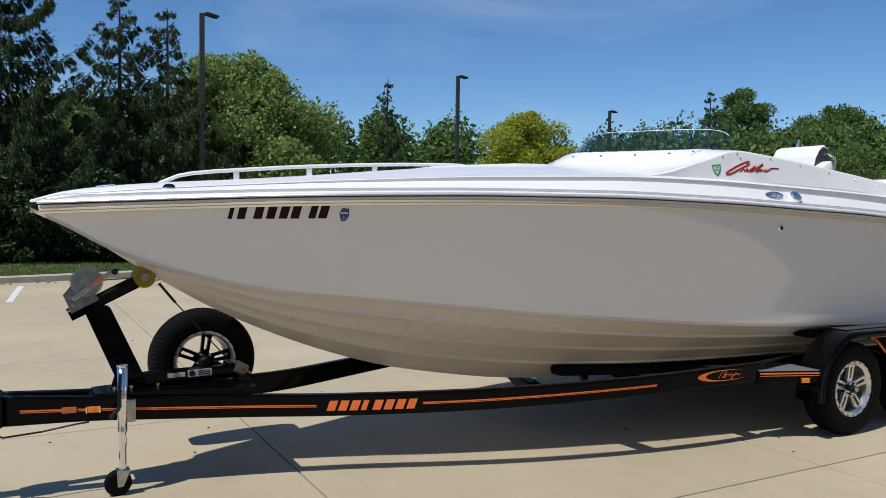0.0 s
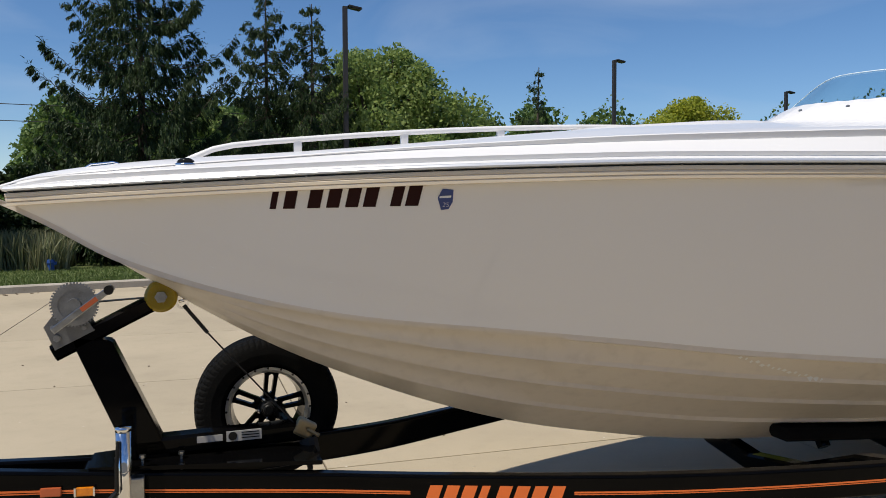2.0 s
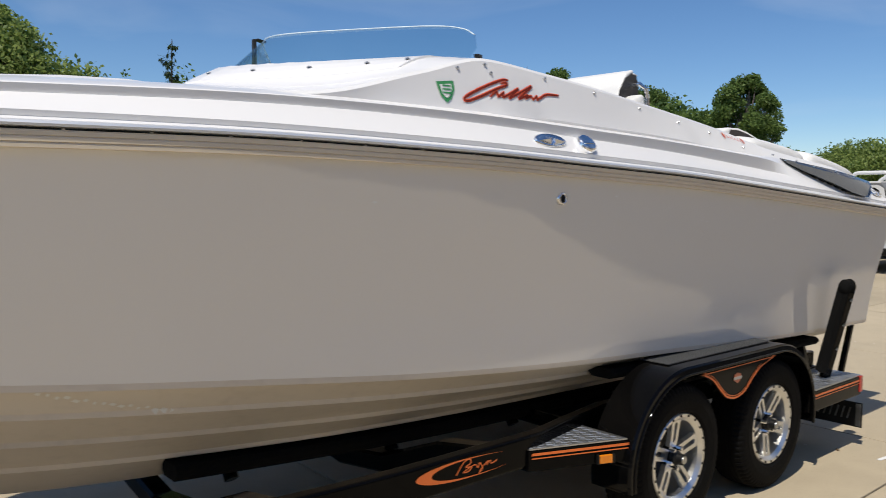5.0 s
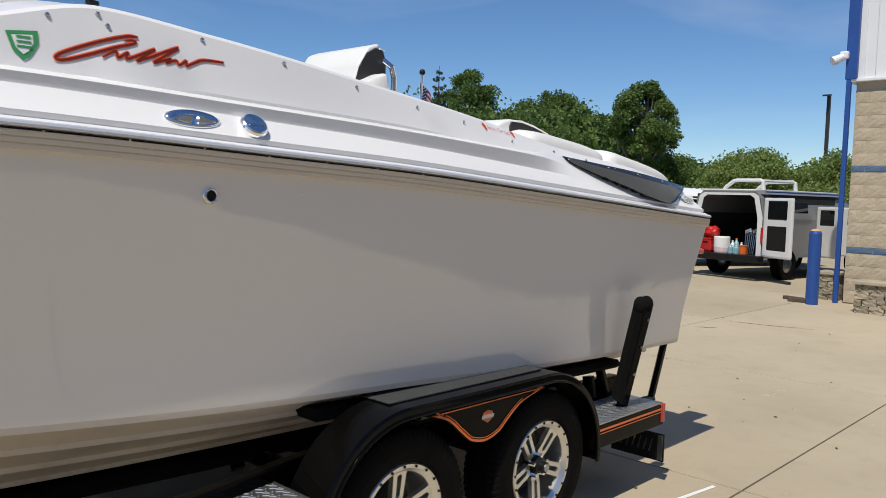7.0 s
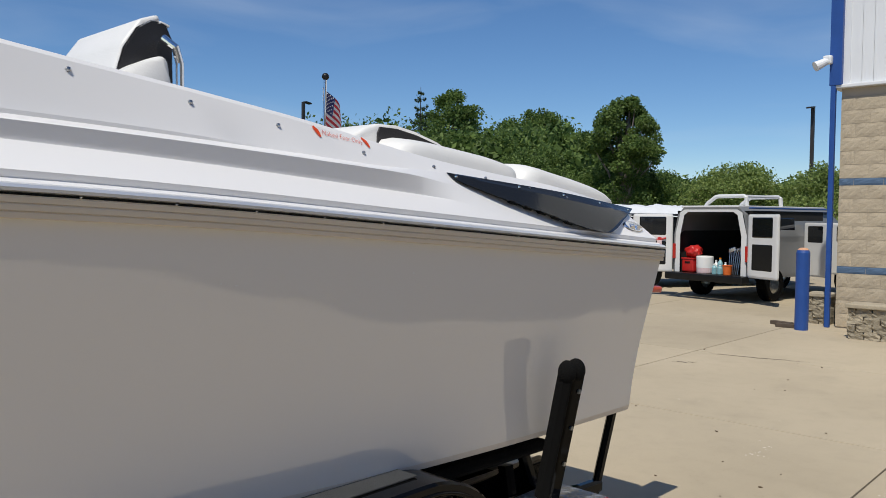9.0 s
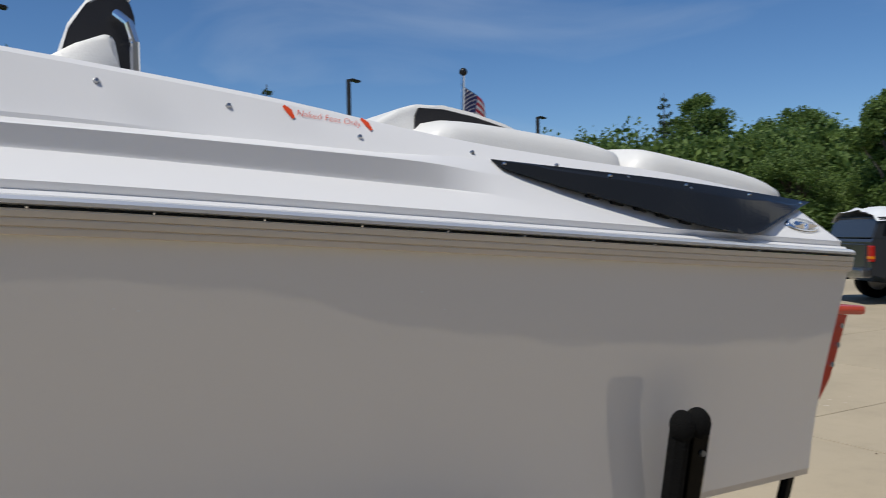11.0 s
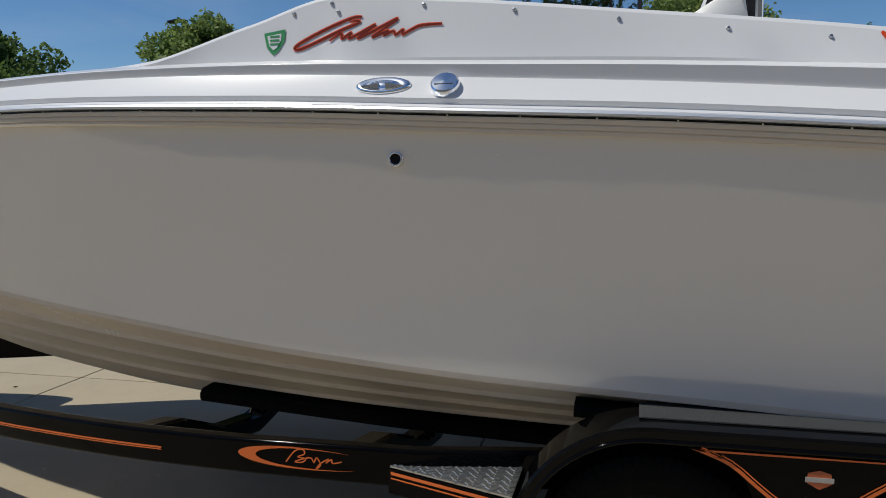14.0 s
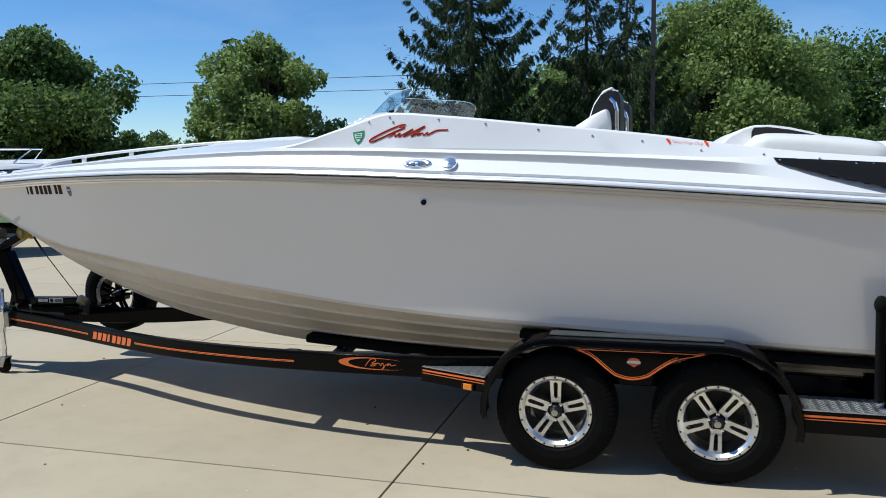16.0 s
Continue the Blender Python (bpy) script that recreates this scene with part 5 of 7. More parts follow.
for x, z, w, d in ((0.372, 1.425, 0.05, -0.48), (0.26, 1.433, 0.02, 0.3), (0.40, 1.388, 0.012, 0.0), (0.62, 1.33, 0.03, -0.5), (1.05, 1.27, 0.025, 0.2)):
    mesh_part("scratch", [on_side(x + a * w - 0.0015 * b * d, z + a * w * d + 0.0018 * b, 0.001) for a, b in ((-0.5, 0), (0.0, -0.6), (0.5, 0), (0.0, 0.6))], [(0, 1, 2, 3)], WHITED, boat)
# pale scrape below the chine
for k in range(17):
    x = 2.66 + 0.027 * k
    y, w = 0.692 + 0.004 * math.sin(9.0 * k), 0.009 + 0.004 * math.sin(5.0 * k)
    mesh_part("scrape_mark", [(x + a, -y - b, bottom_z(x + a, y + b) - 0.0015) for a, b in ((-w, -0.004), (w * 0.4, -0.007), (w, 0.003), (-w * 0.3, 0.006))], [(0, 1, 2, 3)], WHITED, boat)

# side air scoop with smoked panel
def scoop(sgn):
    top = soft([6.32, 7.0, 7.6], [1.757, 1.711, 1.652])
    drop = soft([6.32, 6.345, 6.44, 6.61, 6.825, 7.11, 7.27, 7.45, 7.6], [0.002, 0.020, 0.042, 0.072, 0.101, 0.134, 0.139, 0.07, 0.002])
    verts, faces = [], []
    xs = np.linspace(6.32, 7.6, 44)
    rows = [(k / 9, 0.0) for k in range(10)] + [(1.0, 0.016), (0.97, -0.02)]

    def skin(x, z, out):
        xx = x
        for _ in range(3):
            y = deck_y(xx, z)
            xx = x - (x - 5.2) * (y - 1.12) / 1.66
        return (xx, sgn * (y + out), z)
    for x in xs:
        zt, d = top(x), drop(x)
        for q, o in rows:
            verts.append(skin(x, zt - d * q, 0.007 + 0.012 * q * min(1, d / 0.1) + o * min(1, d / 0.1)))
    n = len(rows)
    for k in range(len(xs) - 1):
        for i in range(n - 1):
            a = k * n + i
            faces.append((a, a + 1, a + n + 1, a + n))
    sc = mesh_part("air_scoop", verts, faces, PORTM, boat, "smoked black side air scoop")
    for x in (6.36, 6.72, 7.02, 7.3, 7.55):
        bm = bmesh.new()
        bmesh.ops.create_uvsphere(bm, u_segments=8, v_segments=5, radius=0.006, matrix=Matrix.Translation(skin(x, top(x) - 0.012, 0.009)))
        part("scoop_screw", bm, CHROME, sc)
    for k in range(5):
        x = 6.66 + 0.09 * k
        bm = bmesh.new()
        z = top(x) - drop(x) + 0.003
        box(bm, skin(x, z, 0.004), (0.045, 0.02, 0.014), (0, 10, 0), 0.004)
        part("scoop_slot", bm, HOLE, sc)


scoop(-1)
scoop(1)

# windshield: clear bent acrylic on the cowl
def windshield():
    ny, m = 49, 6
    rr = []
    for i in range(ny):
        y = -0.955 + 1.91 * i / (ny - 1)
        e = 1 - (abs(y) / 0.96) ** 11
        h = 0.166 * max(e, 0.0) ** 0.5 + 0.004
        rr.append([(cowl_x(y) + 0.012 + h * 1.1 * k / 5, y * (1 - 0.06 * h / 0.15 * k / 5), 2.07 + h * k / 5) for k in range(m)])
    verts, faces = [], []
    for off in (0.0, 0.005):
        for col in rr:
            verts += [(x + off, y, z) for x, y, z in col]
    N = ny * m
    for s in (0, 1):
        for i in range(ny - 1):
            for k in range(m - 1):
                a = s * N + i * m + k
                q = (a, a + 1, a + m + 1, a + m)
                faces.append(q if s else q[::-1])
    for i in range(ny - 1):
        a, b = i * m + m - 1, (i + 1) * m + m - 1
        faces.append((a, b, b + N, a + N))
        a, b = i * m, (i + 1) * m
        faces.append((b, a, a + N, b + N))
    w = mesh_part("windshield", verts, faces, GLASS, boat, "low clear wraparound acrylic windshield", smooth=True)
    w.visible_shadow = False
    bm = bmesh.new()
    tube(bm, [c[5] for c in rr[1:-1]], 0.0022, 6)
    part("windshield_edge", bm, mat("polished_acrylic_edge", (0.80, 0.88, 0.90), 0.3), w)
    def top(x, y):
        """Height of the cowl at a place."""
        p = sorted(deck_section(x)[-14:])
        return float(np.interp(abs(y), [q[0] for q in p], [q[1] for q in p]))
    bm = bmesh.new()
    rings = []
    for i in range(41):
        y = -0.86 + 1.72 * i / 40
        x = cowl_x(y)
        rings.append([(x - 0.20, y, top(x - 0.20, y) - 0.004), (x - 0.198, y, top(x - 0.2, y) + 0.006)] + [(x - d, y, top(x - d, y) + 0.009) for d in (0.15, 0.10, 0.05)] + [(x + 0.012, y, 2.077), (x + 0.02, y, 2.062)])
    loft(bm, rings)
    part("windshield_flange", bm, DECKW, w, "raised white mounting flange")
    for y in (-0.84, -0.70, -0.49, -0.27, -0.06, 0.16, 0.38, 0.60, 0.82):
        x = cowl_x(y) - 0.13
        bm = bmesh.new()
        lathe(bm, [(0, 0), (0.010, 0), (0.010, 0.003), (0.006, 0.008), (0, 0.009)], 10, (x, y, top(x, y) + 0.008), "z")
        part("windshield_bolt", bm, GALV, w)


windshield()

# seats
def cushion(bm, prof, y0, y1, bev):
    prism(bm, prof, "y", y0, y1)
    bmesh.ops.bevel(bm, geom=list(bm.edges), offset=bev, segments=3, affect="EDGES", profile=0.6)


for y in (-0.545, 0.55):
    bm = bmesh.new()
    cushion(bm, [(5.296, 1.70), (5.315, 1.95), (5.361, 2.09), (5.414, 2.165), (5.471, 2.188), (5.479, 2.165), (5.429, 2.14), (5.391, 2.08), (5.357, 1.95), (5.350, 1.70)], y - 0.21, y + 0.21, 0.012)
    st = part("seat", bm, VINYL, boat, "white vinyl bolster seat with black back shell", smooth=True)
    bm = bmesh.new()
    cushion(bm, [(5.346, 1.70), (5.357, 1.95), (5.395, 2.08), (5.433, 2.14), (5.479, 2.168), (5.505, 2.16), (5.517, 2.12), (5.521, 1.70)], y - 0.202, y + 0.202, 0.014)
    part("seat_back_shell", bm, BVINYL, st, "black padded seat back", smooth=True)
    for sy in (-1, 1):
        bm = bmesh.new()
        prism(bm, [(5.312, 1.70), (5.326, 1.95), (5.362, 2.075), (5.402, 2.138), (5.446, 2.166), (5.492, 2.162), (5.512, 2.12), (5.518, 1.70)], "y", y + sy * 0.200, y + sy * 0.214)
        bmesh.ops.bevel(bm, geom=[e for e in bm.edges if abs(e.verts[0].co.y - e.verts[1].co.y) < 1e-5], offset=0.004, segments=2, affect="EDGES")
        part("seat_side_panel", bm, BVINYL, st, "black padded side panel")
    bm = bmesh.new()
    tube(bm, [(5.361, y - 0.206, 1.95), (5.397, y - 0.206, 2.075), (5.435, y - 0.206, 2.135), (5.479, y - 0.206, 2.165), (5.504, y - 0.206, 2.158)], 0.005, 8)
    part("seat_piping", bm, VINYL, st)
    bm = bmesh.new()
    tube(bm, [(5.464, y - 0.20, 2.105), (5.467, y - 0.25, 2.11), (5.490, y - 0.272, 2.085), (5.502, y - 0.275, 2.04), (5.504, y - 0.275, 1.8)], 0.012, 12)
    part("grab_handle", bm, CHROME, st)
    bm = bmesh.new()
    cushion(bm, [(5.215, 1.80), (5.255, 1.955), (5.31, 1.985), (5.369, 2.022), (5.437, 2.055), (5.457, 2.042), (5.469, 1.96), (5.471, 1.80)], y - 0.295, y - 0.205, 0.018)
    part("side_bolster", bm, VINYL, st, smooth=True)

# stern bench and sun pad
bm = bmesh.new()
cushion(bm, [(6.04, 1.70), (6.06, 1.82), (6.12, 1.88), (6.19, 1.918), (6.25, 1.936), (6.33, 1.935), (6.43, 1.92), (6.55, 1.89), (6.68, 1.85), (6.7, 1.70)], -0.86, 0.86, 0.018)
bench = part("stern_bench", bm, VINYL, boat, "white stern bench with black side panel", smooth=True)
bm = bmesh.new()
prism(bm, [(6.235, 1.80), (6.238, 1.90), (6.25, 1.922), (6.33, 1.922), (6.43, 1.907), (6.55, 1.878), (6.66, 1.84), (6.6, 1.80)], "y", -0.868, -0.858)
part("bench_side_panel", bm, BVINYL, bench)
PADZ = soft([6.2, 6.3, 6.7, 6.92, 6.95, 7.2, 7.47, 7.62, 7.7], [1.883, 1.898, 1.868, 1.842, 1.851, 1.820, 1.778, 1.738, 1.69])
for x0, x1 in ((6.2, 6.935), (6.94, 7.68)):
    bm = bmesh.new()
    rings = []
    for k in range(15):
        t = k / 14
        x = x0 + (x1 - x0) * t
        e = max(0.0, 1 - abs(2 * t - 1) ** 9) ** 0.5
        zb = COAMZ(min(x, 7.6)) - 0.05
        top = zb + (PADZ(x) - zb) * (0.55 + 0.45 * e)
        ring = []
        for j in range(25):
            a = math.pi * j / 24
            ring.append((x, -math.copysign(abs(math.cos(a)) ** 0.25, math.cos(a)) * (0.95 + 0.05 * e), zb + (top - zb) * max(math.sin(a), 0.0) ** 0.3))
        rings.append(ring)
    loft(bm, rings)
    part("sun_pad", bm, VINYL, boat, "padded white vinyl sun pad", smooth=True)

# bracket on the transom
bm = bmesh.new()
box(bm, (7.76, -0.97, 1.265), (0.56, 0.16, 0.035), (0, 4, 0), 0.014)
tb = part("transom_bracket", bm, DRIVE, boat, "red painted bracket on the transom")
bm = bmesh.new()
prism(bm, [(7.58, 1.27), (8.01, 1.255), (7.98, 1.19), (7.89, 1.0), (7.83, 0.93), (7.6, 0.85)], "y", -1.0, -0.97)
part("bracket_web", bm, DRIVE, tb)
for x, z in ((7.955, 1.19), (7.93, 1.12), (7.895, 1.05)):
    bm = bmesh.new()
    lathe(bm, [(0, -0.008), (0.011, -0.008), (0.011, 0.004), (0, 0.004)], 10, (x, -1.0, z))
    part("bracket_bolt", bm, CHROME, tb)

# flag on its staff
flag = None
FP = (7.58, 1.13)
bm = bmesh.new()
tube(bm, [(FP[0], FP[1], 1.60), (FP[0] + 0.03, FP[1], 2.49)], 0.010, 10)
fs = part("flag_staff", bm, CHROME, boat, "short chrome flag staff with a flag")
bm = bmesh.new()
bmesh.ops.create_uvsphere(bm, u_segments=12, v_segments=8, radius=0.024, matrix=Matrix.Translation((FP[0] + 0.03, FP[1], 2.505)))
part("staff_finial", bm, SATIN, fs, smooth=True)


def flag_cell(x, z, off=0.0):
    """Point of the cloth: x along 0..1, z up 0..1."""
    px = FP[0] + 0.03 + 0.30 * x - 0.03 * math.sin(6.5 * x + 1.2 * z) * (0.3 + x)
    pz = 2.44 - 0.24 * (1 - z) - 0.22 * x * x - 0.03 * x
    py = FP[1] + 0.22 * x + 0.04 * math.sin(6.5 * x + 1.2 * z) * (0.3 + x) - off
    return (px, py, pz)


for i in range(13):
    verts, faces = [], []
    x0 = 0.42 if i < 7 else 0.0
    for k in range(15):
        x = x0 + (1 - x0) * k / 14
        verts += [flag_cell(x, 1 - i / 13), flag_cell(x, 1 - (i + 1) / 13)]
        if k:
            faces.append((2 * k - 2, 2 * k - 1, 2 * k + 1, 2 * k))
    mesh_part("flag_stripe", verts, faces, FLAGR if i % 2 == 0 else FLAGW, fs, smooth=True)
verts, faces = [], []
for k in range(9):
    x = 0.42 * k / 8
    verts += [flag_cell(x, 1), flag_cell(x, 6 / 13)]
    if k:
        faces.append((2 * k - 2, 2 * k - 1, 2 * k + 1, 2 * k))
mesh_part("flag_canton", verts, faces, FLAGB, fs, smooth=True)
bm = bmesh.new()
for i in range(9):
    for k in range(6 if i % 2 == 0 else 5):
        p = flag_cell(0.04 + 0.068 * k + (0.034 if i % 2 else 0), 0.96 - 0.053 * i, 0.002)
        q = flag_cell(0.04 + 0.068 * k + (0.034 if i % 2 else 0), 0.96 - 0.053 * i, -0.002)
        box(bm, p, (0.008, 0.002, 0.008))
        box(bm, q, (0.008, 0.002, 0.008))
part("flag_stars", bm, FLAGW, fs)

# ---------------------------------------------------------------- lamps, trees, buildings, vehicles
rng = np.random.default_rng(7)


def light_pole(x, y, h, turn):
    p = thing("light_pole", "dark bronze car park light pole with one flat head", "light pole", (x, y, 0.15), "car park light poles")
    bm = bmesh.new()
    box(bm, (0, 0, h / 2), (0.14, 0.14, h))
    part("pole", bm, POLEM, p)
    bm = bmesh.new()
    tube(bm, [(0, 0, 0), (0, 0, 0.6)], 0.28, 16)
    part("pole_base", bm, CURB, p)
    d = Vector((math.cos(turn), math.sin(turn), 0))
    bm = bmesh.new()
    m = Matrix.Translation(d * 0.30 + Vector((0, 0, h - 0.02))) @ Matrix.Rotation(turn, 4, "Z") @ Matrix.Rotation(radians(8), 4, "Y")
    bmesh.ops.create_cube(bm, size=1, matrix=m @ Matrix.Diagonal((0.46, 0.32, 0.075, 1)))
    bmesh.ops.bevel(bm, geom=list(bm.edges), offset=0.03, segments=2, affect="EDGES")
    part("lamp_head", bm, POLEM, p)
    return p


light_pole(5.18, 21.2, 7.65, 0.1)
light_pole(18.0, 27.3, 7.75, 0.15)
light_pole(30.6, 31.5, 7.5, 0.1)
light_pole(-8.0, 18.3, 5.65, math.pi)
light_pole(41.9, 9.2, 6.5, math.pi)


def leaf_quads(centres, normals, size, rng, up=0.5):
    """Small bent leaves (two triangles each) at random turns."""
    n = len(centres)
    a = rng.normal(size=(n, 3))
    a /= np.linalg.norm(a, axis=1, keepdims=True)
    b = np.cross(a, rng.normal(size=(n, 3)))
    b /= np.linalg.norm(b, axis=1, keepdims=True) + 1e-9
    s = size * rng.uniform(0.6, 1.35, (n, 1))
    v = np.stack([centres - a * s, centres + b * s * 0.6, centres + a * s, centres - b * s * 0.6], 1).reshape(-1, 3)
    f = np.arange(4 * n).reshape(n, 4)
    return v, f


def np_part(name, v, f, material, parent, label=""):
    me = bpy.data.meshes.new(name)
    n, k = f.shape
    me.vertices.add(len(v))
    me.vertices.foreach_set("co", np.asarray(v, dtype=np.float32).ravel())
    me.loops.add(n * k)
    me.loops.foreach_set("vertex_index", f.astype(np.int32).ravel())
    me.polygons.add(n)
    me.polygons.foreach_set("loop_start", np.arange(0, n * k, k, dtype=np.int32))
    me.materials.append(material)
    me.update(calc_edges=True)
    ob = new(name, me)
    if parent:
        ob.parent = parent
    if label:
        ob["label"] = label
    return ob


def broadleaf(x, y, h, w, material, leaves, label, seed, low=0.2, size=0.16, name="tree", lobes=26, bark=None):
    """A trunk with limbs and a crown of leaf clumps of uneven outline."""
    rg = np.random.default_rng(seed)
    t = thing(name, label, "tree", (x, y, 0.1))
    bm = bmesh.new()
    top = h * 0.62
    bend = rg.normal(0, 0.12, (6, 2)) * h * 0.06
    path = [(bend[k][0] * k / 5, bend[k][1] * k / 5, top * k / 5) for k in range(6)]
    tube(bm, path, [h * 0.026 * (1 - 0.13 * k) for k in range(6)], 9)
    cl = []
    for k in range(lobes):
        a = rg.uniform(0, 2 * math.pi)
        zz = low + (1 - low) * rg.uniform(0.06, 1.0) ** 0.85
        prof = math.sin(math.pi * min(max((zz - low) / (1 - low) * 0.86 + 0.12, 0), 1)) ** 0.6
        r = w / 2 * prof * rg.uniform(0.2, 1.0) ** 0.8
        c = np.array([math.cos(a) * r, math.sin(a) * r, h * (zz - 0.06)])
        rad = w * rg.uniform(0.06, 0.15) * (0.6 + 0.5 * prof)
        cl.append((c, rad))
        if k % 2 == 0:
            s = path[2 + k % 3]
            tube(bm, [s, tuple((np.array(s) + c) / 2 + np.array([0, 0, 0.05 * h])), tuple(c)], [h * 0.011, h * 0.007, h * 0.003], 6)
    part("trunk", bm, bark or BARK, t)
    pts = []
    tot = sum(r * r for _, r in cl)
    for c, rad in cl:
        n = int(leaves * rad * rad / tot)
        d = rg.normal(size=(n, 3))
        d /= np.linalg.norm(d, axis=1, keepdims=True)
        rr = rad * rg.uniform(0.25, 1.0, (n, 1)) ** 0.7 * (1 + 0.3 * rg.uniform(0, 1, (n, 1)) ** 4)
        pts.append(c + d * rr * np.array([1, 1, 0.78]))
    pts = np.concatenate(pts)
    v, f = leaf_quads(pts, None, size, rg)
    np_part("crown", v, f, material, t)
    return t


def spruce(x, y, h, w, label, seed, whorls=16, strands=24, ragged=0.25, lean=0.0, bare=0.0, boughs=8, taper=0.78):
    """A straight trunk with whorls of long boughs, their tips turned up, hung with curtains of needle sprays."""
    rg = np.random.default_rng(seed)
    t = thing("spruce_tree", label, "conifer tree", (x, y, 0.1))
    bm = bmesh.new()
    tube(bm, [(lean * k / 6 * 0.3, 0, h * k / 6) for k in range(7)], [h * 0.016 * (1 - k / 6.2) + 0.01 for k in range(7)], 9)
    ps, ds = [], []
    for k in range(whorls):
        f = ((k + 0.4) / whorls) ** 0.92
        z = h * (0.04 + 0.95 * f)
        L = w / 2 * (1 - f) ** taper + 0.07
        nb = max(4, int(boughs * (1 - 0.5 * f)))
        for j in range(nb):
            if rg.uniform() < bare:
                continue
            a = 2 * math.pi * (j + rg.uniform(-0.35, 0.35)) / nb + k * 1.9
            l = L * rg.uniform(1 - ragged, 1 + ragged * 0.6)
            d = np.array([math.cos(a), math.sin(a), 0.0])
            side = np.array([-d[1], d[0], 0.0])
            rise = rg.uniform(-0.10, 0.12) + 0.25 * f
            zj = z + rg.normal(0, 0.12)
            ax = lambda u: (d * (l * u)[:, None] + np.array([lean * z / h * 0.3, 0, zj]) + np.outer(l * (rise * u - 0.55 * u + 0.62 * u**3), [0, 0, 1]))
            if l > 0.5:
                q = ax(np.array([0.0, 0.35, 0.7, 1.0]))
                tube(bm, [tuple(r) for r in q], [0.026, 0.02, 0.013, 0.004], 4)
            ns = max(6, int(strands * l / 2.0))
            u0 = rg.uniform(0.12, 1.0, ns) ** 0.8
            root = ax(u0)
            out = rg.normal(0, 1, ns) * (0.10 + 0.20 * l * (1.02 - u0)) * 0.7
            root += side * out[:, None]
            root[:, 2] -= np.abs(out) * 0.25
            ln = (0.10 + 0.42 * (1 - f) * rg.uniform(0.3, 1.2, ns)) * (1.15 - 0.8 * u0)
            m = 26
            v = rg.uniform(0, 1, (ns, m))
            p = root[:, None, :] + np.stack([d[0] * 0.12 * v, d[1] * 0.12 * v, -v * ln[:, None]], -1) + rg.normal(0, 0.018, (ns, m, 3))
            ps.append(p.reshape(-1, 3))
            dd = np.array([0, 0, -0.85]) + d * 0.3 + rg.normal(0, 0.26, (ns, m, 3))
            ds.append(dd.reshape(-1, 3))
            # needle brushes along the bough itself
            u1 = rg.uniform(0.05, 1.03, int(70 * l) + 10)
            p1 = ax(u1) + rg.normal(0, 0.07, (len(u1), 3)) + np.outer(rg.normal(0, 0.11, len(u1)) * l * (1.05 - u1), side)
            ps.append(p1)
            ds.append(d * 0.8 + rg.normal(0, 0.5, (len(u1), 3)) + np.array([0, 0, 0.3]))
    part("trunk", bm, BARK, t)
    p, a = np.concatenate(ps), np.concatenate(ds)
    n = len(p)
    a /= np.linalg.norm(a, axis=1, keepdims=True)
    b = np.cross(a, rg.normal(size=(n, 3)))
    b /= np.linalg.norm(b, axis=1, keepdims=True)
    s = rg.uniform(0.055, 0.115, (n, 1)) * (h / 9) ** 0.5
    v = np.stack([p - a * s * 0.5, p + b * s * 0.14, p + a * s, p - b * s * 0.14], 1).reshape(-1, 3)
    np_part("crown", v, np.arange(4 * n).reshape(n, 4), PINE, t)
    return t


spruce(-0.75, 21.0, 10.4, 7.6, "tall dark spruce with long drooping boughs", 11, 24, 44, 0.34, boughs=9, taper=0.72)
spruce(2.91, 22.65, 8.4, 6.0, "dark spruce with a pointed ragged top", 12, 19, 38, 0.34, boughs=8, taper=0.86)
spruce(4.3, 22.2, 7.95, 5.6, "dark spruce growing close beside another", 13, 19, 38, 0.34, boughs=8, taper=0.86)
spruce(14.65, 28.1, 7.5, 3.4, "young sparse spruce with an irregular top", 14, 13, 34, 0.5, 0.6, 0.15)
spruce(55.6, 47.2, 13.1, 5.2, "narrow spruce among round trees", 15, 18, 30, 0.2)
broadleaf(-7.0, 18.2, 5.85, 4.9, LEAFM, 52000, "green maple turning yellow at the top", 21, 0.1, 0.075, lobes=110)
broadleaf(-11.2, 13.0, 5.5, 5.6, LEAFD, 52000, "large dark green maple by the kerb", 22, 0.08, 0.075, lobes=120)
broadleaf(-24.0, 34.0, 3.4, 7.0, LEAFD, 18000, "low spreading dark green tree", 23, 0.15, 0.1)
broadleaf(7.35, 25.6, 7.6, 7.4, LEAFM, 60000, "light green willow-like tree", 24, 0.1, 0.085, lobes=110)
broadleaf(10.6, 33.0, 5.7, 5.4, LEAFM, 26000, "light green tree with feathery foliage", 25, 0.1, 0.085, lobes=80)
broadleaf(0.9, 34.0, 6.6, 5.0, LEAFM, 24000, "light green tree behind spruces", 26, 0.1, 0.095, lobes=80)
broadleaf(29.5, 38.4, 8.3, 7.4, LEAFY, 34000, "yellow-green tree with a rounded crown", 27, 0.12, 0.095, lobes=80)
broadleaf(36.5, 45.0, 6.0, 5.0, LEAFM, 18000, "bright green tree beside the yellow-green one", 28, 0.12, 0.095)
broadleaf(65.5, 52.5, 15.0, 9.5, LEAFD, 38000, "large round dark green tree", 29, 0.05, 0.14, lobes=110)
broadleaf(65.3, 41.7, 12.3, 9.5, LEAFD, 36000, "broad dark green tree with a flat crown", 30, 0.03, 0.14, lobes=110)
broadleaf(36.6, 15.66, 7.2, 3.9, LEAFD, 24000, "green tree with a pale forked trunk", 31, 0.42, 0.07, lobes=70, bark=PALEBARK)
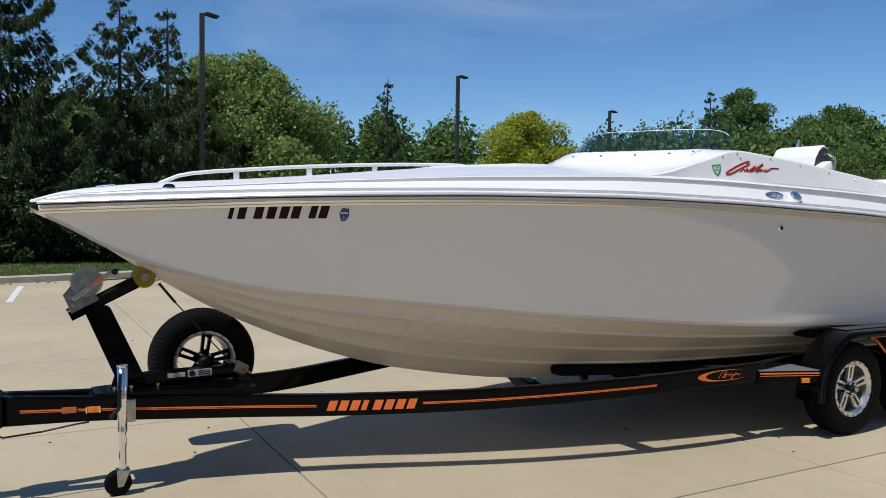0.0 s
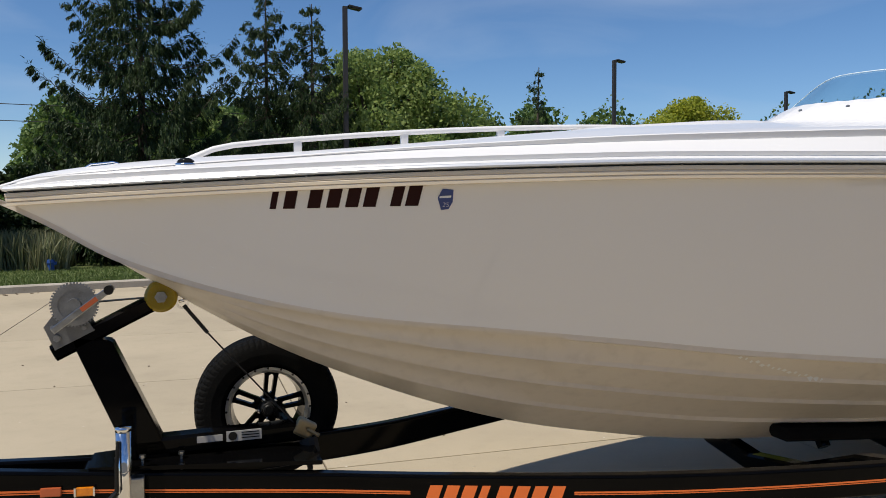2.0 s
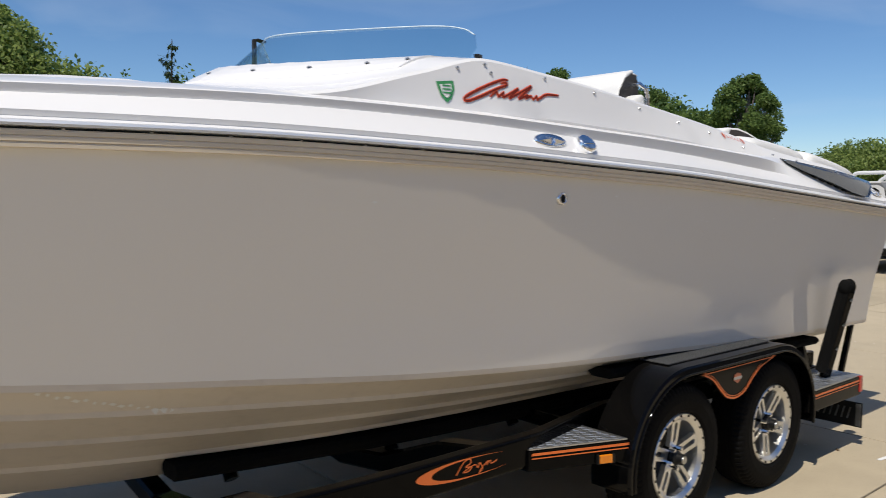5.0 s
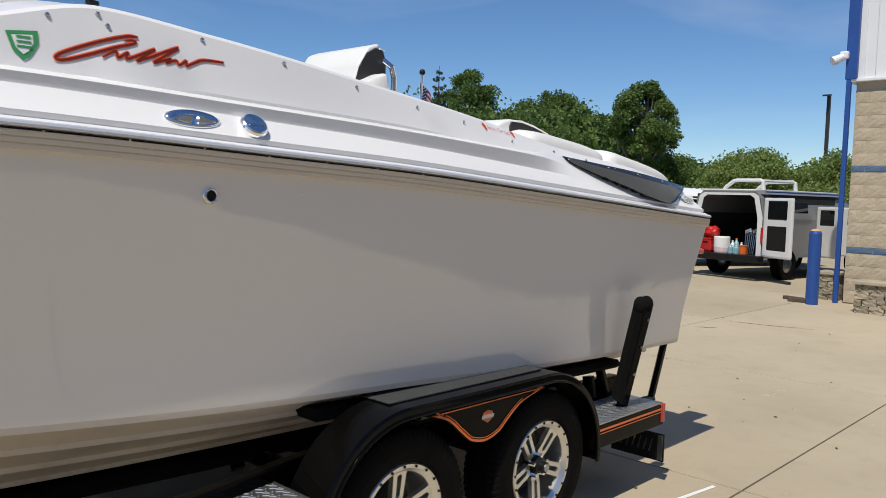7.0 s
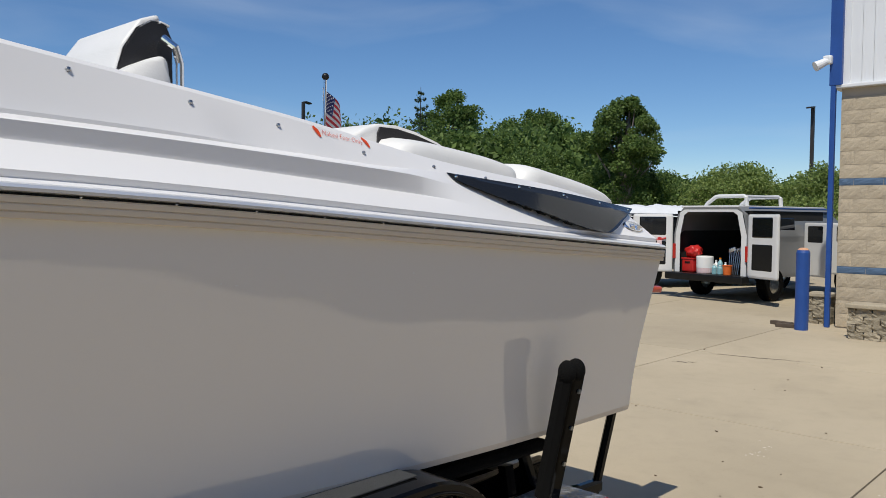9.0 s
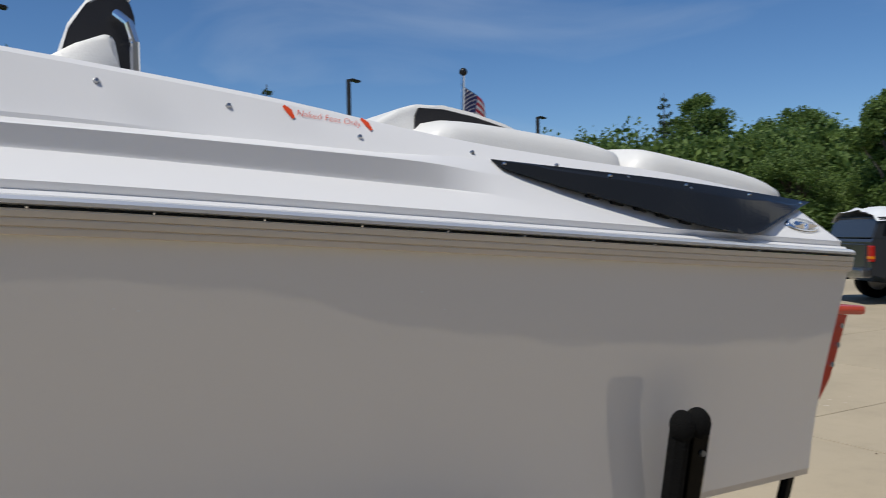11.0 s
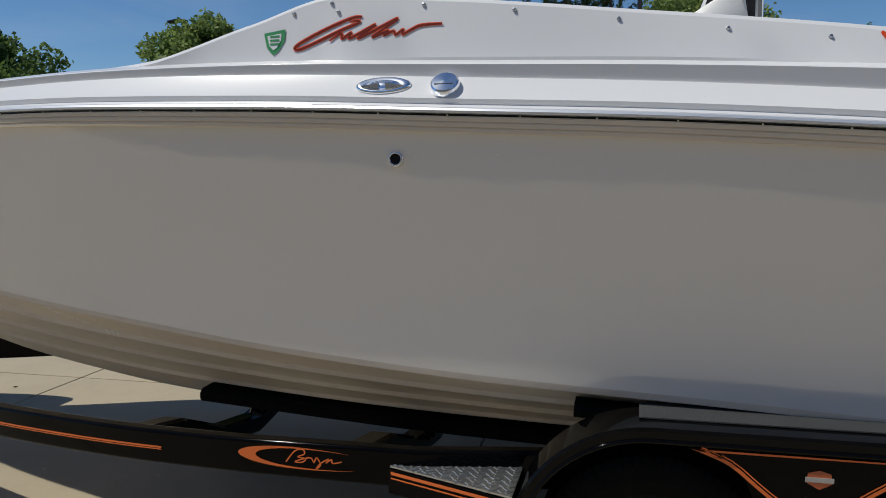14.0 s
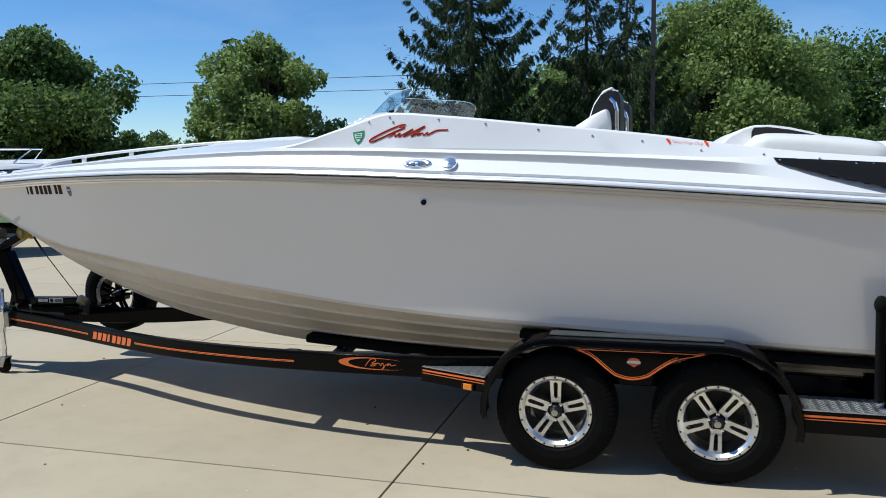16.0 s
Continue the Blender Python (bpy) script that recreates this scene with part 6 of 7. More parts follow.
for k, (x, y, h, w, m) in enumerate(((38.5, 16.5, 4.9, 6.0, LEAFD), (39.5, 11.5, 4.0, 6.0, LEAFM), (41.0, 8.0, 3.9, 6.0, LEAFM), (43.0, 4.6, 3.9, 6.0, LEAFM), (36.0, 20.0, 5.0, 6.0, LEAFD), (50.0, 34.0, 6.0, 9.0, LEAFD), (45.0, 27.0, 5.2, 8.0, LEAFD))):
    broadleaf(x, y, h, w, m, 34000, "leafy tree of the boundary hedge", 40 + k, 0.02, 0.062, lobes=90)


def far_woods():
    """A long belt of distant wood with an uneven top, as one mass of leaves."""
    rg = np.random.default_rng(5)
    cs, hearts = [], []
    for k in range(190):
        a = radians(rg.uniform(-75, 82))
        R = rg.uniform(52, 66)
        x, y = R * math.sin(a) + 3, R * math.cos(a) - 4
        h = (7.2 + 0.6 * math.sin(a * 9) + rg.normal(0, 0.5)) * R / 56 * (0.6 if a > 1.0 else 1.0 if a > 0.66 else 1.17 if a > -0.2 else 0.42)
        w = rg.uniform(2.0, 3.4)
        n = 1500
        d = rg.normal(size=(n, 3))
        d /= np.linalg.norm(d, axis=1, keepdims=True)
        p = d * rg.uniform(0.8, 1.03, (n, 1)) * np.array([w, w, h * 0.5]) * (1 + 0.16 * np.sin(d[:, :1] * 9 + k) * np.sin(d[:, 2:] * 8)) + np.array([x, y, h * 0.5])
        cs.append(p)
        d = rg.normal(size=(1800, 3))
        d /= np.linalg.norm(d, axis=1, keepdims=True)
        hearts.append(d * rg.uniform(0.45, 0.97, (1800, 1)) * np.array([w, w, h * 0.5]) + np.array([x, y, h * 0.5]))
    v, f = leaf_quads(np.concatenate(cs), None, 0.135, rg)
    v2, f2 = leaf_quads(np.concatenate(hearts), None, 0.25, rg)
    ob = np_part("far_woods", np.concatenate([v, v2]), np.concatenate([f, f2 + len(v)]), LEAFD, None)
    tagged(ob, "belt of distant dark green woodland", "woods", kind="stuff")


far_woods()


# line of the kerb between the concrete and the lawn
VERGE = [(-120, 10.0), (-14, 10.0), (-8.0, 11.7), (-2.6, 13.35), (0.3, 14.15), (7.0, 16.3), (14.0, 18.4), (24.0, 18.8), (34.0, 12.0), (36.5, 9.5), (120, 9.5)]


def verge_y(x):
    return np.interp(x, [p[0] for p in VERGE], [p[1] for p in VERGE])


def reeds():
    rg = np.random.default_rng(8)
    n = 14000
    x = rg.uniform(-14, -2.2, n)
    y = 17.6 + rg.uniform(0, 2.8, n) + 0.2 * np.sin(3 * x)
    keep = x < -2.5 + 0.2 * np.sin(5 * y)
    x, y = x[keep], y[keep]
    n = len(x)
    h = rg.uniform(0.6, 1.05, n)
    a = rg.uniform(0, 2 * math.pi, n)
    w = 0.018
    lean = rg.normal(0, 0.16, (n, 2))
    base = np.stack([x, y, np.full(n, 0.12)], 1)
    side = np.stack([np.cos(a) * w, np.sin(a) * w, 0 * a], 1)
    mid = base + np.stack([lean[:, 0] * 0.4, lean[:, 1] * 0.4, h * 0.6], 1)
    tip = base + np.stack([lean[:, 0], lean[:, 1], h], 1)
    v = np.stack([base - side, base + side, mid + side, mid - side, tip], 1).reshape(-1, 3)
    i = np.arange(n) * 5
    faces = [(a, a + 1, a + 2, a + 3) for a in i.tolist()] + [(a + 3, a + 2, a + 4) for a in i.tolist()]
    me = bpy.data.meshes.new("reed_bed")
    me.from_pydata(v.tolist(), [], faces)
    me.materials.append(REED)
    tagged(new("reed_bed", me), "bed of tall pale green reeds behind the lawn", "reeds", kind="stuff")


reeds()


def grass_blades():
    rg = np.random.default_rng(9)
    n = 26000
    x = rg.uniform(-9, 5, n)
    y = verge_y(x) + 0.16 + rg.uniform(0, 1, n) ** 1.4 * 4.3
    h = rg.uniform(0.03, 0.075, n)
    a = rg.uniform(0, 2 * math.pi, n)
    w = 0.008
    base = np.stack([x, y, np.full(n, 0.13)], 1)
    side = np.stack([np.cos(a) * w, np.sin(a) * w, 0 * a], 1)
    tip = base + np.stack([rg.normal(0, 0.025, n), rg.normal(0, 0.025, n), h], 1)
    v = np.stack([base - side, base + side, tip], 1).reshape(-1, 3)
    np_ob = np_part("grass", v, np.arange(3 * n).reshape(n, 3), BLADE, None)
    tagged(np_ob, "mown green grass verge beyond the kerb", "grass", kind="stuff")


grass_blades()

# under-storey that closes the foot of the spruces
for k, (x, y, h, w) in enumerate(((-3.6, 21.5, 2.9, 3.6), (0.2, 20.5, 3.2, 4.0), (3.2, 22.5, 3.2, 4.4), (6.5, 26.0, 3.4, 4.5), (-6.4, 24.0, 2.2, 4.0), (10.5, 29.5, 3.0, 5.0), (14.5, 31.5, 3.0, 5.0))):
    broadleaf(x, y, h, w, PINE if k < 4 else LEAFD, 15000, "dense dark shrub below the spruces", 60 + k, 0.0, 0.085, "shrub", 30)

for k, (x, y, h, w) in enumerate(((-0.5, 19.0, 2.5, 3.2), (1.8, 19.4, 2.5, 3.4), (-3.6, 21.8, 2.4, 3.4), (4.2, 20.2, 2.4, 3.4), (-6.6, 21.5, 1.9, 3.4))):
    broadleaf(x, y, h, w, LEAFD if k == 4 else PINE, 16000, "low dark bush at the edge of the lawn", 90 + k, 0.0, 0.07, "bush", 40)

# utility pole and overhead lines
up_ = thing("utility_pole", "weathered utility pole with a cross arm", "utility pole", (30.5, 47.0, 0))
bm = bmesh.new()
tube(bm, [(0, 0, 0), (0, 0, 5.4)], [0.14, 0.1], 10)
part("pole", bm, WOODP, up_)
bm = bmesh.new()
box(bm, (0, 0, 4.9), (1.8, 0.1, 0.12))
part("cross_arm", bm, WOODP, up_)
bm = bmesh.new()
for z in (8.0, 7.2):
    tube(bm, [(-70, 42, z - 0.3), (-30, 40.5, z - 0.9), (10, 39, z - 1.6), (30.5, 47, 5.0)], 0.02, 5)
tagged(part("overhead_cable", bm, SATIN), "two thin black overhead cables", "cable")

# small blue standpipe at the edge of the lawn
sp = thing("standpipe", "small blue utility marker standing in grass", "marker", (-2.68, 17.5, 0.13))
bm = bmesh.new()
lathe(bm, [(0, 0), (0.085, 0), (0.08, 0.16), (0.1, 0.18), (0.085, 0.25), (0, 0.29)], 16, (0, 0, 0), "z")
part("post", bm, BLUEP, sp)
bm = bmesh.new()
box(bm, (0.1, 0, 0.17), (0.08, 0.08, 0.08), None, 0.015)
part("cap", bm, BLUEP, sp)

# ---------------------------------------------------------------- building corner, bollard, low wall
XW, YC = 17.0, 0.82
bd = thing("building", "commercial building corner of tan split-face block with blue bands", "building", (0, 0, 0))
bm = bmesh.new()
box(bm, (XW + 3.06, YC - 7.06, 1.78), (6.0, 14.0, 3.56))
part("wall_core", bm, MORTAR, bd)
bm = bmesh.new()
for k in range(90):
    y = YC - 0.02 - 14 * (k + 0.5) / 90
    box(bm, (XW + 0.03 + 3, y, 5.8), (6.01 if k % 4 else 6.04, 14 / 90 * 1.02, 4.4))
part("upper_siding", bm, PANELW, bd, "white ribbed metal siding")
bm = bmesh.new()
box(bm, (XW + 3.0, YC - 7.0, 3.585), (6.1, 14.1, 0.05), None, 0.01)
part("wall_coping", bm, PANELW, bd)
bm = bmesh.new()
box(bm, (XW - 0.03, YC + 0.03, 1.8), (0.07, 0.07, 3.6), None, 0.008)
box(bm, (XW - 0.02, YC + 0.0, 5.8), (0.10, 0.17, 4.4), None, 0.008)
part("corner_trim", bm, BLUEP, bd, "blue painted downpipe trim at the corner")
lampw = bmesh.new()
box(lampw, (XW - 0.10, YC + 0.10, 3.98), (0.10, 0.13, 0.13), None, 0.03)
tube(lampw, [(XW - 0.1, YC + 0.1, 3.97), (XW - 0.22, YC + 0.24, 3.88)], [0.05, 0.075], 14)
part("flood_lamp", lampw, PANELW, bd, "white wall flood lamp")

bl = thing("bollard", "blue painted steel bollard on the concrete", "bollard", (16.4, 1.03, 0))
bm = bmesh.new()
lathe(bm, [(0, 0), (0.095, 0), (0.095, 1.13), (0.08, 1.17), (0.04, 1.195), (0, 1.2)], 24, (0, 0, 0), "z")
part("post", bm, BLUEP, bl, smooth=False)
bm = bmesh.new()
lathe(bm, [(0, 1.17), (0.082, 1.17), (0.05, 1.2), (0, 1.205)], 20, (0, 0, 0), "z")
part("concrete_fill", bm, mat("orange_faded_cap", (0.55, 0.30, 0.18), 0.8), bl)


# ---------------------------------------------------------------- vans
def vehicle_wheel(parent, x, y, r, w, hub):
    bm = bmesh.new()
    lathe(bm, [(r * 0.55, -w / 2), (r * 0.9, -w / 2 * 1.03), (r, -w / 2 * 0.8), (r, w / 2 * 0.8), (r * 0.9, w / 2 * 1.03), (r * 0.55, w / 2)], 28, (0, 0, 0), "y")
    t = part("wheel", bm, RUBBER, parent, loc=(x, y, r))
    bm = bmesh.new()
    lathe(bm, [(0, -w / 2 * 0.9), (r * 0.3, -w / 2 * 0.95), (r * 0.56, -w / 2 * 0.8), (r * 0.56, w / 2 * 0.8), (r * 0.3, w / 2 * 0.95), (0, w / 2 * 0.9)], 20, (0, 0, 0), "y")
    part("rim", bm, hub, t)


VAN_AT, VAN_TURN, VAN_SIZE = (19.53, 3.85, 0), radians(-12), 0.9


def van():
    """A white work van seen from behind with both rear doors open; local x points forward."""
    e = thing("van", "white work van with open rear doors and tools inside", "van", VAN_AT)
    e.rotation_euler = (0, 0, VAN_TURN)
    e.scale = (VAN_SIZE,) * 3
    L, W, H0, H1 = 5.2, 1.98, 0.52, 2.05
    shell = bmesh.new()

    def sec(x, w, z0, z1):
        r = 0.16
        return [(x, -w, z0), (x, -w, z0 + 0.9), (x, -w + 0.10, z1 - r), (x, -w + 0.10 + r, z1), (x, w - 0.10 - r, z1), (x, w - 0.10, z1 - r), (x, w, z0 + 0.9), (x, w, z0)]
    outer = [sec(0.0, 0.97, H0, H1), (sec(0.3, 0.99, H0, H1 + 0.02)), sec(3.4, 0.99, H0, H1 + 0.02), sec(4.2, 0.96, H0, 1.45), sec(5.1, 0.90, H0, 1.2)]
    loft(shell, outer, closed=False, caps=False)
    shell.faces.ensure_lookup_table()
    front = [shell.verts.new(p) for p in outer[-1]]
    shell.faces.new(front)
    body = part("body", shell, VANG, e, "van sides in grey, their shade put into the colour")
    m = body.modifiers.new("thick", "SOLIDIFY")
    m.thickness = 0.05
    bm = bmesh.new()
    ring = [(-0.92, H0 + 0.02), (0.92, H0 + 0.02), (0.92, 1.45), (0.80, 1.93), (0.68, 2.0), (-0.68, 2.0), (-0.80, 1.93), (-0.92, 1.45)]
    inn = [(y * 0.86, z * 0.955 + 0.035) for y, z in ring]
    a = [bm.verts.new((-0.012, y, z)) for y, z in ring]
    b = [bm.verts.new((-0.012, y, z)) for y, z in inn]
    for i in range(8):
        bm.faces.new((a[i], a[(i + 1) % 8], b[(i + 1) % 8], b[i]))
    part("rear_frame", bm, VANW, body)
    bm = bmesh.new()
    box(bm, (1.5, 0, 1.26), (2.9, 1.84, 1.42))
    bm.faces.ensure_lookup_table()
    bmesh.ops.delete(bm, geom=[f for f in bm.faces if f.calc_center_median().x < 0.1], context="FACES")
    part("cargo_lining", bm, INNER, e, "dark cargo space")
    for sgn in (-1, 1):
        hinge = Matrix.Translation((-0.03, sgn * 0.97, 0)) @ Matrix.Rotation(-sgn * radians(145 if sgn > 0 else 163), 4, "Z")
        bm = bmesh.new()
        box(bm, (0.0, -sgn * 0.46, 1.23), (0.07, 0.90, 1.34), None, 0.05)
        bmesh.ops.transform(bm, matrix=hinge, verts=bm.verts)
        d = part("rear_door", bm, VANW, e)
        for z, h, mt, nm in ((1.62, 0.44, TINT, "door_window"), (1.0, 0.56, SATIN, "door_pocket")):
            bm = bmesh.new()
            box(bm, (0.0, -sgn * 0.46, z), (0.082, 0.62, h), None, 0.03)
            bmesh.ops.transform(bm, matrix=hinge, verts=bm.verts)
            part(nm, bm, mt, d)
        bm = bmesh.new()
        box(bm, (0.045 if sgn > 0 else -0.045, -sgn * 0.72, 1.3), (0.04, 0.05, 0.22), None, 0.01)
        bmesh.ops.transform(bm, matrix=hinge, verts=bm.verts)
        part("door_handle", bm, VANW, d)
    bm = bmesh.new()
    box(bm, (-0.14, 0, 0.50), (0.26, 2.02, 0.16), None, 0.03)
    part("rear_bumper", bm, SATIN, e, "dark step bumper")
    for sgn in (-1, 1):
        bm = bmesh.new()
        box(bm, (-0.02, sgn * 0.94, 1.05), (0.05, 0.07, 0.34), None, 0.01)
        part("tail_lamp", bm, REDL, e)
        for x in (0.95, 4.15):
            vehicle_wheel(e, x, sgn * 0.88, 0.37, 0.24, GALV)
        bm = bmesh.new()
        box(bm, (1.2, sgn * 0.94, 1.62), (1.1, 0.03, 0.42), (sgn * 6, 0, 0), 0.02)
        part("side_window", bm, TINT, e)
    for x, w, turn in ((2.1, 0.72, -20), (3.15, 1.0, 0)):
        hinge = Matrix.Translation((x, -0.99, 0)) @ Matrix.Rotation(radians(turn), 4, "Z")
        bm = bmesh.new()
        box(bm, (0, -w / 2, 1.13), (0.07, w, 1.2), None, 0.04)
        bmesh.ops.transform(bm, matrix=hinge, verts=bm.verts)
        d = part("side_door", bm, VANW, e, "white side door standing open")
        bm = bmesh.new()
        box(bm, (0, -w / 2, 1.47), (0.084, w * 0.66, 0.38), None, 0.03)
        bmesh.ops.transform(bm, matrix=hinge, verts=bm.verts)
        part("door_window", bm, TINT, d)
    bm = bmesh.new()
    box(bm, (1.75, -0.90, H1 - 0.02), (3.2, 0.12, 0.03), None, 0.01)
    part("roof_stripe", bm, BLUEP, e)
    bm = bmesh.new()
    box(bm, (1.7, 0.04, H1 + 0.012), (3.4, 1.50, 0.05), None, 0.02)
    part("roof_panel", bm, VANW, e, "white roof")
    # Dark sheet paints the doorway's shade; the body has no hole here.
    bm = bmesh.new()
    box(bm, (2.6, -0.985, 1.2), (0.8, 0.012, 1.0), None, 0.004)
    part("doorway_shade", bm, INNER, e, "dark sheet standing for the shaded side doorway")
    for x in (0.45, 1.75):
        bm = bmesh.new()
        tube(bm, [(x, 0.48, H1), (x, 0.40, H1 + 0.10), (x, 0.20, H1 + 0.235), (x, 0.12, H1 + 0.25), (x, -0.52, H1 + 0.25), (x, -0.58, H1 + 0.22), (x, -0.60, H1)], 0.045, 10)
        part("roof_rack_hoop", bm, VANW, e, "white tubular roof rack hoop")
    bm = bmesh.new()
    tube(bm, [(0.45, -0.55, H1 + 0.24), (1.75, -0.55, H1 + 0.24)], 0.035, 8)
    part("roof_rack_bar", bm, VANW, e)
    return e


van()


def cargo(name, label, cat, items):
    e = thing(name, label, cat)
    e.matrix_world = Matrix.Translation(VAN_AT) @ Matrix.Rotation(VAN_TURN, 4, "Z") @ Matrix.Scale(VAN_SIZE, 4)
    for nm, c, s, mt in items:
        bm = bmesh.new()
        box(bm, c, s, None, min(s) * 0.12)
        part(nm, bm, mt, e)


cargo("red_crate", "red plastic crate on the van floor", "crate", (("crate", (0.25, 0.66, 0.73), (0.3, 0.32, 0.30), REDB), ("crate_rim", (0.25, 0.66, 0.885), (0.32, 0.34, 0.03), REDB), ("handle_slot", (0.095, 0.66, 0.80), (0.012, 0.14, 0.035), SATIN)))


def in_van(name, label, cat):
    e = thing(name, label, cat)
    e.matrix_world = Matrix.Translation(VAN_AT) @ Matrix.Rotation(VAN_TURN, 4, "Z") @ Matrix.Scale(VAN_SIZE, 4)
    return e


def door_items():
    """Cloths and a red cord hanging on the inside of the open left rear door."""
    hinge = Matrix.Translation((-0.03, 0.97, 0)) @ Matrix.Rotation(-radians(145), 4, "Z")
    e = in_van("hanging_cloths", "red cord with small cloths hanging on the van door", "cloths")
    bm = bmesh.new()
    tube(bm, [(0.06, -0.16, 1.34), (0.06, -0.34, 1.30), (0.06, -0.55, 1.31), (0.06, -0.82, 1.35)], 0.022, 8)
    bmesh.ops.transform(bm, matrix=hinge, verts=bm.verts)
    part("cord", bm, REDB, e)
    for y, z, w, h, m, nm in ((-0.80, 1.17, 0.10, 0.24, TEALB, "pale_cloth"), (-0.30, 1.22, 0.11, 0.16, PINKB, "pink_cloth"), (-0.30, 1.32, 0.09, 0.08, REDB, "red_cloth"), (-0.77, 1.52, 0.05, 0.10, AMBER, "yellow_tag"), (-0.84, 1.34, 0.05, 0.07, AMBER, "yellow_clip")):
        bm = bmesh.new()
        box(bm, (0.065, y, z), (0.03, w, h), (4, 0, 0), 0.012)
        bmesh.ops.transform(bm, matrix=hinge, verts=bm.verts)
        part(nm, bm, m, e)


door_items()


def crumpled(c, s, seed):
    """A soft lump of cloth with folds."""
    rg = np.random.default_rng(seed)
    bm = bmesh.new()
    bmesh.ops.create_icosphere(bm, subdivisions=3, radius=1)
    for p in bm.verts:
        k = 1 + 0.16 * math.sin(5 * p.co.x + seed) * math.sin(6 * p.co.z) + 0.12 * math.sin(9 * p.co.y + 4 * p.co.z) + rg.normal(0, 0.02)
        p.co = Vector((c[0] + p.co.x * s[0] * k, c[1] + p.co.y * s[1] * k, c[2] + p.co.z * s[2] * k))
    return bm


e = in_van("red_bag", "crumpled red cloth bag on the crate", "bag")
part("bag_body", crumpled((0.3, 0.64, 1.045), (0.16, 0.2, 0.14), 3), REDB, e, smooth=True)
part("bag_flap", crumpled((0.22, 0.52, 1.02), (0.08, 0.1, 0.1), 6), REDB, e, smooth=True)
e = in_van("cooler_box", "round translucent white tub with a pink base", "tub")
for nm, m, prof in (("tub_base", PINKB, [(0, 0.575), (0.175, 0.575), (0.18, 0.60), (0.183, 0.69), (0, 0.69)]), ("tub", WHITED, [(0, 0.692), (0.184, 0.692), (0.19, 0.93), (0.18, 0.955), (0, 0.955)])):
    bm = bmesh.new()
    lathe(bm, prof, 24, (0.22, 0.28, 0), "z")
    part(nm, bm, m, e)
for k, (x, y, z0, r, h, m) in enumerate(((0.18, 0.0, 0.57, 0.055, 0.22, TEALB), (0.22, -0.12, 0.57, 0.06, 0.2, TEALB), (0.32, -0.05, 0.57, 0.06, 0.36, TEALB), (0.34, 0.07, 0.57, 0.05, 0.3, WHITED), (0.3, -0.2, 0.57, 0.05, 0.27, WHITED))):
    e = in_van("bottle", "plastic bottle standing on the van floor" if m is WHITED else "pale teal plastic bottle on the van floor", "bottle")
    bm = bmesh.new()
    lathe(bm, [(0, z0), (r, z0), (r, z0 + h * 0.65), (r * 0.4, z0 + h * 0.85), (r * 0.4, z0 + h * 0.9), (0, z0 + h * 0.9)], 16, (x, y, 0), "z")
    part("bottle_body", bm, m, e)
    bm = bmesh.new()
    lathe(bm, [(0, z0 + h * 0.9), (r * 0.45, z0 + h * 0.9), (r * 0.45, z0 + h), (0, z0 + h)], 12, (x, y, 0), "z")
    part("bottle_cap", bm, AMBER if k == 2 else WHITED, e)
e = in_van("orange_bucket", "small orange bucket at the van sill", "bucket")
bm = bmesh.new()
lathe(bm, [(0, 0.575), (0.085, 0.575), (0.105, 0.76), (0.112, 0.765), (0.112, 0.785), (0.1, 0.785), (0.09, 0.62), (0, 0.61)], 20, (0.14, -0.36, 0), "z")
part("bucket_body", bm, ORANGE, e)
for k in range(6):
    e = in_van("tool", "grey steel tool standing among the van's load", "tool")
    bm = bmesh.new()
    tube(bm, [(0.42, -0.2 - 0.045 * k, 0.57), (0.5, -0.17 - 0.055 * k, 1.05 + 0.02 * (k % 3))], 0.014, 8)
    part("tool_handle", bm, GALV, e)
    bm = bmesh.new()
    box(bm, (0.505, -0.168 - 0.055 * k, 1.09 + 0.02 * (k % 3)), (0.03, 0.05, 0.09), (0, 0, 15 * k), 0.008)
    part("tool_head", bm, STEEL, e)


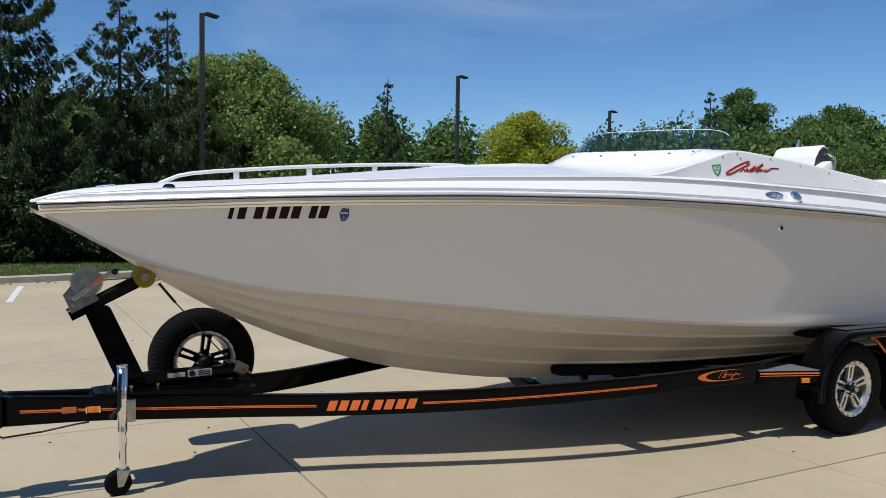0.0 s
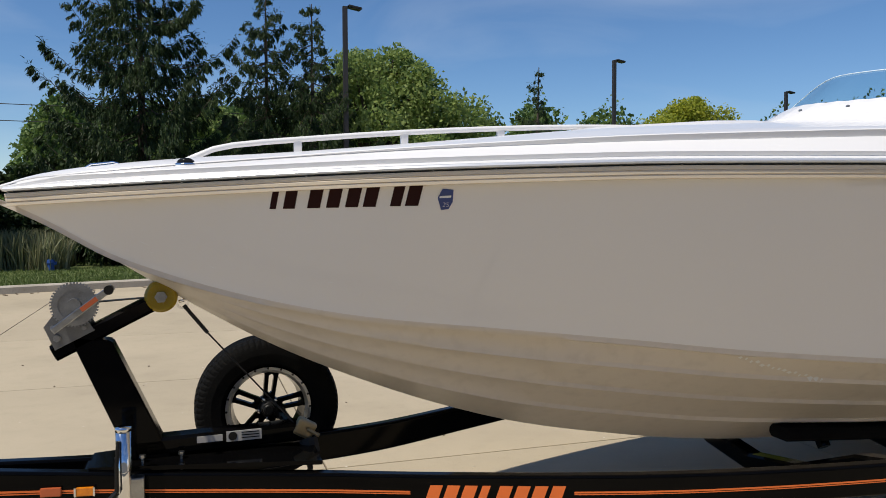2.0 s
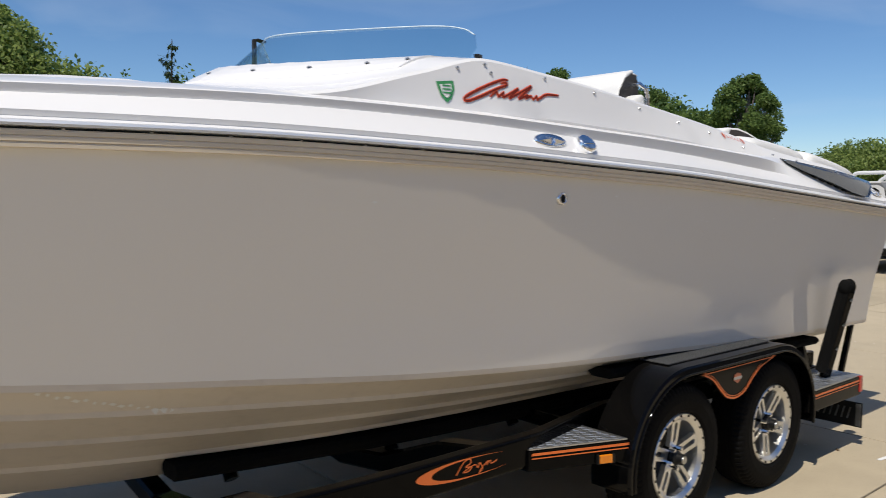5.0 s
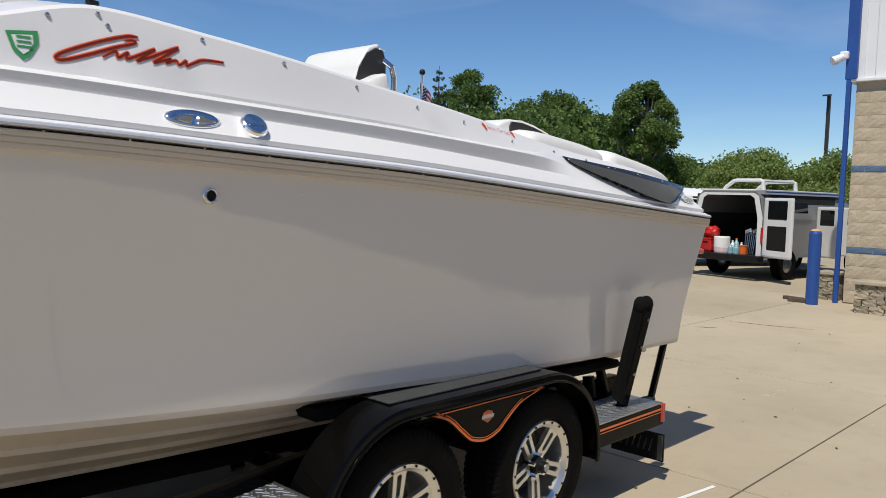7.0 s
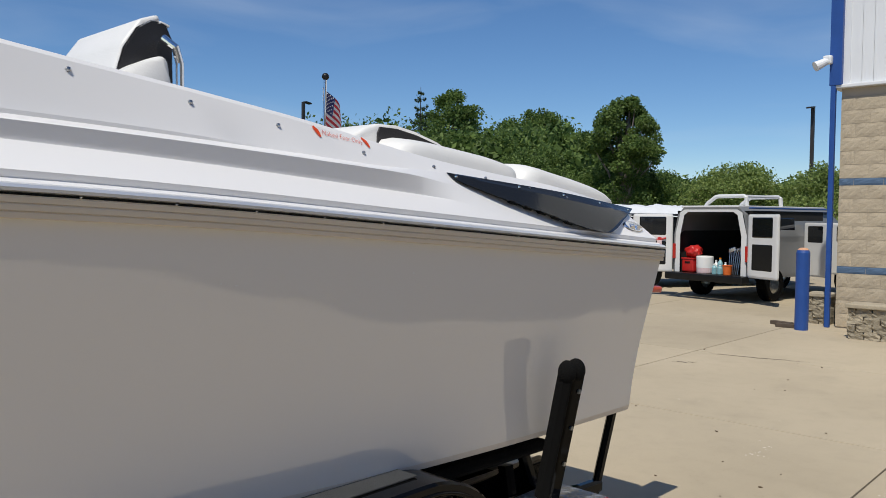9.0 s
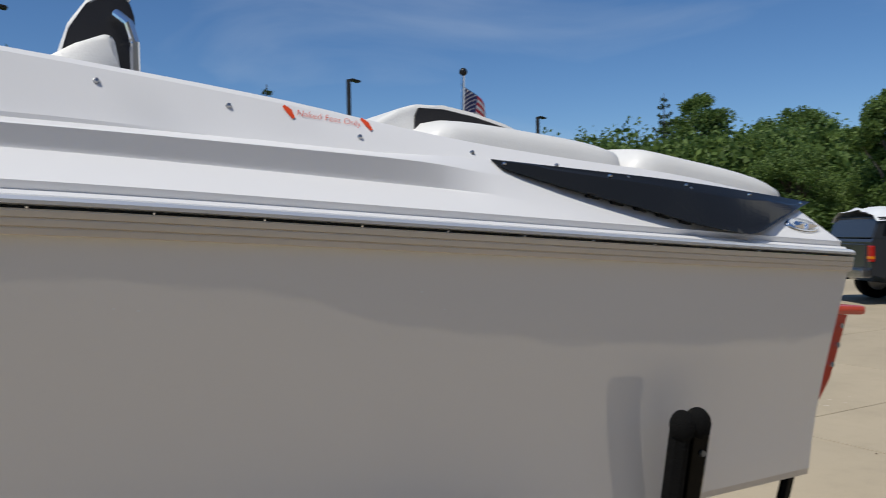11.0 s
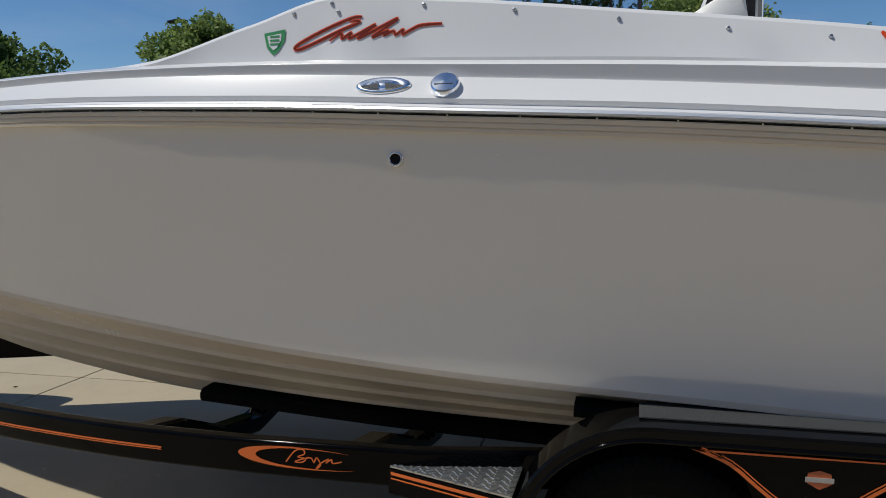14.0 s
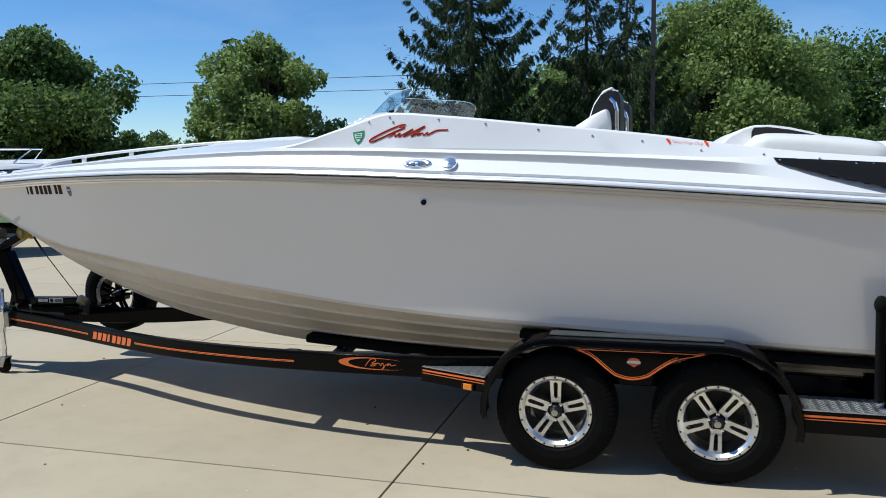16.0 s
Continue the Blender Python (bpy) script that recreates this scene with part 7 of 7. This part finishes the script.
def pickup():
    """A dark pickup with a canopy over the bed and a white cover on it; local x points forward."""
    e = thing("pickup_truck", "dark grey pickup with a white covered canopy", "pickup truck", (20.45, 7.25, 0))
    e.rotation_euler = (0, 0, radians(-30))
    e.scale = (1, 1, 0.95)
    bm = bmesh.new()
    arch = lambda c: [(c + 0.5 * math.cos(t), 0.42 + 0.5 * math.sin(t)) for t in np.linspace(math.pi, 0, 13)]
    prof = [(0.0, 0.62), (0.0, 1.30), (0.04, 1.36), (2.3, 1.36), (5.3, 1.20), (5.75, 1.08), (5.8, 0.6)] + [(5.2, 0.48)] + arch(4.45)[::-1] + [(3.7, 0.46), (1.6, 0.46)] + arch(1.02)[::-1] + [(0.3, 0.55)]
    prism(bm, prof, "y", -0.95, 0.95)
    part("body", bm, DARKP, e)
    bm = bmesh.new()
    rings = []
    for x, w, z in ((2.34, 0.9, 1.36), (2.45, 0.78, 1.93), (3.6, 0.78, 1.95), (4.3, 0.9, 1.28)):
        rings.append([(x, -w, z), (x, w, z), (x, w, 1.2), (x, -w, 1.2)])
    loft(bm, rings)
    part("cab", bm, DARKP, e)
    bm2 = bmesh.new()
    for sgn in (-1, 1):
        prism(bm2, [(0.06, 1.365), (0.2, 1.78), (2.2, 1.80), (2.27, 1.365)], "y", sgn * 0.90, sgn * 0.86)
    box(bm2, (1.2, 0, 1.80), (2.05, 1.74, 0.03), None, 0.01)
    box(bm2, (0.13, 0, 1.58), (0.03, 1.7, 0.42), (0, 18, 0), 0.01)
    canopy = part("canopy", bm2, DARKP, e)
    for sgn in (-1, 1):
        for xa, xb in ((0.24, 1.15), (1.22, 2.12)):
            bm = bmesh.new()
            prism(bm, [(xa, 1.43), (xa + 0.08, 1.75), (xb, 1.75), (xb, 1.43)], "y", sgn * 0.902, sgn * 0.908)
            part("canopy_window", bm, TINT, canopy)
        bm = bmesh.new()
        t = np.linspace(math.pi, 0, 15)
        prism(bm, [(1.02 + 0.58 * math.cos(a), 0.42 + 0.6 * math.sin(a)) for a in t] + [(1.02 + 0.49 * math.cos(a), 0.42 + 0.49 * math.sin(a)) for a in t[::-1]], "y", sgn * 0.93, sgn * 1.0)
        part("wheel_flare", bm, SATIN, e, "black plastic wheel arch flare")
        for x in (1.02, 4.45):
            vehicle_wheel(e, x, sgn * 0.84, 0.40, 0.27, ALU)
        bm = bmesh.new()
        box(bm, (0.02, sgn * 0.9, 1.06), (0.09, 0.13, 0.34), None, 0.02)
        lamp = part("tail_lamp", bm, REDL, e)
        bm = bmesh.new()
        box(bm, (0.015, sgn * 0.9, 0.98), (0.09, 0.134, 0.06), None, 0.01)
        part("amber_segment", bm, AMBER, lamp)
    bm = bmesh.new()
    box(bm, (-0.1, 0, 0.66), (0.22, 1.92, 0.2), None, 0.04)
    part("bumper", bm, GALV, e)
    bm = bmesh.new()
    box(bm, (-0.012, 0, 1.0), (0.03, 1.5, 0.52), None, 0.015)
    tg = part("tailgate", bm, DARKP, e)
    bm = bmesh.new()
    box(bm, (-0.03, 0, 1.16), (0.02, 0.2, 0.07), None, 0.01)
    part("tailgate_handle", bm, SATIN, tg)
    bm = bmesh.new()
    rings = []
    rg = np.random.default_rng(4)
    for x in np.linspace(0.12, 2.75, 13):
        hgt = 0.29 * min(1, 0.62 + 1.6 * min(x, 2.85 - x))
        rings.append([(x, y, 1.72 + (hgt + rg.normal(0, 0.018)) * (1 - abs(y / 0.93) ** 4) + rg.normal(0, 0.012)) for y in np.linspace(-0.92, 0.92, 15)])
    loft(bm, rings, closed=False, caps=False)
    part("canopy_cover", bm, TARP, e, "rumpled white cover over the canopy roof", smooth=True)


pickup()


def parked_boat():
    """The bow of another boat on a dark trailer, beyond the port bow."""
    e = thing("neighbour_boat", "dark hulled boat with white deck on a trailer", "boat", (-7.6, 7.6, 0))
    e.rotation_euler = (0, 0, radians(24))
    bm = bmesh.new()
    rings = []
    for x in np.linspace(-5.2, 1.6, 14):
        t = max(0.0, (x + 1.5) / 3.1)
        w = 1.2 * (1 - t**2.2) + 0.02
        zk = 0.62 + 0.95 * t**2
        rings.append([(x, -w, 1.72), (x, -w * 0.86, 1.05 + 0.45 * t), (x, 0, zk), (x, w * 0.86, 1.05 + 0.45 * t), (x, w, 1.72)])
    loft(bm, rings, closed=True)
    part("hull", bm, BLACK, e)
    bm = bmesh.new()
    rings = []
    for x in np.linspace(-5.2, 1.55, 14):
        t = max(0.0, (x + 1.5) / 3.1)
        w = 1.18 * (1 - t**2.2) + 0.02
        rings.append([(x, -w, 1.725), (x, -w * 0.9, 1.80), (x, 0, 1.92), (x, w * 0.9, 1.80), (x, w, 1.725)])
    loft(bm, rings, closed=True)
    part("deck", bm, DECKW, e)
    bm = bmesh.new()
    tube(bm, [(0.6, -0.5, 1.85), (0.9, -0.3, 2.13), (-0.6, -0.75, 2.15), (-2.0, -1.0, 2.15)], 0.018, 8)
    tube(bm, [(0.6, 0.5, 1.85), (0.9, 0.3, 2.13), (-0.6, 0.75, 2.15)], 0.018, 8)
    part("bow_rail", bm, CHROME, e)
    bm = bmesh.new()
    beam(bm, [(2.9, 0, 0.5), (1.6, 0.0, 0.5), (-0.2, -0.9, 0.5), (-4.8, -0.95, 0.5)], 0.08, 0.14)
    beam(bm, [(1.6, 0.0, 0.5), (-0.2, 0.9, 0.5), (-4.8, 0.95, 0.5)], 0.08, 0.14)
    beam(bm, [(1.5, 0, 0.5), (1.8, 0, 1.2)], 0.09, 0.09)
    for x in (-0.5, -2.0, -3.6):
        beam(bm, [(x, -0.9, 0.5), (x, 0, 0.55), (x, 0.9, 0.5)], 0.1, 0.12)
    part("trailer_frame", bm, BLACK, e)
    for x in (-2.6, -3.4):
        for s in (-1, 1):
            vehicle_wheel(e, x, s * 1.0, 0.33, 0.2, GALV)
    bm = bmesh.new()
    lathe(bm, [(0.16, -0.1), (0.30, -0.1), (0.33, -0.06), (0.33, 0.06), (0.30, 0.1), (0.16, 0.1)], 30, (1.0, -0.42, 0.72))
    sw = part("spare_wheel", bm, RUBBER, e)
    bm = bmesh.new()
    for k in range(5):
        t = 2 * math.pi * k / 5
        box(bm, (1.0 + 0.09 * math.cos(t), -0.42, 0.72 + 0.09 * math.sin(t)), (0.15, 0.06, 0.05), (0, -math.degrees(t), 0))
    part("rim_spokes", bm, GALV, sw)


parked_boat()

# ---------------------------------------------------------------- ground, kerb, slabs, blocks
bm = bmesh.new()
box(bm, (0, 0, -0.25), (3000, 3000, 0.3))
tagged(part("ground", bm, GRASS), "open ground reaching the horizon", "ground", kind="structure")
bm = bmesh.new()
prism(bm, [(x, y + 0.05) for x, y in VERGE] + [(120, 210), (-120, 210)], "z", -0.12, 0.125)
tagged(part("lawn", bm, GRASS), "mown lawn beyond the kerb", "lawn", kind="structure")
bm = bmesh.new()
beam(bm, [(x, y, 0.0) for x, y in VERGE], 0.16, 0.30, 0.03)
tagged(part("kerb", bm, CURB), "weathered concrete kerb", "kerb", kind="structure")
# Added unseen ground; its edge shapes the dark band reflected in the hull.
bm = bmesh.new()
edge = [(-80, -3.5), (0.8, -3.42), (1.7, -3.6), (3.8, -4.0), (5.6, -4.1), (6.5, -3.85), (7.1, -3.4), (8.0, -3.05), (9.5, -2.8), (14.0, -2.6), (80, -2.6)]
prism(bm, [(-80, -9.4), (80, -9.4)] + edge[::-1], "z", -0.06, 0.006)
tagged(part("reflected_strip", bm, mat("dark_strip", (0.040, 0.040, 0.040), 0.85, var=0.3, scale=2, fine=0.4, bump=0.5, bscale=120)), "dark strip of ground added unseen for the hull to reflect", "road", kind="structure")
# Pale ground added out of view to bounce sun onto the hull side.
bm = bmesh.new()
box(bm, (0, -27.7, -0.027), (160, 36.6, 0.066))
tagged(part("apron", bm, CONC), "pale concrete ground added unseen to bounce light on the hull", "pavement", kind="structure")
# Invented wall out of view; cuts the low blue sky light on the hull.
bm = bmesh.new()
box(bm, (4, -21.2, 4.2), (70, 0.4, 8.6))
tagged(part("sky_block_wall", bm, mat("tan_stucco", (0.56, 0.50, 0.42), 0.9, var=0.3, scale=0.6, fine=0.2, bump=0.3, bscale=40)), "plain tan wall added unseen to block low sky light", "wall", kind="structure")
pav = thing("pavement", "sun-bleached concrete slabs with dark joints", "pavement", kind="structure")
bm = bmesh.new()
box(bm, (20, 7.7, -0.06), (130, 24.5, 0.09))
part("joint_bed", bm, JOINT, pav)
X0, Y0, DX, DY = 1.29, -1.63, 3.06, 2.93
me = None
for i in range(-7, 14):
    for j in range(-1, 7):
        y0, y1 = Y0 + j * DY, Y0 + (j + 1) * DY
        key = (round(y1 - y0, 3))
        if me is None or me[0] != key:
            bm = bmesh.new()
            box(bm, (0, 0, -0.05), (DX - 0.012, (y1 - y0) - 0.012, 0.1), None, 0.005)
            mm = bpy.data.meshes.new("slab")
            bm.to_mesh(mm)
            bm.free()
            mm.materials.append(CONC)
            me = (key, mm)
        o = new("slab", me[1])
        o.location = (X0 + (i + 0.5) * DX, (y0 + y1) / 2, 0)
        o.parent = pav

# leaf litter along the kerb, specks and stains on the slabs
rg = np.random.default_rng(17)
bm = bmesh.new()
for k in range(260):
    if k < 110:
        x = rg.uniform(-9, 9)
        y, s = verge_y(x) - 0.14 - abs(rg.normal(0, 0.22)), rg.uniform(0.015, 0.06)
    else:
        x, y, s = rg.uniform(-3, 14), rg.uniform(-4.5, 8), rg.uniform(0.006, 0.018)
    m = Matrix.LocRotScale((x, y, 0.004), Euler((rg.uniform(-.4, .4), rg.uniform(-.4, .4), rg.uniform(0, 6))), (s * 1.6, s, s * 0.35))
    bmesh.ops.create_icosphere(bm, subdivisions=1, radius=0.6, matrix=m)
tagged(part("leaf_litter", bm, DEBRIS), "scattered dry leaves and bark crumbs", "litter", kind="stuff")
bm = bmesh.new()
for k in range(200):
    s = rg.uniform(0.004, 0.013)
    m = Matrix.LocRotScale((rg.uniform(-2, 11), rg.uniform(-4, 5), 0.002), Euler((0, 0, rg.uniform(0, 6))), (s * 1.4, s, s * 0.3))
    bmesh.ops.create_icosphere(bm, subdivisions=1, radius=0.6, matrix=m)
for cx, cy in ((2.2, -2.75), (5.9, -2.4), (8.6, 0.6), (9.8, -0.9), (11.5, 1.6)):
    for k in range(14):
        s = rg.uniform(0.006, 0.02)
        m = Matrix.LocRotScale((cx + rg.normal(0, 0.16), cy + rg.normal(0, 0.10), 0.0015), Euler((0, 0, rg.uniform(0, 6))), (s * 1.5, s, s * 0.12))
        bmesh.ops.create_icosphere(bm, subdivisions=1, radius=0.6, matrix=m)
tagged(part("stone_chips", bm, SPECK), "pale stone chips on the concrete", "chips", kind="stuff")
for k, (x, y, r) in enumerate(((16.72, 1.42, 75), (16.5, 1.25, 95))):
    bm = bmesh.new()
    box(bm, (x, y, 0.03), (0.35, 0.09, 0.06), (0, 0, r), 0.01)
    tagged(part("timber_offcut", bm, BARK), "grey timber offcut lying on concrete", "timber")
for k, (xa, ya, xb, yb) in enumerate(((7.0, -1.45, 7.35, -1.5), (7.3, -1.95, 7.5, -1.98), (-0.27, 10.2, -0.06, 13.2))):
    bm = bmesh.new()
    d = Vector((xb - xa, yb - ya, 0)).normalized()
    s = Vector((-d.y, d.x, 0)) * (0.055 if ya > 5 else 0.012)
    a, b = Vector((xa, ya, 0.003)), Vector((xb, yb, 0.003))
    prism(bm, [(a - s)[:2], (b - s)[:2], (b + s)[:2], (a + s)[:2]], "z", 0.001, 0.003)
    part("paint_mark", bm, WHITED, pav)

# hairline cracks
for xa, ya, xb, yb, w in ((13.44, 1.07, 13.68, 0.04, 0.012), (-1.1, 10.3, -1.8, 11.0, 0.012), (12.6, 1.15, 12.75, 0.95, 0.02)):
    verts, faces = [], []
    for k in range(13):
        f = k / 12
        x, y = xa + (xb - xa) * f + rg.normal(0, 0.012), ya + (yb - ya) * f + rg.normal(0, 0.012)
        h = w * (0.3 + 0.7 * math.sin(math.pi * f)) * rg.uniform(0.4, 1.0)
        verts += [(x - h, y, 0.002), (x + h, y + h * 0.4, 0.002)]
        if k:
            i = 2 * k
            faces.append((i - 2, i - 1, i + 1, i))
    mesh_part("crack", verts, faces, JOINT, pav)

# split-face blocks of the building and the low stone walls
BW, BH = 0.40, 0.2
rb = np.random.default_rng(2)
blocks = []
for v in range(4):
    bm = bmesh.new()
    bmesh.ops.create_grid(bm, x_segments=4, y_segments=6, size=0.5, matrix=Matrix.Rotation(radians(90), 4, "Y"))
    for p in bm.verts:
        p.co.y *= BW - 0.004
        p.co.z *= BH - 0.004
        edge = abs(abs(p.co.y) - (BW - 0.004) / 2) < 1e-4 or abs(abs(p.co.z) - (BH - 0.004) / 2) < 1e-4
        p.co.x = 0.001 if edge else -rb.uniform(0.001, 0.008)
    mm = bpy.data.meshes.new("block")
    bm.to_mesh(mm)
    bm.free()
    blocks.append(mm)
courses, z = [], 0.02
for r in range(18):
    band = r in (4, 11)
    h = 0.105 if band else BH
    courses.append((z + h / 2, h, band))
    z += h
thin = []
for mm in blocks:
    mc = mm.copy()
    for p in mc.vertices:
        p.co.z *= 0.105 / BH
    mc.materials.append(BANDB)
    mm.materials.append(BLOCK)
    thin.append(mc)
for r, (z, h, band) in enumerate(courses):
    for c in range(14):
        y = YC - 0.06 - BW * (c + (0.5 if r % 2 else 1.0)) + 0.2
        o = new("block", (thin if band else blocks)[(r * 5 + c * 3) % 4])
        if r % 2 and c == 0:
            y, o.scale = YC - 0.16, (1, 0.5, 1)
        o.location = (XW + 0.045, y, z)
        o.parent = bd
stones = []
for v in range(5):
    bm = bmesh.new()
    bmesh.ops.create_cube(bm, size=1)
    bmesh.ops.subdivide_edges(bm, edges=list(bm.edges), cuts=2, use_grid_fill=True)
    for p in bm.verts:
        p.co += Vector(rb.normal(0, 0.035, 3).tolist())
        p.co *= 0.97 - 0.05 * (p.co.length - 0.5)
    mm = bpy.data.meshes.new("stone")
    bm.to_mesh(mm)
    bm.free()
    mm.materials.append(STONE)
    stones.append(mm)


def planter_wall(x, y0, y1, rows, label):
    """A low dry-stacked wall of tan split stones under a flat cap."""
    e = thing("low_wall", label, "low wall", group="low stone walls")
    n = max(1, round((y0 - y1) / 0.2))
    for r in range(rows):
        for c in range(n + r % 2):
            w = (y0 - y1) / n
            a, b = y0 - w * (c - 0.5 * (r % 2)), y0 - w * (c + 1 - 0.5 * (r % 2))
            a, b = min(a, y0), max(b, y1)
            for d in (0, 1):
                o = new("stone", stones[(r * 3 + c * 2 + d) % 5])
                o.location = (x + 0.12 + 0.2 * d + rb.uniform(-0.012, 0.012), (a + b) / 2, 0.055 + 0.105 * r)
                o.scale = (0.21, (a - b) * 0.99, 0.108)
                o.parent = e
    bm = bmesh.new()
    box(bm, (x + 0.21, (y0 + y1) / 2, 0.105 * rows + 0.03), (0.46, y0 - y1 + 0.05, 0.055), None, 0.012)
    part("cap", bm, STONE, e, "flat grey capstone")


planter_wall(15.95, 0.29, -3.0, 4, "low tan stacked stone wall at the building's foot")
planter_wall(17.25, 1.24, 0.9, 4, "short tan stacked stone wall beside the building's corner")
